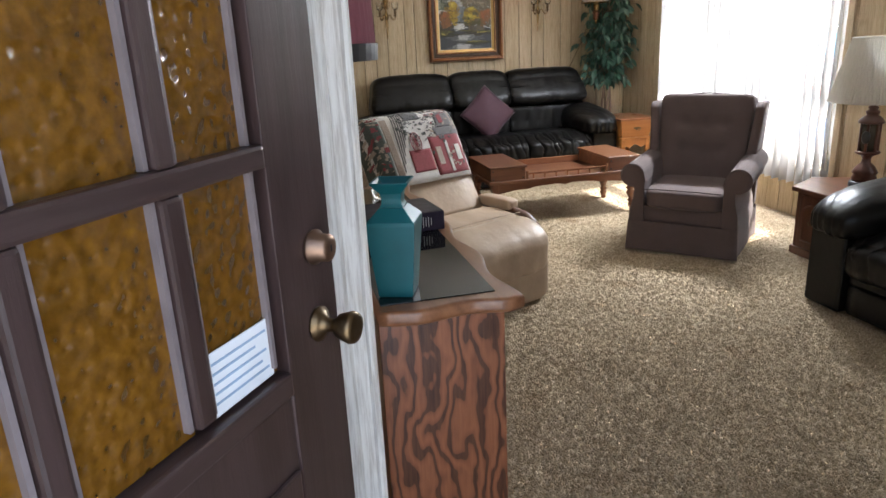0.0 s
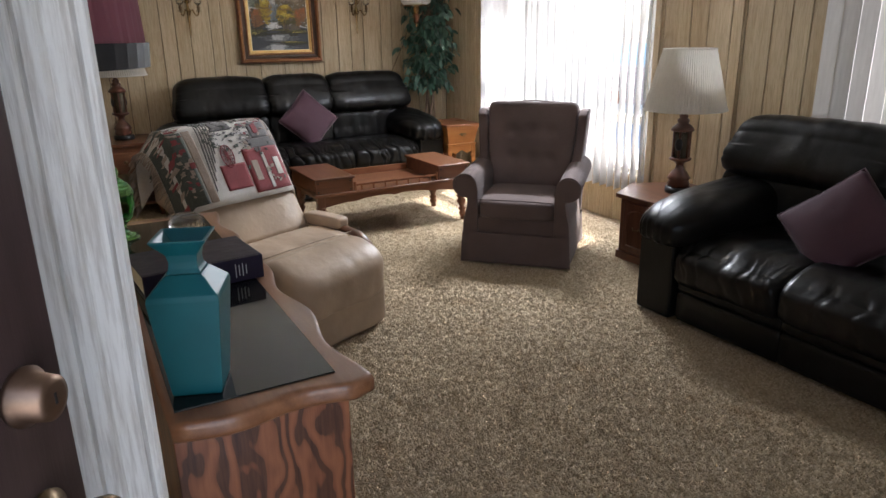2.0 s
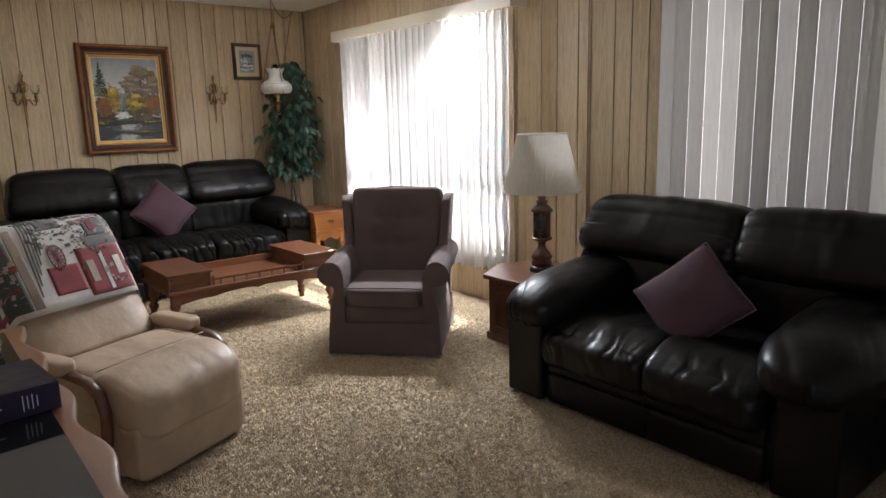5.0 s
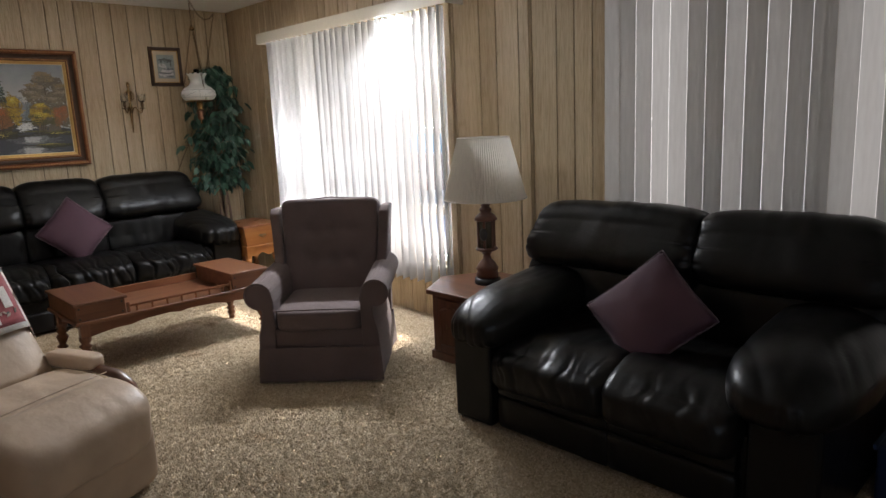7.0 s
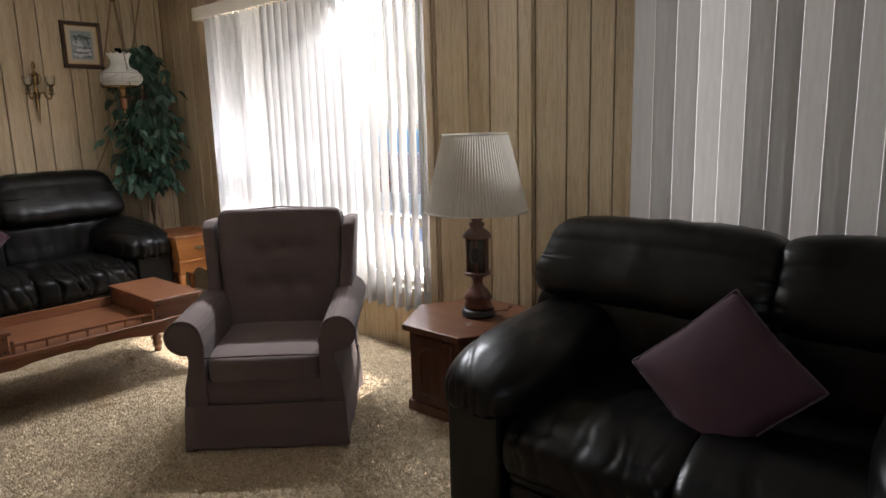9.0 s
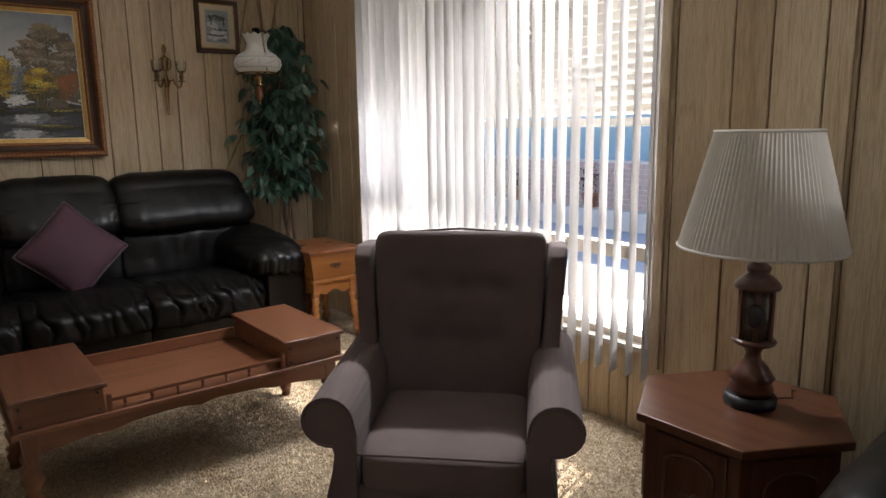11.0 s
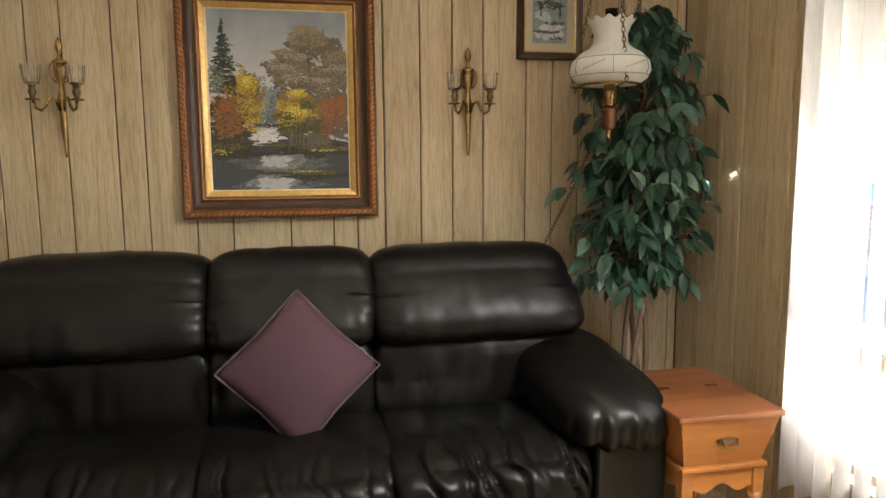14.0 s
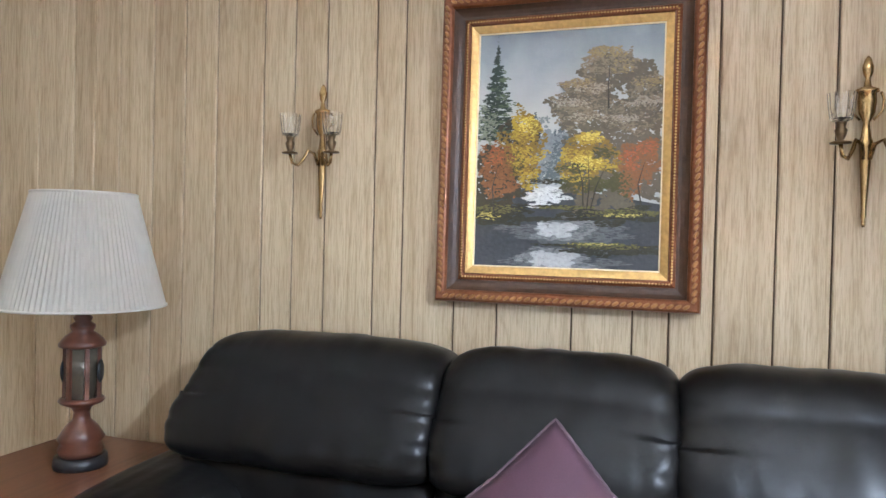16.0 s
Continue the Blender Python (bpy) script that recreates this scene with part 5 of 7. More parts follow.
def front_door(m):
    """The leaf hangs at x = 0 and its free edge lies at x = w; its outer face looks towards -y."""
    w, h, t = 0.914, 2.03, 0.042
    th = tagged(new("door_1"), "brown painted front door with amber glass panes, standing open", "door", "", "structure")
    th.matrix_world = m
    st = 0.105
    for x0, x1 in ((0.0, st), (w - st - 0.022, w)):
        part("stile", box_bm(x0, x1, 0, t, 0.008, h, 0.002), DOOR_PAINT, th)
    zs = (0.955, 1.235, 1.53, 1.83)
    part("bottom_panel", box_bm(st, w - st - 0.022, 0.004, t - 0.004, 0.008, zs[0] - 0.03, 0.001), DOOR_PAINT, th)
    part("moulding", box_bm(st + 0.03, w - st - 0.03, -0.004, 0.004, 0.16, zs[0] - 0.14, 0.004), DOOR_PAINT, th)
    part("rail", box_bm(st, w - st - 0.022, -0.003, t, zs[0] - 0.032, zs[0], 0.004), DOOR_RAIL, th)
    part("rail", box_bm(st, w - st - 0.022, 0, t, zs[3], h, 0.002), DOOR_RAIL, th)
    a, b = st, w - st - 0.022
    cols = [a + 0.176 * k for k in range(4)] + [b]
    for z in zs[1:3]:
        part("muntin", box_bm(a, b, -0.002, t, z - 0.014, z + 0.014, 0.005), DOOR_RAIL, th)
    for x in cols[1:4]:
        for z0, z1 in zip(zs, zs[1:]):
            part("muntin", box_bm(x - 0.014, x + 0.014, -0.001, t, z0 + 0.014, z1 - 0.014, 0.005), DOOR_PAINT, th)
    for x0, x1 in zip(cols, cols[1:]):
        for z0, z1 in zip(zs, zs[1:]):
            part("pane", box_bm(x0 + 0.006, x1 - 0.006, 0.016, 0.022, z0 + 0.004, z1 - 0.004), AMBER, th, "amber hammered glass pane")
            for xb, sgn in ((x0 + 0.019, 1), (x1 - 0.019, -1)):
                part("glazing_bead", box_bm(xb - 0.003, xb + 0.003, 0.007, 0.016, z0 + 0.015, z1 - 0.015), BEAD, th, "pale glazing bead")
    lock = part("deadbolt", moved(lathe([(0, 0.0), (0.030, 0.0), (0.031, 0.006), (0.025, 0.012), (0.023, 0.030), (0.015, 0.033), (0, 0.033)], 28), pose(w - 0.046, 0, 1.100, 90) @ Matrix.Diagonal((0.78, 0.78, 0.85, 1))), OLD_BRONZE, th, "worn brass deadbolt", True)
    part("keyhole", moved(box_bm(-0.0015, 0.0015, -0.006, 0.006, 0.0331, 0.0338), pose(w - 0.046, 0, 1.100, 90) @ Matrix.Diagonal((0.78, 0.78, 0.85, 1))), BLACK, lock)
    part("door_handle", moved(lathe([(0, 0.0), (0.031, 0.0), (0.032, 0.005), (0.020, 0.012), (0.013, 0.020), (0.012, 0.034), (0.022, 0.044), (0.029, 0.066), (0.027, 0.074), (0.018, 0.076), (0, 0.074)], 28), pose(w - 0.052, 0, 0.992, 90) @ Matrix.Diagonal((0.78, 0.78, 0.78, 1))), DARK_BRASS, th, "tarnished brass door knob", True)
    x0, x1 = cols[3] + 0.020, cols[4] - 0.018
    note = part("notice", box_bm(x0, x1, 0.012, 0.0135, zs[0] + 0.006, zs[0] + 0.083), PAPER_WHITE, th, "white paper notice with blue print")
    for k in range(5):
        part("print_line", box_bm(x0 + 0.008, x1 - (0.008, 0.02, 0.01, 0.03, 0.008)[k], 0.0112, 0.0119, zs[0] + 0.020 + 0.012 * k, zs[0] + 0.023 + 0.012 * k), BLUE_PRINT, note)
    return th


PAPER_WHITE = plain("notice_paper", (0.78, 0.82, 0.86), 0.7, vary=0.03)
BLUE_PRINT = plain("blue_print", (0.30, 0.42, 0.58), 0.7)
DOOR_ANGLE = 35.0
_u = Vector((math.sin(radians(DOOR_ANGLE)), math.cos(radians(DOOR_ANGLE)), 0))
_h = Vector((0.427, 1.183, 0)) - 0.914 * _u
front_door(pose(_h.x, _h.y, 0, 0, 0, 90 - DOOR_ANGLE))
for nm, bm in (("door_jamb_left", box_bm(DOOR_X0 - 0.001, DOOR_X0 + 0.02, SOUTH - T - 0.01, SOUTH - 0.002, 0, DOOR_Z1)), ("door_jamb_right", box_bm(DOOR_X1 - 0.02, DOOR_X1 + 0.001, SOUTH - T - 0.01, SOUTH + 0.004, 0, DOOR_Z1)), ("door_head", box_bm(DOOR_X0 + 0.02, DOOR_X1 - 0.02, SOUTH - T - 0.01, SOUTH - 0.002, DOOR_Z1 - 0.02, DOOR_Z1 + 0.001))):
    structure(nm, bm, WHITE_PAINT, "white painted door jamb", "door frame")


# ---- windows, blinds and what lies outside ----
def window(name, y0, y1, z0, z1, rail, mullions, label):
    th = tagged(new(name), label, "window", "", "structure")
    th.location = (EAST + 0.06, (y0 + y1) / 2, z0)
    h, w = z1 - z0, y1 - y0
    f = 0.045
    for a in (box_bm(-0.03, 0.05, -w / 2, w / 2, 0, f), box_bm(-0.03, 0.05, -w / 2, w / 2, h - f, h), box_bm(-0.03, 0.05, -w / 2, -w / 2 + f, f, h - f), box_bm(-0.03, 0.05, w / 2 - f, w / 2, f, h - f)):
        part("window_frame", a, ALUMINIUM, th)
    zr = rail - z0
    part("window_rail", box_bm(-0.025, 0.045, -w / 2 + f, w / 2 - f, zr - 0.03, zr + 0.03, 0.004), ALUMINIUM, th, "tan aluminium middle rail")
    for k in range(int(w / 0.33)):
        y = -w / 2 + 0.16 + k * 0.33
        part("rail_clip", box_bm(-0.034, -0.0255, y - 0.012, y + 0.012, zr - 0.022, zr + 0.022, 0.002), ALUMINIUM, th, "small tan clip")
    for ym in mullions:
        part("window_mullion", box_bm(-0.02, 0.04, ym - th.location.y - 0.02, ym - th.location.y + 0.02, f, h - f, 0.003), ALUMINIUM, th)
    spans = sorted([-w / 2 + f] + [m - th.location.y for m in mullions] + [w / 2 - f])
    for a, b in zip(spans, spans[1:]):
        for c, d in ((f, zr - 0.03), (zr + 0.03, h - f)):
            p = part("pane", box_bm(0.008, 0.013, a, b, c, d), PANE, th, "clear window pane")
            p.visible_shadow = False
    part("window_sill", box_bm(-0.085, -0.0305, -w / 2, w / 2, -0.006, 0.016, 0.004), ALUMINIUM, th, "tan metal sill")
    return th


window("window_1", WIN_Y0, WIN_Y1, WIN_Z0, WIN_Z1, 0.752, (), "tan aluminium picture window with lower lights")
window("window_2", WIN2_Y0, WIN2_Y1, WIN2_Z0, WIN2_Z1, 0.752, (1.8,), "aluminium window hidden behind closed blinds")
structure("window_casing", joined(box_bm(EAST - 0.014, EAST - 0.001, WIN_Y0 - 0.055, WIN_Y0 - 0.002, 0.30, WIN_Z1 + 0.05, 0.003), box_bm(EAST - 0.014, EAST - 0.001, WIN_Y1 + 0.002, WIN_Y1 + 0.05, 0.30, WIN_Z1 + 0.05, 0.003)), PANEL, "blond wood window casing", "trim")
structure("panel_batten", box_bm(EAST - 0.008, EAST - 0.0005, 3.375, 3.418, 0.0, HIGH, 0.003), PANEL, "narrow wood batten over a panel joint", "trim")


def slat_bm(width, z0, z1, bow=0.009):
    bm = bmesh.new()
    n = 6
    rows = []
    for z in (z0, z1):
        rows.append([bm.verts.new((-width / 2 + width * k / n, bow * (1 - (2 * k / n - 1) ** 2), z)) for k in range(n + 1)])
    for i in range(n):
        bm.faces.new((rows[0][i], rows[0][i + 1], rows[1][i + 1], rows[1][i]))
    bmesh.ops.solidify(bm, geom=bm.faces[:], thickness=0.0009)
    return bm


def vertical_blind(label, x, y0, y1, z0, z1, pitch, turn, seed, valance, jitter, bow=0.009):
    th = thing("vertical_blind", label, "blinds", None, "vertical blinds")
    th.location = (x, (y0 + y1) / 2, z1)
    if valance:
        v = part("valance", joined(box_bm(-0.075, -0.067, y0 - 0.11 - th.location.y, y1 + 0.07 - th.location.y, -0.012, 0.072, 0.002), box_bm(-0.075, EAST - x - 0.001, y0 - 0.11 - th.location.y, y0 - 0.102 - th.location.y, -0.012, 0.072, 0.002),
                                   box_bm(-0.075, EAST - x - 0.001, y1 + 0.062 - th.location.y, y1 + 0.07 - th.location.y, -0.012, 0.072, 0.002), box_bm(-0.067, EAST - x - 0.001, y0 - 0.102 - th.location.y, y1 + 0.062 - th.location.y, 0.062, 0.072, 0.001)), IVORY, th, "ivory valance board")
    part("head_rail", box_bm(-0.02, 0.02, y0 - th.location.y, y1 - th.location.y, 0.012, 0.045, 0.003), IVORY, th, "ivory head rail")
    rng = random.Random(seed)
    base = part("slat", slat_bm(0.089, z0 - z1, 0.0, bow), SLAT, th, "off-white vinyl vertical slat")
    n = int((y1 - y0 - 0.02) / pitch)
    for k in range(n + 1):
        ob = base if k == 0 else new("slat", base.data)
        ob.parent = th
        ob["label"] = "off-white vinyl vertical slat"
        ob.matrix_local = pose(0, y0 + 0.02 + k * pitch - th.location.y, 0, 0, 0, turn + rng.uniform(-jitter, jitter) - (12 if turn < 45 and k == 14 else 0))
        part("slat_clip", moved(box_bm(-0.006, 0.006, -0.004, 0.004, -0.002, 0.014), ob.matrix_local), IVORY, th)
    return th


blind_a = vertical_blind("off-white vertical blinds turned half open at the picture window", 3.905, 4.0, 6.10, 0.262, 2.075, 0.0764, 16.5, 3, True, 2)
vertical_blind("off-white vertical blinds closed behind the loveseat", 3.905, 0.62, 2.87, 0.12, 2.30, 0.0893, 88, 8, True, 1.0, 0.0025)
wand = thing("blind_wand", "thin ivory tilt wand hanging beside the blinds", "wand")
part("rod", tube([(3.90, 4.015, 2.07), (3.90, 4.01, 0.52)], 0.004, 8), IVORY, wand)
part("grip", lathe([(0.006, 0.40), (0.009, 0.41), (0.009, 0.52), (0.005, 0.53)], 10), IVORY, wand, "ivory wand grip").location = (3.90, 4.01, 0)

structure("ground", joined(box_bm(EAST + T, 7.5, -30, 40, -0.45, -0.35), box_bm(-60, EAST + T, -60, SOUTH - T, -0.14, -0.02), box_bm(-60, WEST - T - 0.002, SOUTH - T, 60, -0.14, -0.02), box_bm(WEST - T - 0.002, EAST + T, NORTH + T + 0.002, 60, -0.14, -0.02)), CONCRETE, "pale concrete paving outside", "paving")
# blue of the reflected sky is mixed into the base colour
ASPHALT = plain("asphalt", (0.46, 0.51, 0.58), 0.8, vary=0.12, scale=20, relief=0.4)
structure("road", box_bm(7.5, 60, -60, 80, -0.50, -0.40), ASPHALT, "blue-grey asphalt driveway", "road")
BRICK = plain("planter_brick", (0.58, 0.45, 0.42), 0.9, vary=0.3, scale=14)
MORTAR = plain("pale_mortar", (0.66, 0.64, 0.64), 0.9)
BLUE_WALL = plain("blue_painted_wall", (0.40, 0.60, 0.70), 0.7, vary=0.08, scale=3)
planter = thing("garden_wall", "low brick garden wall with a white ledge across the drive", "wall")
part("footing", box_bm(10.8, 11.2, -6, 26, -0.40, 0.70), MORTAR, planter, "pale mortar")
part("ledge", box_bm(10.55, 10.80, -6, 26, -0.40, -0.08, 0.02), WHITE_PAINT, planter, "white concrete ledge")
bricks = []
rng = random.Random(2)
for r in range(9):
    for k in range(52):
        y = 4 + 0.235 * k + (0.117 if r % 2 else 0)
        bricks.append(box_bm(10.785 - rng.uniform(0, 0.012), 10.80, y, y + 0.215, -0.07 + 0.083 * r, 0.0 + 0.083 * r))
tagged(part("brickwork", joined(*bricks), BRICK, planter, "weathered red bricks"), kind="stuff")
structure("backdrop_wall", box_bm(12.4, 12.6, -20, 40, -0.4, 3.4), BLUE_WALL, "pale blue painted wall of the neighbouring house", "wall")
shrub_leaf = plain("dry_shrub_leaf", (0.10, 0.075, 0.07), 0.8, vary=0.4)
TERRACOTTA = plain("terracotta", (0.38, 0.16, 0.09), 0.85, vary=0.15)
for sx, sy, sh_ in ((10.68, 8.1, 0.42), (10.68, 9.9, 0.52), (10.68, 11.6, 0.4), (10.68, 13.6, 0.5)):
    pot = thing("potted_shrub", "dry reddish shrub in a clay pot on the ledge", "plant", pose(sx, sy, -0.08), "shrubs on the ledge")
    part("pot", lathe([(0, 0), (0.09, 0), (0.13, 0.2), (0.14, 0.2), (0.14, 0.24), (0.11, 0.24), (0, 0.22)], 18), TERRACOTTA, pot, "clay pot", True)
    rr = random.Random(int(sy * 10))
    lv = []
    for k in range(150):
        d = Vector((rr.gauss(0, 1), rr.gauss(0, 1), rr.gauss(0, 1))).normalized() * rr.uniform(0.3, 1) * sh_ * 0.5
        lv.append(moved(box_bm(-0.022, 0.022, -0.001, 0.001, -0.012, 0.012), Matrix.Translation(d + Vector((0, 0, 0.25 + sh_ * 0.4))) @ Euler((rr.uniform(0, 6), rr.uniform(0, 6), 0)).to_matrix().to_4x4()))
    tagged(part("foliage", joined(*lv), shrub_leaf, pot), kind="stuff")

AWNING = plain("awning_enamel", (0.56, 0.53, 0.47), 0.5, vary=0.05)


def awning(y0, y1, label):
    th = thing("window_awning", label, "awning", None, "window awnings")
    th.location = (EAST + T, (y0 + y1) / 2, 2.2)
    n = 20
    a, b = Vector((4.21, 0, 2.24)), Vector((4.36, 0, 1.33))
    for k in range(n):
        p = a.lerp(b, (k + 0.5) / n)
        part("louvre", moved(box_bm(-0.04, 0.04, (y0 - y1) / 2, (y1 - y0) / 2, -0.002, 0.002), pose(p.x - th.location.x, 0, p.z - th.location.z, 0, 34, 0)), AWNING, th)
    part("front_bar", box_bm(4.35 - th.location.x, 4.385 - th.location.x, (y0 - y1) / 2, (y1 - y0) / 2, 1.275 - 2.2, 1.315 - 2.2, 0.004), AWNING, th)
    part("top_plate", box_bm(4.126 - th.location.x, 4.25 - th.location.x, (y0 - y1) / 2, (y1 - y0) / 2, 0.05, 0.08), AWNING, th)
    for y in ((y0 - y1) / 2 + 0.02, (y1 - y0) / 2 - 0.02, 0.0):
        part("side_bar", tube([(a.x - th.location.x, y, a.z - 2.2 - 0.05), (b.x - th.location.x, y, b.z - 2.2 - 0.02)], 0.012, 6), AWNING, th)
        part("strut", tube([(4.16 - th.location.x, y, 1.62 - 2.2), (b.x - th.location.x, y, b.z - 2.2)], 0.014, 6), AWNING, th, "slanting strut")
    return th


awning(3.75, 6.35, "white louvred aluminium awning over the picture window")
# added awning, out of view, cuts the light on the second window
awning(0.4, 3.2, "white louvred aluminium awning added unseen to shade the second window")
structure("outer_wall_skin", joined(box_bm(EAST + T + PT + 0.001, EAST + T + PT + 0.02, 3.2, 4.04, -0.35, HIGH + 0.1), box_bm(EAST + T + PT + 0.001, EAST + T + PT + 0.02, 6.12, 7.2, -0.35, HIGH + 0.1)), OUTER_WALL, "stucco outside wall", "wall")

# added lamps imitating daylight off the paving and sky; first three are hidden fills
# lamp added unseen below the sill, stronger than the sunlit paving it imitates
area_lamp("ground_fill_lamp", (4.85, 5.95, -0.20), (3.2, 4.8, 2.0), 2.4, 0.75, GROUND_FILL_WATTS)
# unseen lamp strip inside the room under the valance, added to brighten the carpet
area_lamp("valance_fill_strip", (3.845, 4.62, 2.045), (2.85, 3.75, 0.0), 1.15, 0.03, VALANCE_FILL_WATTS, (0.91, 0.96, 1.0))
# lamp strip added on the awning bar's room side to light the floor
area_lamp("awning_fill_strip", (4.335, 5.55, 1.298), (2.4, 4.9, 0.0), 2.2, 0.04, AWNING_FILL_WATTS, (0.84, 0.93, 1.0))
area_lamp("sky_window_light_2", (EAST + 0.11, 1.80, 1.18), (0, 1.80, 1.0), 2.0, 1.7, WINDOW2_WATTS)
# unseen wall and roof added to keep sun and sky off the second blind
structure("window_2_shade_wall", joined(box_bm(5.3, 5.45, -1.5, 3.45, -0.35, 2.7), box_bm(4.126 + 0.01, 5.45, -1.5, 3.45, 2.70, 2.82), box_bm(4.15, 5.3, 3.30, 3.45, -0.35, 2.7)), OUTER_WALL, "unseen stucco wall and roof added to shade the second window", "wall")
area_lamp("sky_door_light", (0.37, SOUTH - T - 0.05, 1.1), (0.37, 5, 0.6), 0.85, 1.9, DOOR_WATTS)

# ---- ficus ----
BARK = plain("ficus_bark", (0.22, 0.145, 0.10), 0.8, vary=0.3, scale=25, relief=0.6)


def leaf_bm(length, width, droop):
    bm = bmesh.new()
    left, mid, right = [], [], []
    for k in range(5):
        t = k / 4
        w = width * (math.sin(math.pi * min(1, t * 0.92 + 0.06)) ** 0.8) * (1 - 0.3 * t) / 2
        z = -droop * t * t * length
        left.append(bm.verts.new((t * length, w, z + 0.12 * w)))
        mid.append(bm.verts.new((t * length, 0, z - 0.10 * w)))
        right.append(bm.verts.new((t * length, -w, z + 0.12 * w)))
    for k in range(4):
        bm.faces.new((mid[k], mid[k + 1], left[k + 1], left[k]))
        bm.faces.new((right[k], right[k + 1], mid[k + 1], mid[k]))
    return bm


def ficus(m):
    th = thing("ficus_tree", "artificial ficus tree with twisted stems in the corner", "plant", m)
    part("pot", lathe([(0, 0), (0.11, 0), (0.14, 0.22), (0.15, 0.225), (0.15, 0.25), (0.12, 0.25), (0.11, 0.2), (0, 0.2)], 24), TERRACOTTA, th, "round clay pot", True)
    rng = random.Random(11)
    tips = []
    for k in range(4):
        a = k * 1.57
        pts = []
        for i in range(14):
            t = i / 13
            r = 0.035 * (1 - t) + 0.02 + 0.09 * max(0, t - 0.45)
            pts.append(Vector((r * math.cos(a + 5.0 * t) - 0.02, r * math.sin(a + 5.0 * t) * 0.7, 0.2 + 1.55 * t)))
        part("stem", tube(pts, [0.014 * (1 - 0.7 * i / 13) for i in range(14)], 7), BARK, th, "twisted brown stem", True)
        tips += pts[6:]
    twigs, leaves = [], []
    for k in range(215):
        z = rng.uniform(0.86, 1.93)
        lo = min(tips, key=lambda p: abs(p.z - (z - 0.12)) + rng.uniform(0, 0.1))
        spread = 0.315 * math.sin(math.pi * min(1.0, max(0.12, (z - 0.60) / 1.42))) ** 0.6
        a = rng.uniform(0, 2 * math.pi)
        rad = spread * rng.uniform(0.35, 1.0)
        end = Vector((rad * math.cos(a) - 0.06, rad * math.sin(a) * 0.72 - 0.06, z))
        end.y = min(end.y, 0.20)
        end.x = min(end.x, 0.24)
        mid = (lo + end) / 2 + Vector((0, 0, 0.05))
        twigs.append(tube([lo, mid, end], [0.004, 0.003, 0.0015], 5))
        for j in range(9):
            t = rng.uniform(0.35, 1.05)
            p = lo.lerp(mid, t * 2) if t < 0.5 else mid.lerp(end, t * 2 - 1)
            out = Vector((end.x, end.y, 0))
            yaw = math.atan2(out.y, out.x) + rng.uniform(-1.3, 1.3)
            L = rng.uniform(0.060, 0.104)
            rot = Euler((rng.uniform(-0.7, 0.7), rng.uniform(0.15, 1.15), yaw)).to_matrix().to_4x4()
            leaves.append(moved(leaf_bm(L, L * rng.uniform(0.45, 0.6), 0.35), Matrix.Translation(p) @ rot))
    tagged(part("twigwork", joined(*twigs), BARK, th, "thin brown twigs", True), kind="stuff")
    tagged(part("foliage", joined(*leaves), LEAF_VARIED, th, "dark blue-green oval leaves", True), kind="stuff")
    return th


def leaf_material():
    m, nt, b = material("ficus_leaf_varied")
    rnd = nt.nodes.new("ShaderNodeNewGeometry").outputs["Random Per Island"]
    n = noise_tex(nt, coords(nt), 60, 2)
    c = ramp(nt, rnd, [(0.0, (0.016, 0.050, 0.032)), (0.5, (0.034, 0.094, 0.062)), (0.80, (0.064, 0.142, 0.098)), (1.0, (0.16, 0.25, 0.185))])
    nt.links.new(mixed(nt, 0.3, c, ramp(nt, n, [(0.3, (0.02, 0.05, 0.03)), (0.7, (0.05, 0.12, 0.07))])), b.inputs["Base Color"])
    b.inputs["Roughness"].default_value = 0.38
    return m


LEAF_VARIED = leaf_material()
ficus(pose(3.68, 6.70, 0))

# ---- hanging oil lamp with its chains ----
MILK = shade_material("milk_glass", (0.80, 0.79, 0.75), 0.25)
COPPER = plain("old_copper", (0.24, 0.12, 0.075), 0.42, 1.0, 0.25, 40)
GREY_PAINT = plain("grey_decor", (0.20, 0.21, 0.20), 0.5)


def chain_bm(points, link=0.022, wire=0.0018):
    """Links along a line of points, each turned a quarter against the one before."""
    pts = [Vector(p) for p in points]
    bms, k = [], 0
    for a, b in zip(pts, pts[1:]):
        n = max(1, round((b - a).length / (link * 0.78)))
        d = (b - a).normalized()
        s = d.orthogonal().normalized()
        for i in range(n):
            c = a.lerp(b, (i + 0.5) / n)
            side = s if k % 2 else d.cross(s)
            k += 1
            loop = [c + d * (link / 2) * math.cos(t) + side * (link * 0.3) * math.sin(t) for t in (2 * math.pi * j / 8 for j in range(9))]
            bms.append(tube(loop, wire, 5))
    return joined(*bms)


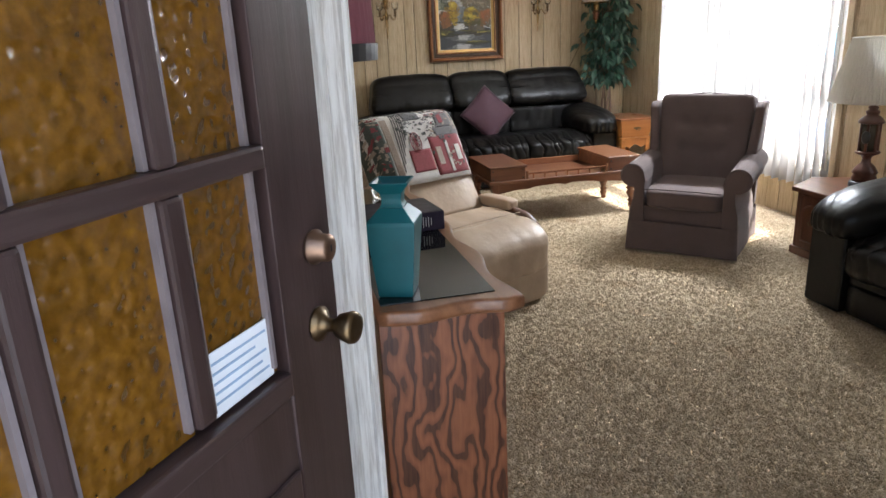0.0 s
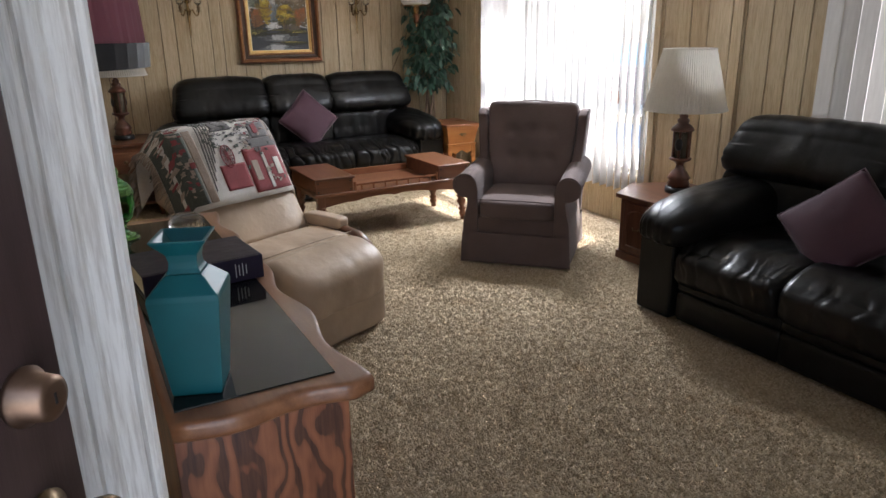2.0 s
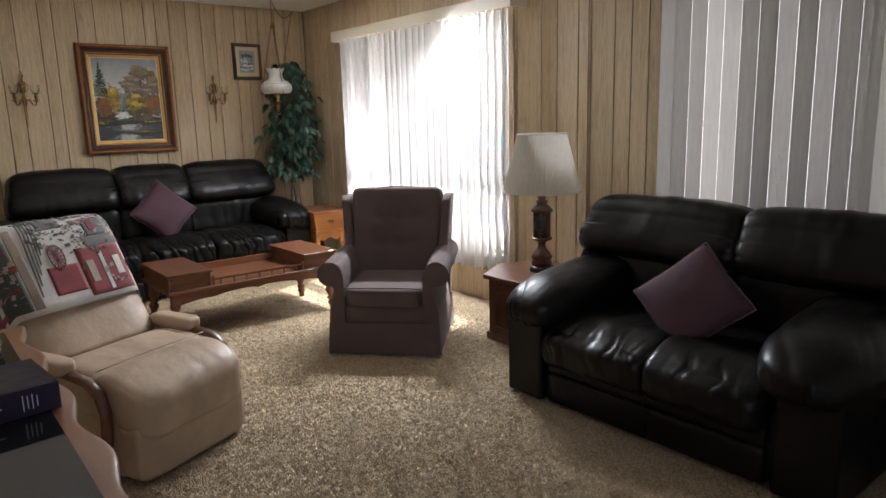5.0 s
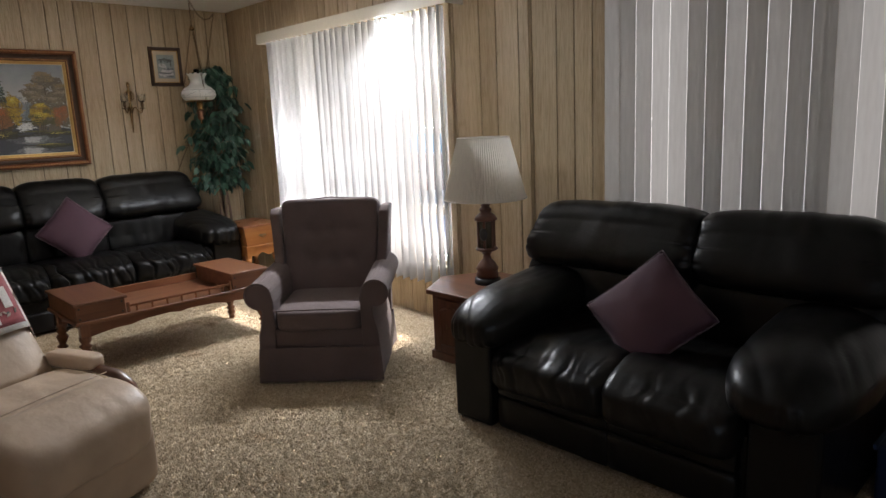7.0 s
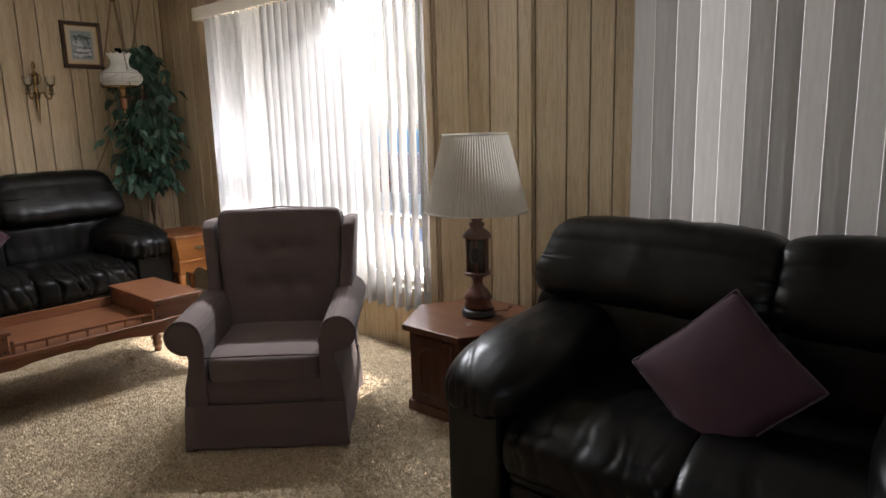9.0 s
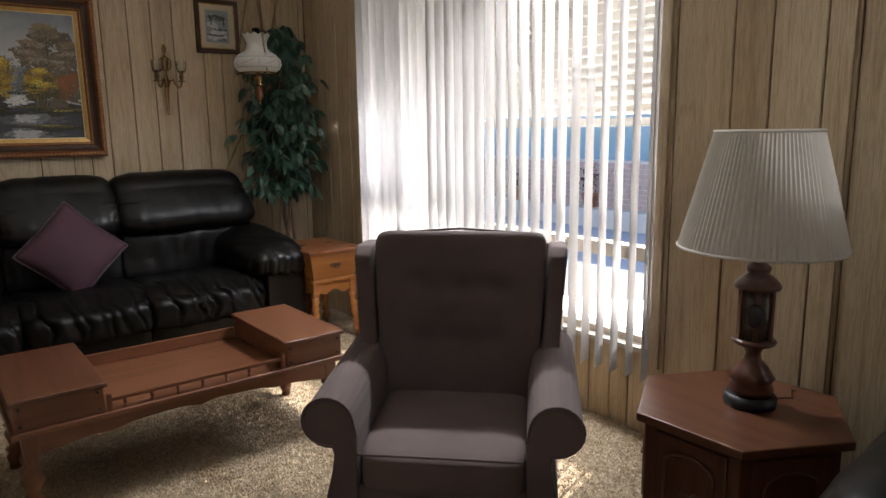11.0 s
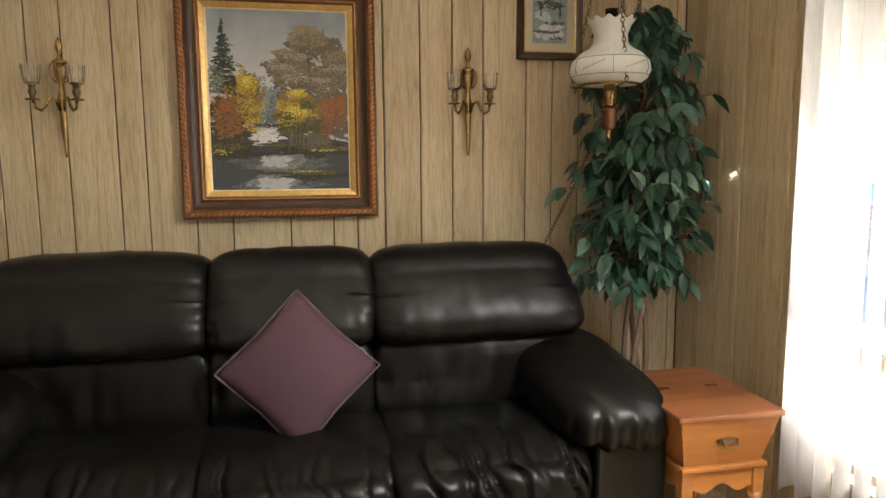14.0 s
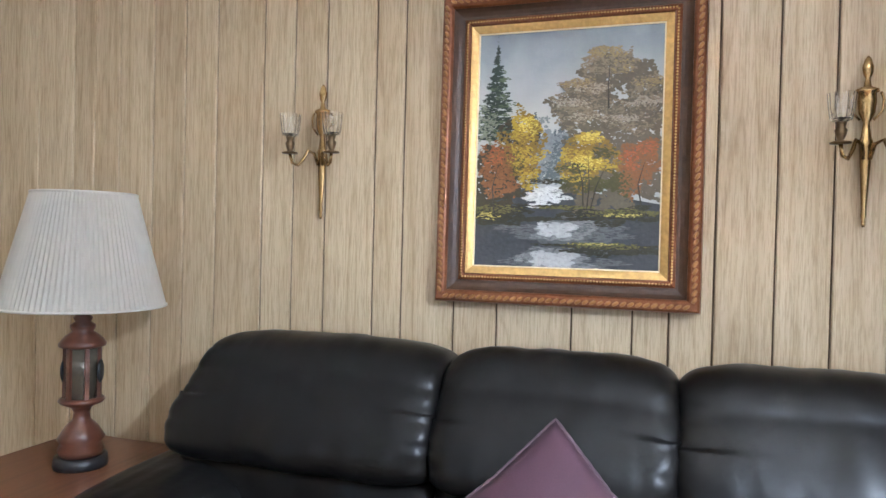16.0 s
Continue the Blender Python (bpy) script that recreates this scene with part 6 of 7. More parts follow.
def oil_lamp(m):
    th = thing("hanging_lamp", "white milk-glass oil lamp hanging from brass chains", "hanging lamp", m)
    part("finial", lathe([(0, 0), (0.008, 0.004), (0.012, 0.014), (0.006, 0.024), (0.014, 0.032), (0.018, 0.040)], 16), BRASS, th, "brass finial", True)
    part("font", lathe([(0.014, 0.036), (0.024, 0.042), (0.029, 0.055), (0.028, 0.098), (0.033, 0.104), (0.033, 0.112), (0.016, 0.118)], 20), COPPER, th, "copper oil font", True)
    part("burner", lathe([(0.018, 0.116), (0.024, 0.125), (0.020, 0.14), (0.026, 0.15), (0.026, 0.185), (0.018, 0.20)], 20), BRASS, th, "brass burner", True)
    for k in range(3):
        a = radians(30 + 120 * k)
        c, s = math.cos(a), math.sin(a)
        part("bracket", tube([(0.026 * c, 0.026 * s, 0.112), (0.055 * c, 0.055 * s, 0.14), (0.062 * c, 0.062 * s, 0.186), (0.145 * c, 0.145 * s, 0.190)], 0.0028, 6), BRASS, th, "", True)
    part("gallery_ring", ring_bm(0.112, 0.193, 0.0045), BRASS, th, "brass ring", True)
    shade = part("shade", lathe([(0.108, 0.196), (0.138, 0.214), (0.152, 0.240), (0.146, 0.272), (0.116, 0.302), (0.080, 0.320), (0.066, 0.338), (0.063, 0.366), (0.074, 0.396), (0.090, 0.418)], 72,
                                  lambda a, z: ((0.004 * math.cos(12 * a), 0.006 * math.cos(12 * a)) if z > 0.41 else (0, 0))), MILK, th, "white milk glass shade with fluted rim", True)
    part("band", ring_bm(0.1445, 0.222, 0.0012), GREY_PAINT, shade)
    part("band", ring_bm(0.139, 0.281, 0.0012), GREY_PAINT, shade)
    part("band", ring_bm(0.0785, 0.3185, 0.0012), BRASS, shade)
    for k in range(6):
        a = radians(60 * k + 10)
        c, s = math.cos(a), math.sin(a)
        part("decor_line", tube([(0.1455 * c, 0.1455 * s, 0.224), (0.1535 * c, 0.1535 * s, 0.241), (0.148 * c, 0.148 * s, 0.271), (0.140 * c, 0.140 * s, 0.280)], 0.0012, 5), GREY_PAINT, shade)
        spray = []
        for j in range(5):
            aj = a + radians(16 + 7 * j)
            z0 = 0.236 + 0.006 * j
            spray.append(tube([(0.154 * math.cos(aj), 0.154 * math.sin(aj), z0), (0.1545 * math.cos(aj + 0.09), 0.1545 * math.sin(aj + 0.09), z0 + 0.007)], 0.0014, 4))
        part("floral_spray", joined(*spray), GREY_PAINT, shade, "small grey flower sprays")
    part("chimney", lathe([(0.022, 0.20), (0.032, 0.25), (0.024, 0.33), (0.024, 0.455), (0.021, 0.455), (0.021, 0.33)], 20), CLEAR, th, "clear glass chimney", True)
    for k in range(3):
        a = radians(30 + 120 * k)
        part("chain", chain_bm([(0.145 * math.cos(a), 0.145 * math.sin(a), 0.192), (0.012 * math.cos(a), 0.012 * math.sin(a), 0.78)]), DARK_BRASS, th, "aged brass chain")
    part("crown", lathe([(0.016, 0.77), (0.022, 0.78), (0.010, 0.80), (0.004, 0.815)], 14), BRASS, th, "", True)
    part("swag_chain", chain_bm([(0, 0, 0.815), (0, 0, HIGH - 1.428 - 0.01)]), DARK_BRASS, th, "aged brass chain")
    hook = [(0, 0, HIGH - 1.428 - 0.004), (0.11, 0.10, HIGH - 1.428 - 0.09), (0.22, 0.20, HIGH - 1.428 - 0.12), (0.33, 0.31, HIGH - 1.428 - 0.09), (0.42, 0.40, HIGH - 1.428 - 0.03)]
    part("swag_chain", chain_bm(hook), DARK_BRASS, th, "aged brass chain")
    part("swag_chain", chain_bm([(0.42, 0.40, HIGH - 1.428 - 0.03), (0.25, 0.42, 0.3), (0.05, 0.43, -0.15), (-0.10, 0.435, -0.42), (-0.20, 0.44, -0.62)]), DARK_BRASS, th, "aged brass chain")
    return th


oil_lamp(pose(3.43, 6.50, 1.428) @ Matrix.Diagonal((0.93, 0.93, 1, 1)))


# ---- wall sconces ----
def sconce(m):
    th = thing("wall_sconce", "brass two-arm candle sconce with cut-glass cups on the panelling", "sconce", m, "brass sconces")
    back = [(0.004, 0.0), (0.007, 0.008), (0.006, 0.02), (0.009, 0.028), (0.008, 0.045), (0.016, 0.16), (0.018, 0.20), (0.022, 0.212), (0.016, 0.225), (0.012, 0.245), (0.010, 0.262), (0.024, 0.285), (0.028, 0.315), (0.026, 0.335), (0.034, 0.338), (0.034, 0.345), (0.012, 0.352), (0.007, 0.372), (0.015, 0.385), (0.017, 0.40), (0.010, 0.42), (0.0, 0.43)]
    bm = lathe([(r * 0.78, z) for r, z in back], 14)
    for v in bm.verts:
        v.co.y = v.co.y * 0.7 - 0.026
    part("stem", bm, BRASS, th, "tapered brass stem with urn and finial", True)
    for sign in (-1, 1):
        part("urn_handle", tube([(sign * 0.030, -0.026, 0.338), (sign * 0.037, -0.026, 0.318), (sign * 0.034, -0.026, 0.29), (sign * 0.015, -0.026, 0.268)], 0.003, 6), BRASS, th, "", True)
        arm = part("arm", tube([(sign * 0.008, -0.035, 0.17), (sign * 0.014, -0.05, 0.205), (sign * 0.030, -0.062, 0.214), (sign * 0.040, -0.072, 0.185), (sign * 0.052, -0.084, 0.165), (sign * 0.066, -0.095, 0.172), (sign * 0.072, -0.10, 0.20)], 0.0052, 8), BRASS, th, "curved brass arm", True)
        x, y = sign * 0.072, -0.10
        part("candle_cup", moved(lathe([(0, 0.198), (0.024, 0.20), (0.025, 0.204), (0.008, 0.208), (0.012, 0.22), (0.015, 0.232), (0.010, 0.24), (0.014, 0.252), (0, 0.252)], 16), pose(x, y, 0)), DARK_BRASS, arm, "dark brass candle cup", True)
        part("glass_cup", moved(lathe([(0.010, 0.253), (0.024, 0.258), (0.028, 0.28), (0.032, 0.322), (0.030, 0.322), (0.026, 0.28), (0.020, 0.262), (0.0, 0.258)], 28, lambda a, z: (0.0012 * math.cos(14 * a), 0.0)), pose(x, y, 0)), CLEAR, arm, "cut-glass candle cup")
    return th


s1 = sconce(pose(1.494, NORTH - 0.001, 1.381))
copy_thing(s1, pose(3.012, NORTH - 0.001, 1.381))


# ---- pictures ----
FRAME_DARK = plain("dark_frame_cove", (0.060, 0.030, 0.016), 0.4, 0.0, 0.3, 60, 0.4)
GILT = plain("gilt_liner", (0.58, 0.37, 0.13), 0.32, 0.6, 0.25, 80, 0.4)
PALE_GILT = plain("pale_gilt_slip", (0.78, 0.66, 0.42), 0.4, 0.3, 0.1, 80)


def frame_bm(w, h, prof):
    """A mitred frame round an opening w by h; prof is (outwards, forwards) pairs."""
    bm = bmesh.new()
    rings = []
    for o, f in prof:
        rings.append([bm.verts.new((sx * (w / 2 + o), -f, sz * (h / 2 + o))) for sx, sz in ((-1, -1), (1, -1), (1, 1), (-1, 1))])
    for a, b in zip(rings, rings[1:] + rings[:1]):
        for i in range(4):
            bm.faces.new((a[i], a[(i + 1) % 4], b[(i + 1) % 4], b[i]))
    return bm


def paint(name, color, rough=0.45):
    return plain("oil_" + name, color, rough, 0.0, 0.22, 90, 0.5)


def sky_paint():
    m, nt, b = material("oil_sky_blend")
    v = coords(nt)
    sep = nt.nodes.new("ShaderNodeSeparateXYZ")
    nt.links.new(v, sep.inputs[0])
    ad = nt.nodes.new("ShaderNodeMath")
    ad.operation = "MULTIPLY_ADD"
    nt.links.new(noise_tex(nt, v, 9, 4), ad.inputs[0])
    ad.inputs[1].default_value = 0.22
    nt.links.new(sep.outputs[2], ad.inputs[2])
    c = ramp(nt, ad.outputs[0], [(0.0, (0.44, 0.45, 0.455)), (0.20, (0.52, 0.525, 0.52)), (0.36, (0.36, 0.39, 0.41)), (0.48, (0.19, 0.23, 0.275))])
    nt.links.new(c, b.inputs["Base Color"])
    b.inputs["Roughness"].default_value = 0.4
    bump(nt, b, noise_tex(nt, v, 90, 3), 0.3, 0.003)
    return m


def dabs(spots, rng, y, wide=0.5):
    """Brush dabs: (x, z, spread x, spread z, count, size), each a small leaf-like flat stroke, with uneven clump outlines."""
    bm = bmesh.new()
    k = 0
    for cx, cz, sx, sz, count, size in spots:
        seed = rng.uniform(0, 50)
        for _ in range(count):
            a, r = rng.uniform(0, 6.283), math.sqrt(rng.random())
            r *= 0.85 + 0.65 * noise.noise(Vector((2.2 * math.cos(a) + seed, 2.2 * math.sin(a), seed)))
            x, z = cx + sx * r * math.cos(a), cz + sz * r * math.sin(a)
            if noise.noise(Vector((x * 34 + seed, 0.0, z * 34))) < -0.38 and r > 0.45:
                continue
            s, t = size * rng.uniform(0.5, 1.3), rng.uniform(-0.6, 0.6) * (1 if wide > 0.3 else 0.1)
            d = Vector((math.cos(t), 0, math.sin(t))) * s
            e = Vector((-math.sin(t), 0, math.cos(t))) * s * wide
            p = Vector((x, y - 0.00001 * (k % 60), z))
            k += 1
            bm.faces.new([bm.verts.new(q) for q in (p - d, p - 0.4 * d - e, p + 0.5 * d - e, p + d, p + 0.4 * d + e, p - 0.5 * d + e)])
    return bm


def shape(outline, y):
    bm = bmesh.new()
    bm.faces.new([bm.verts.new((x, y, z)) for x, z in outline])
    return bm


RUBBED_GILT = plain("rubbed_gilt", (0.34, 0.165, 0.055), 0.36, 0.4, 0.4, 60)
RED_GILT = plain("red_gilt_edge", (0.20, 0.070, 0.024), 0.34, 0.25, 0.35, 70, 0.4)


def landscape(m):
    th = thing("painting", "framed oil painting of an autumn river and trees", "painting", m)
    w, h = 0.53, 0.69          # the picture's opening
    f = part("frame", frame_bm(w + 0.142, h + 0.142, [(0.0, 0.004), (0.0, 0.040), (0.005, 0.048), (0.010, 0.051), (0.026, 0.052), (0.032, 0.047), (0.036, 0.03), (0.036, 0.004)]), RED_GILT, th, "carved reddish gilt frame edge")
    part("cove", frame_bm(w + 0.082, h + 0.082, [(0.0, 0.004), (0.0, 0.024), (0.008, 0.025), (0.018, 0.030), (0.0295, 0.040), (0.0298, 0.004)]), FRAME_DARK, f, "dark brown woven cove")
    part("inner_bead", frame_bm(w + 0.042, h + 0.042, [(0.0, 0.004), (0.0, 0.020), (0.004, 0.028), (0.010, 0.030), (0.016, 0.027), (0.0198, 0.024), (0.0199, 0.004)]), RED_GILT, f, "red gilt inner moulding")
    part("gilt_liner", frame_bm(w, h, [(0.0, 0.004), (0.0, 0.012), (0.003, 0.014), (0.014, 0.019), (0.0208, 0.021), (0.0209, 0.004)]), GILT, f, "bright gilt liner")
    part("pale_slip", frame_bm(w - 0.008, h - 0.008, [(0.0, 0.004), (0.0, 0.0115), (0.0038, 0.0125), (0.0039, 0.004)]), PALE_GILT, f, "pale gilt slip")
    rope, bead = [], []
    for sx in (-1, 1):
        n = 44
        for k in range(n):
            rope.append(moved(cushion(0.011, 0.008, 0.021, 2.5, 1, 0), pose(sx * (w / 2 + 0.071 + 0.018), -0.053, -(h + 0.16) / 2 + (h + 0.16) * (k + 0.5) / n, 0, 32 * sx, 0)))
        for k in range(2 * n):
            bead.append(moved(cushion(0.006, 0.005, 0.006, 2.2, 1, 0), pose(sx * (w / 2 + 0.021 + 0.010), -0.0305, -(h + 0.06) / 2 + (h + 0.06) * (k + 0.5) / (2 * n))))
    for sz in (-1, 1):
        n = 34
        for k in range(n):
            rope.append(moved(cushion(0.021, 0.008, 0.011, 2.5, 1, 0), pose(-(w + 0.16) / 2 + (w + 0.16) * (k + 0.5) / n, -0.053, sz * (h / 2 + 0.071 + 0.018), 0, 32 * sz, 0)))
        for k in range(2 * n):
            bead.append(moved(cushion(0.006, 0.005, 0.006, 2.2, 1, 0), pose(-(w + 0.06) / 2 + (w + 0.06) * (k + 0.5) / (2 * n), -0.0305, sz * (h / 2 + 0.021 + 0.010))))
    tagged(part("carved_beading", joined(*rope), RUBBED_GILT, f, "carved rope beading"), kind="stuff")
    tagged(part("pearl_beading", joined(*bead), GILT, f, "fine gilt pearl beading"), kind="stuff")
    part("canvas", box_bm(-w / 2 - 0.003, w / 2 + 0.003, -0.008, -0.003, -h / 2 - 0.003, h / 2 + 0.003), sky_paint(), th, "grey-blue painted sky")
    rng = random.Random(4)
    depth = [0.0083]
    X = lambda u: (u - 0.5) * w            # u to the right and v up, 0 to 1 over the canvas
    Z = lambda v: (v - 0.5) * h

    def layer(name, col, spots, wide=0.5):
        """Strokes of one colour: (u, v, spread u, spread v, count, stroke length)."""
        depth[0] += 0.0001
        tagged(part(name, dabs([(X(a), Z(b), 1.15 * c * w, 1.15 * d * h, int(1.3 * n), 0.9 * q) for a, b, c, d, n, q in spots], rng, -depth[0], wide), paint(name, col), th), kind="stuff")

    def flat(name, col, pts):
        depth[0] += 0.0001
        part(name, shape([(X(a), Z(b)) for a, b in pts], -depth[0]), paint(name, col), th)

    flat("painted_water", (0.052, 0.056, 0.062), [(0, 0), (1, 0), (1, 0.27), (0.62, 0.32), (0.30, 0.34), (0, 0.27)])
    layer("painted_grey_water", (0.115, 0.12, 0.125), [(0.52, 0.15, 0.30, 0.07, 1500, 0.010), (0.50, 0.03, 0.28, 0.05, 1200, 0.010)], 0.10)
    layer("painted_pale_water", (0.24, 0.245, 0.245), [(0.49, 0.155, 0.17, 0.05, 1300, 0.008), (0.46, 0.035, 0.20, 0.05, 1400, 0.008)], 0.10)
    layer("painted_white_water", (0.66, 0.66, 0.65), [(0.40, 0.305, 0.11, 0.035, 1000, 0.006), (0.36, 0.262, 0.06, 0.010, 200, 0.006)], 0.12)
    layer("painted_bright_water", (0.46, 0.465, 0.47), [(0.47, 0.165, 0.09, 0.03, 900, 0.010), (0.45, 0.03, 0.12, 0.045, 1300, 0.010)], 0.12)
    layer("painted_haze", (0.22, 0.245, 0.265), [(0.42, 0.47, 0.10, 0.10, 500, 0.008), (0.37, 0.55, 0.05, 0.08, 160, 0.006)])
    layer("painted_far_wood", (0.105, 0.125, 0.14), [(0.42, 0.42, 0.11, 0.06, 380, 0.006)] + [(u, t - 0.028 * k, 0.004 + 0.0065 * k, 0.014, 14 + 7 * k, 0.0045) for u, t in ((0.33, 0.64), (0.475, 0.66), (0.44, 0.56), (0.52, 0.60)) for k in range(7)], 0.35)
    layer("painted_pine", (0.020, 0.034, 0.024), [(0.11, 0.915 - 0.036 * k, 0.004 + 0.0125 * k, 0.020, 20 + 16 * k, 0.0065) for k in range(11)] + [(0.11, 0.70, 0.004, 0.22, 90, 0.004)], 0.3)
    layer("painted_pine_light", (0.085, 0.115, 0.060), [(0.11 + 0.02 * (k % 3), 0.87 - 0.036 * k, 0.01 + 0.012 * k, 0.012, 8 + 6 * k, 0.0055) for k in range(9)], 0.3)
    layer("painted_sage", (0.20, 0.22, 0.16), [(0.05, 0.60, 0.08, 0.08, 300, 0.005)])
    layer("painted_left_mass", (0.052, 0.040, 0.020), [(0.13, 0.38, 0.16, 0.14, 900, 0.009), (0.25, 0.48, 0.11, 0.15, 500, 0.008)])
    layer("painted_right_mass", (0.125, 0.102, 0.066), [(0.76, 0.40, 0.27, 0.17, 1900, 0.009), (0.73, 0.80, 0.16, 0.09, 700, 0.008), (0.60, 0.68, 0.17, 0.10, 900, 0.008), (0.90, 0.66, 0.13, 0.14, 800, 0.008)])
    layer("painted_brown_crown", (0.225, 0.180, 0.115), [(0.72, 0.85, 0.14, 0.06, 900, 0.0045), (0.60, 0.73, 0.16, 0.06, 800, 0.0045), (0.53, 0.65, 0.10, 0.05, 420, 0.0045), (0.91, 0.72, 0.11, 0.07, 600, 0.0045), (0.85, 0.60, 0.14, 0.06, 500, 0.0045), (0.70, 0.66, 0.12, 0.05, 400, 0.0045)], 0.4)
    layer("painted_ochre_crown", (0.30, 0.225, 0.095), [(0.70, 0.89, 0.11, 0.025, 330, 0.004), (0.80, 0.83, 0.08, 0.03, 160, 0.004), (0.56, 0.77, 0.09, 0.022, 170, 0.004), (0.92, 0.76, 0.08, 0.022, 170, 0.004)], 0.35)
    layer("painted_grey_leaves", (0.36, 0.31, 0.235), [(0.52, 0.69, 0.10, 0.022, 220, 0.004), (0.64, 0.745, 0.11, 0.018, 170, 0.004), (0.90, 0.685, 0.10, 0.022, 230, 0.004), (0.80, 0.615, 0.12, 0.018, 170, 0.004), (0.60, 0.63, 0.10, 0.015, 110, 0.004)], 0.35)
    layer("painted_gold_tree", (0.25, 0.155, 0.020), [(0.27, 0.51, 0.115, 0.15, 900, 0.0055), (0.60, 0.46, 0.15, 0.11, 800, 0.0055)], 0.45)
    layer("painted_yellow_tree", (0.45, 0.31, 0.028), [(0.27, 0.59, 0.085, 0.06, 420, 0.0048), (0.28, 0.47, 0.09, 0.05, 330, 0.0048), (0.31, 0.37, 0.05, 0.05, 130, 0.0048), (0.62, 0.54, 0.08, 0.028, 260, 0.0048), (0.56, 0.47, 0.10, 0.028, 280, 0.0048), (0.66, 0.43, 0.09, 0.03, 250, 0.0048), (0.56, 0.38, 0.08, 0.02, 130, 0.0045)], 0.4)
    layer("painted_olive_shade", (0.075, 0.072, 0.018), [(0.55, 0.42, 0.09, 0.02, 190, 0.0045), (0.61, 0.355, 0.15, 0.035, 420, 0.005), (0.70, 0.48, 0.06, 0.02, 110, 0.0045), (0.22, 0.44, 0.06, 0.05, 120, 0.0045), (0.78, 0.36, 0.09, 0.06, 420, 0.005)], 0.4)
    layer("painted_orange_tree", (0.235, 0.098, 0.030), [(0.12, 0.43, 0.10, 0.09, 620, 0.005), (0.16, 0.34, 0.10, 0.05, 300, 0.005), (0.90, 0.45, 0.10, 0.10, 720, 0.005), (0.84, 0.37, 0.06, 0.07, 230, 0.005)], 0.4)
    layer("painted_red_touches", (0.38, 0.105, 0.030), [(0.84, 0.45, 0.05, 0.04, 130, 0.0045), (0.92, 0.50, 0.06, 0.03, 90, 0.0045), (0.11, 0.47, 0.06, 0.04, 80, 0.0045)], 0.4)
    layer("painted_highlight", (0.70, 0.56, 0.09), [(0.28, 0.60, 0.05, 0.04, 90, 0.004), (0.63, 0.545, 0.055, 0.016, 70, 0.004), (0.60, 0.44, 0.09, 0.03, 90, 0.004)], 0.4)
    depth[0] += 0.0002
    trunks = [((0.60, 0.26), (0.595, 0.36), (0.56, 0.44)), ((0.62, 0.25), (0.63, 0.34), (0.62, 0.46)), ((0.64, 0.25), (0.665, 0.34), (0.71, 0.42)), ((0.11, 0.24), (0.10, 0.34), (0.13, 0.44)), ((0.90, 0.26), (0.88, 0.35), (0.91, 0.44)), ((0.72, 0.66), (0.715, 0.76), (0.72, 0.86))]
    for line in trunks:
        part("painted_trunk", tube([(X(u), -depth[0], Z(v)) for u, v in line], [0.0022, 0.0016, 0.0008], 5), paint("trunk", (0.035, 0.026, 0.016)), th)
    layer("painted_dark_bank", (0.038, 0.034, 0.018), [(0.13, 0.225, 0.19, 0.045, 900, 0.007), (0.33, 0.205, 0.14, 0.010, 200, 0.007), (0.76, 0.225, 0.27, 0.035, 1100, 0.007), (0.45, 0.26, 0.14, 0.006, 120, 0.006), (0.76, 0.085, 0.27, 0.026, 900, 0.007), (0.44, 0.10, 0.12, 0.004, 90, 0.006), (0.40, 0.365, 0.10, 0.012, 160, 0.005)], 0.2)
    layer("painted_green_bank", (0.135, 0.125, 0.032), [(0.72, 0.10, 0.25, 0.012, 420, 0.0045), (0.80, 0.235, 0.20, 0.016, 380, 0.0045), (0.50, 0.255, 0.16, 0.007, 160, 0.0045), (0.12, 0.245, 0.14, 0.02, 260, 0.0045)], 0.3)
    layer("painted_bank_light", (0.55, 0.45, 0.10), [(0.08, 0.215, 0.07, 0.015, 70, 0.0045), (0.82, 0.225, 0.10, 0.007, 60, 0.0045), (0.66, 0.105, 0.12, 0.005, 50, 0.004)], 0.3)
    return th


landscape(pose((1.895 + 2.635) / 2, NORTH - 0.003, (1.155 + 2.032) / 2, -1.2, 0, 0))


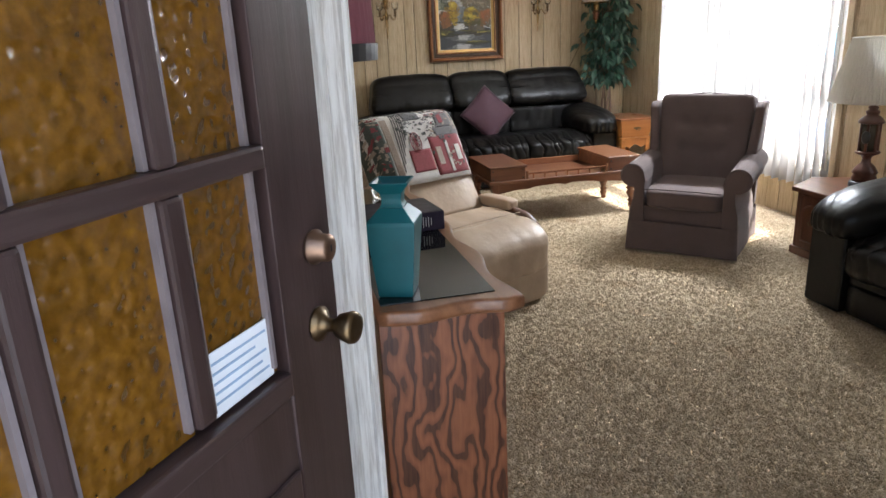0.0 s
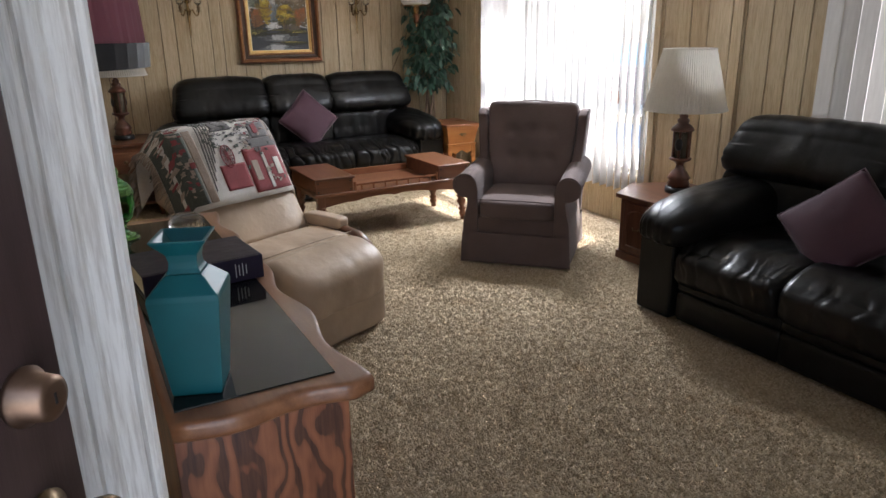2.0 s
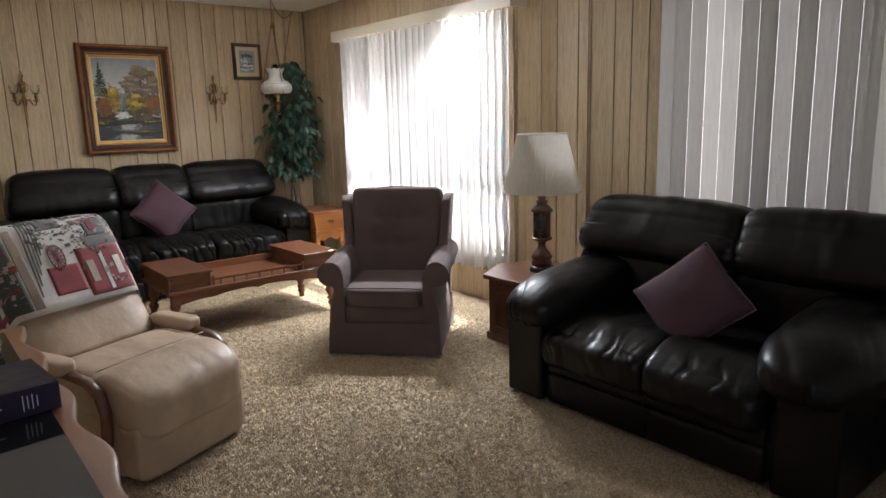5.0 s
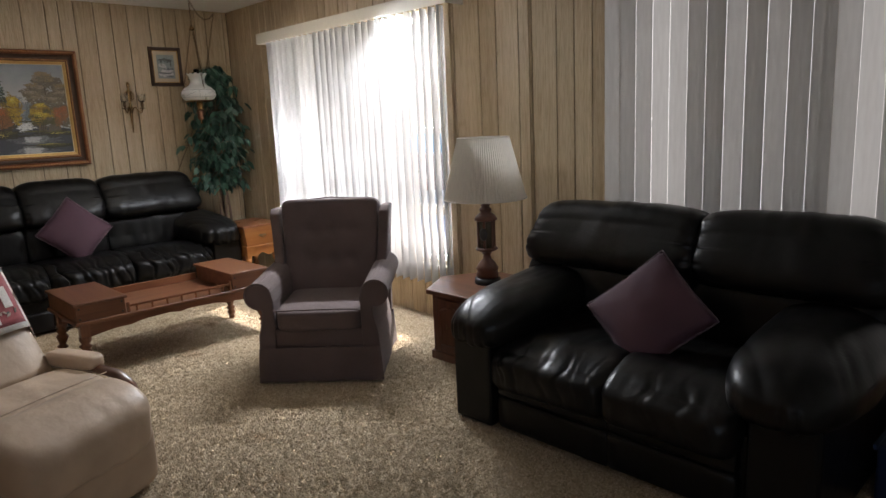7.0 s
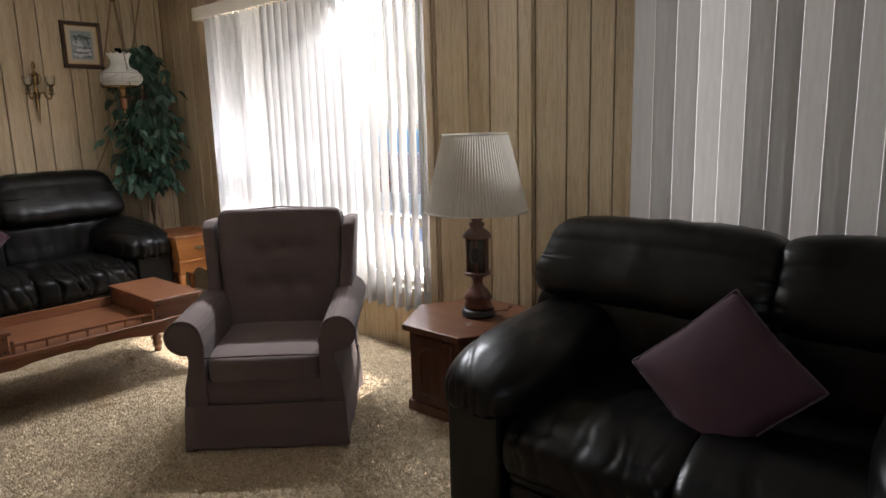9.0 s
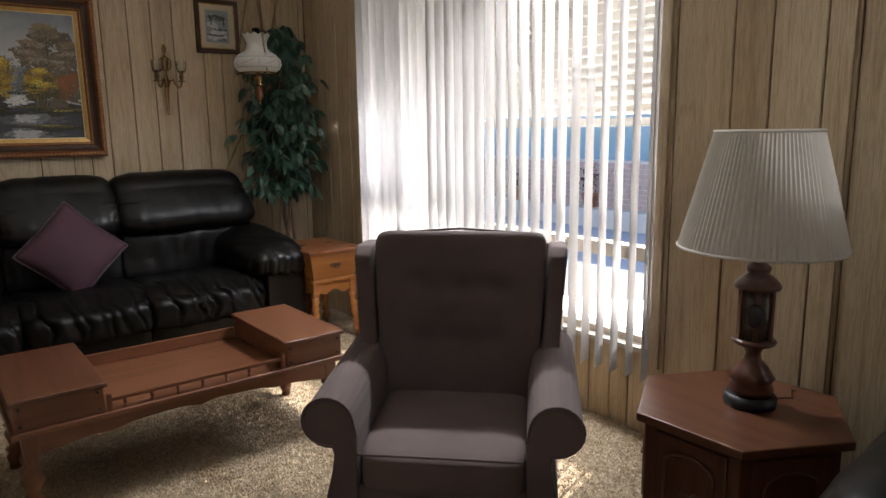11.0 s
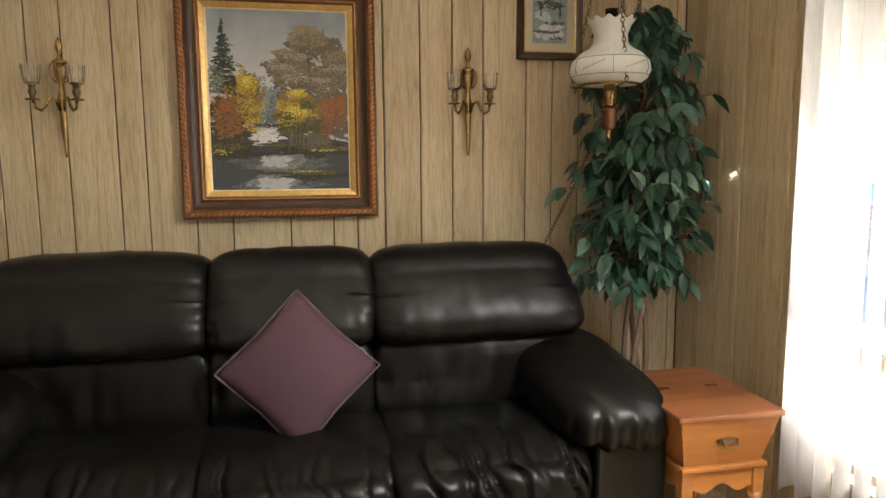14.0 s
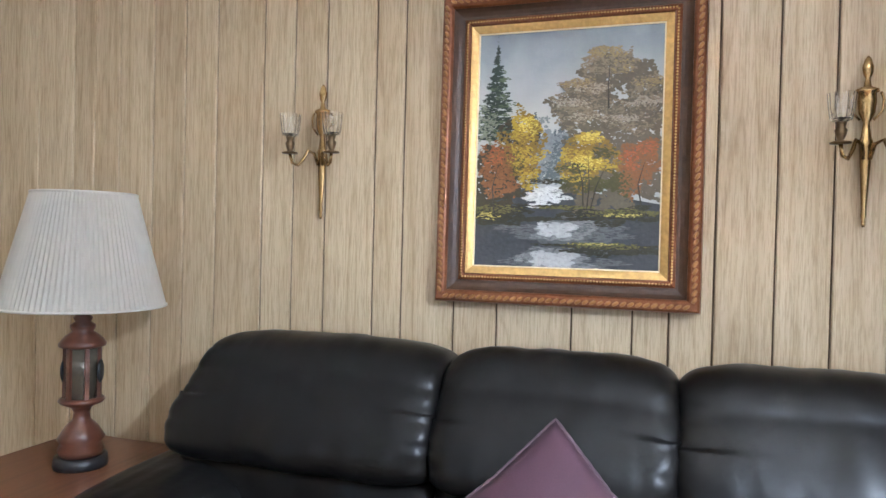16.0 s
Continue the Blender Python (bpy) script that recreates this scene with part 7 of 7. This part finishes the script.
def snow_picture(m):
    th = thing("picture", "small framed print of a snowy stream with cream mat", "picture", m)
    w, h = 0.225, 0.275
    f = part("frame", frame_bm(w, h, [(0.0, 0.003), (0.0, 0.012), (0.012, 0.018), (0.026, 0.020), (0.030, 0.003)]), FRAME_DARK, th, "dark wooden frame")
    part("gilt_liner", frame_bm(w - 0.012, h - 0.012, [(0, 0.003), (0, 0.011), (0.0055, 0.0125), (0.0058, 0.003)]), GILT, f, "gilt beaded liner")
    part("mat", box_bm(-w / 2, w / 2, -0.006, -0.002, -h / 2, h / 2), plain("cream_mat", (0.62, 0.54, 0.40), 0.9, vary=0.04), th, "cream mat board")
    a, b = 0.075, 0.10
    part("print", box_bm(-a, a, -0.0068, -0.006, -b, b), paint("winter_sky", (0.30, 0.36, 0.38)), th, "grey winter print")
    rng = random.Random(9)
    part("painted_snow", dabs([(0.0, -0.05, 0.07, 0.04, 160, 0.009), (-0.03, 0.01, 0.04, 0.02, 60, 0.008)], rng, -0.0071), paint("snow", (0.62, 0.64, 0.66)), th)
    part("painted_stream", dabs([(0.02, -0.02, 0.045, 0.006, 30, 0.008), (-0.01, -0.055, 0.05, 0.006, 30, 0.008), (0.03, -0.08, 0.03, 0.005, 20, 0.008)], rng, -0.0074), paint("stream", (0.10, 0.13, 0.15)), th)
    part("painted_thicket", dabs([(0.0, 0.055, 0.07, 0.02, 90, 0.006), (-0.04, 0.04, 0.006, 0.04, 30, 0.005), (0.045, 0.03, 0.005, 0.04, 30, 0.005)], rng, -0.0077), paint("bare_trees", (0.06, 0.075, 0.07)), th)
    return th


snow_picture(pose((3.222 + 3.505) / 2, NORTH - 0.003, (1.775 + 2.105) / 2))

# ---- odds and ends by the loveseat ----
CARD = plain("brown_cardboard", (0.34, 0.17, 0.08), 0.8, vary=0.15)
NAVY = plain("navy_plastic", (0.02, 0.035, 0.09), 0.4)
crate = thing("storage_crate", "navy blue plastic crate on the carpet", "crate", pose(3.55, 1.23, 0))
part("bin", box_bm(-0.2, 0.2, -0.16, 0.16, 0.0, 0.20, 0.01), NAVY, crate)
part("rim", joined(box_bm(-0.21, 0.21, -0.17, -0.155, 0.185, 0.205, 0.003), box_bm(-0.21, 0.21, 0.155, 0.17, 0.185, 0.205, 0.003)), NAVY, crate)
carton = thing("carton", "brown cardboard carton on the navy crate", "box", pose(3.55, 1.23, 0.206))
part("carton_body", box_bm(-0.18, 0.18, -0.13, 0.13, 0, 0.15, 0.003), CARD, carton)
for s in (-1, 1):
    part("flap", box_bm(-0.18, 0.18, *sorted((0.002 * s, 0.13 * s)), 0.1502, 0.153, 0.001), CARD, carton)
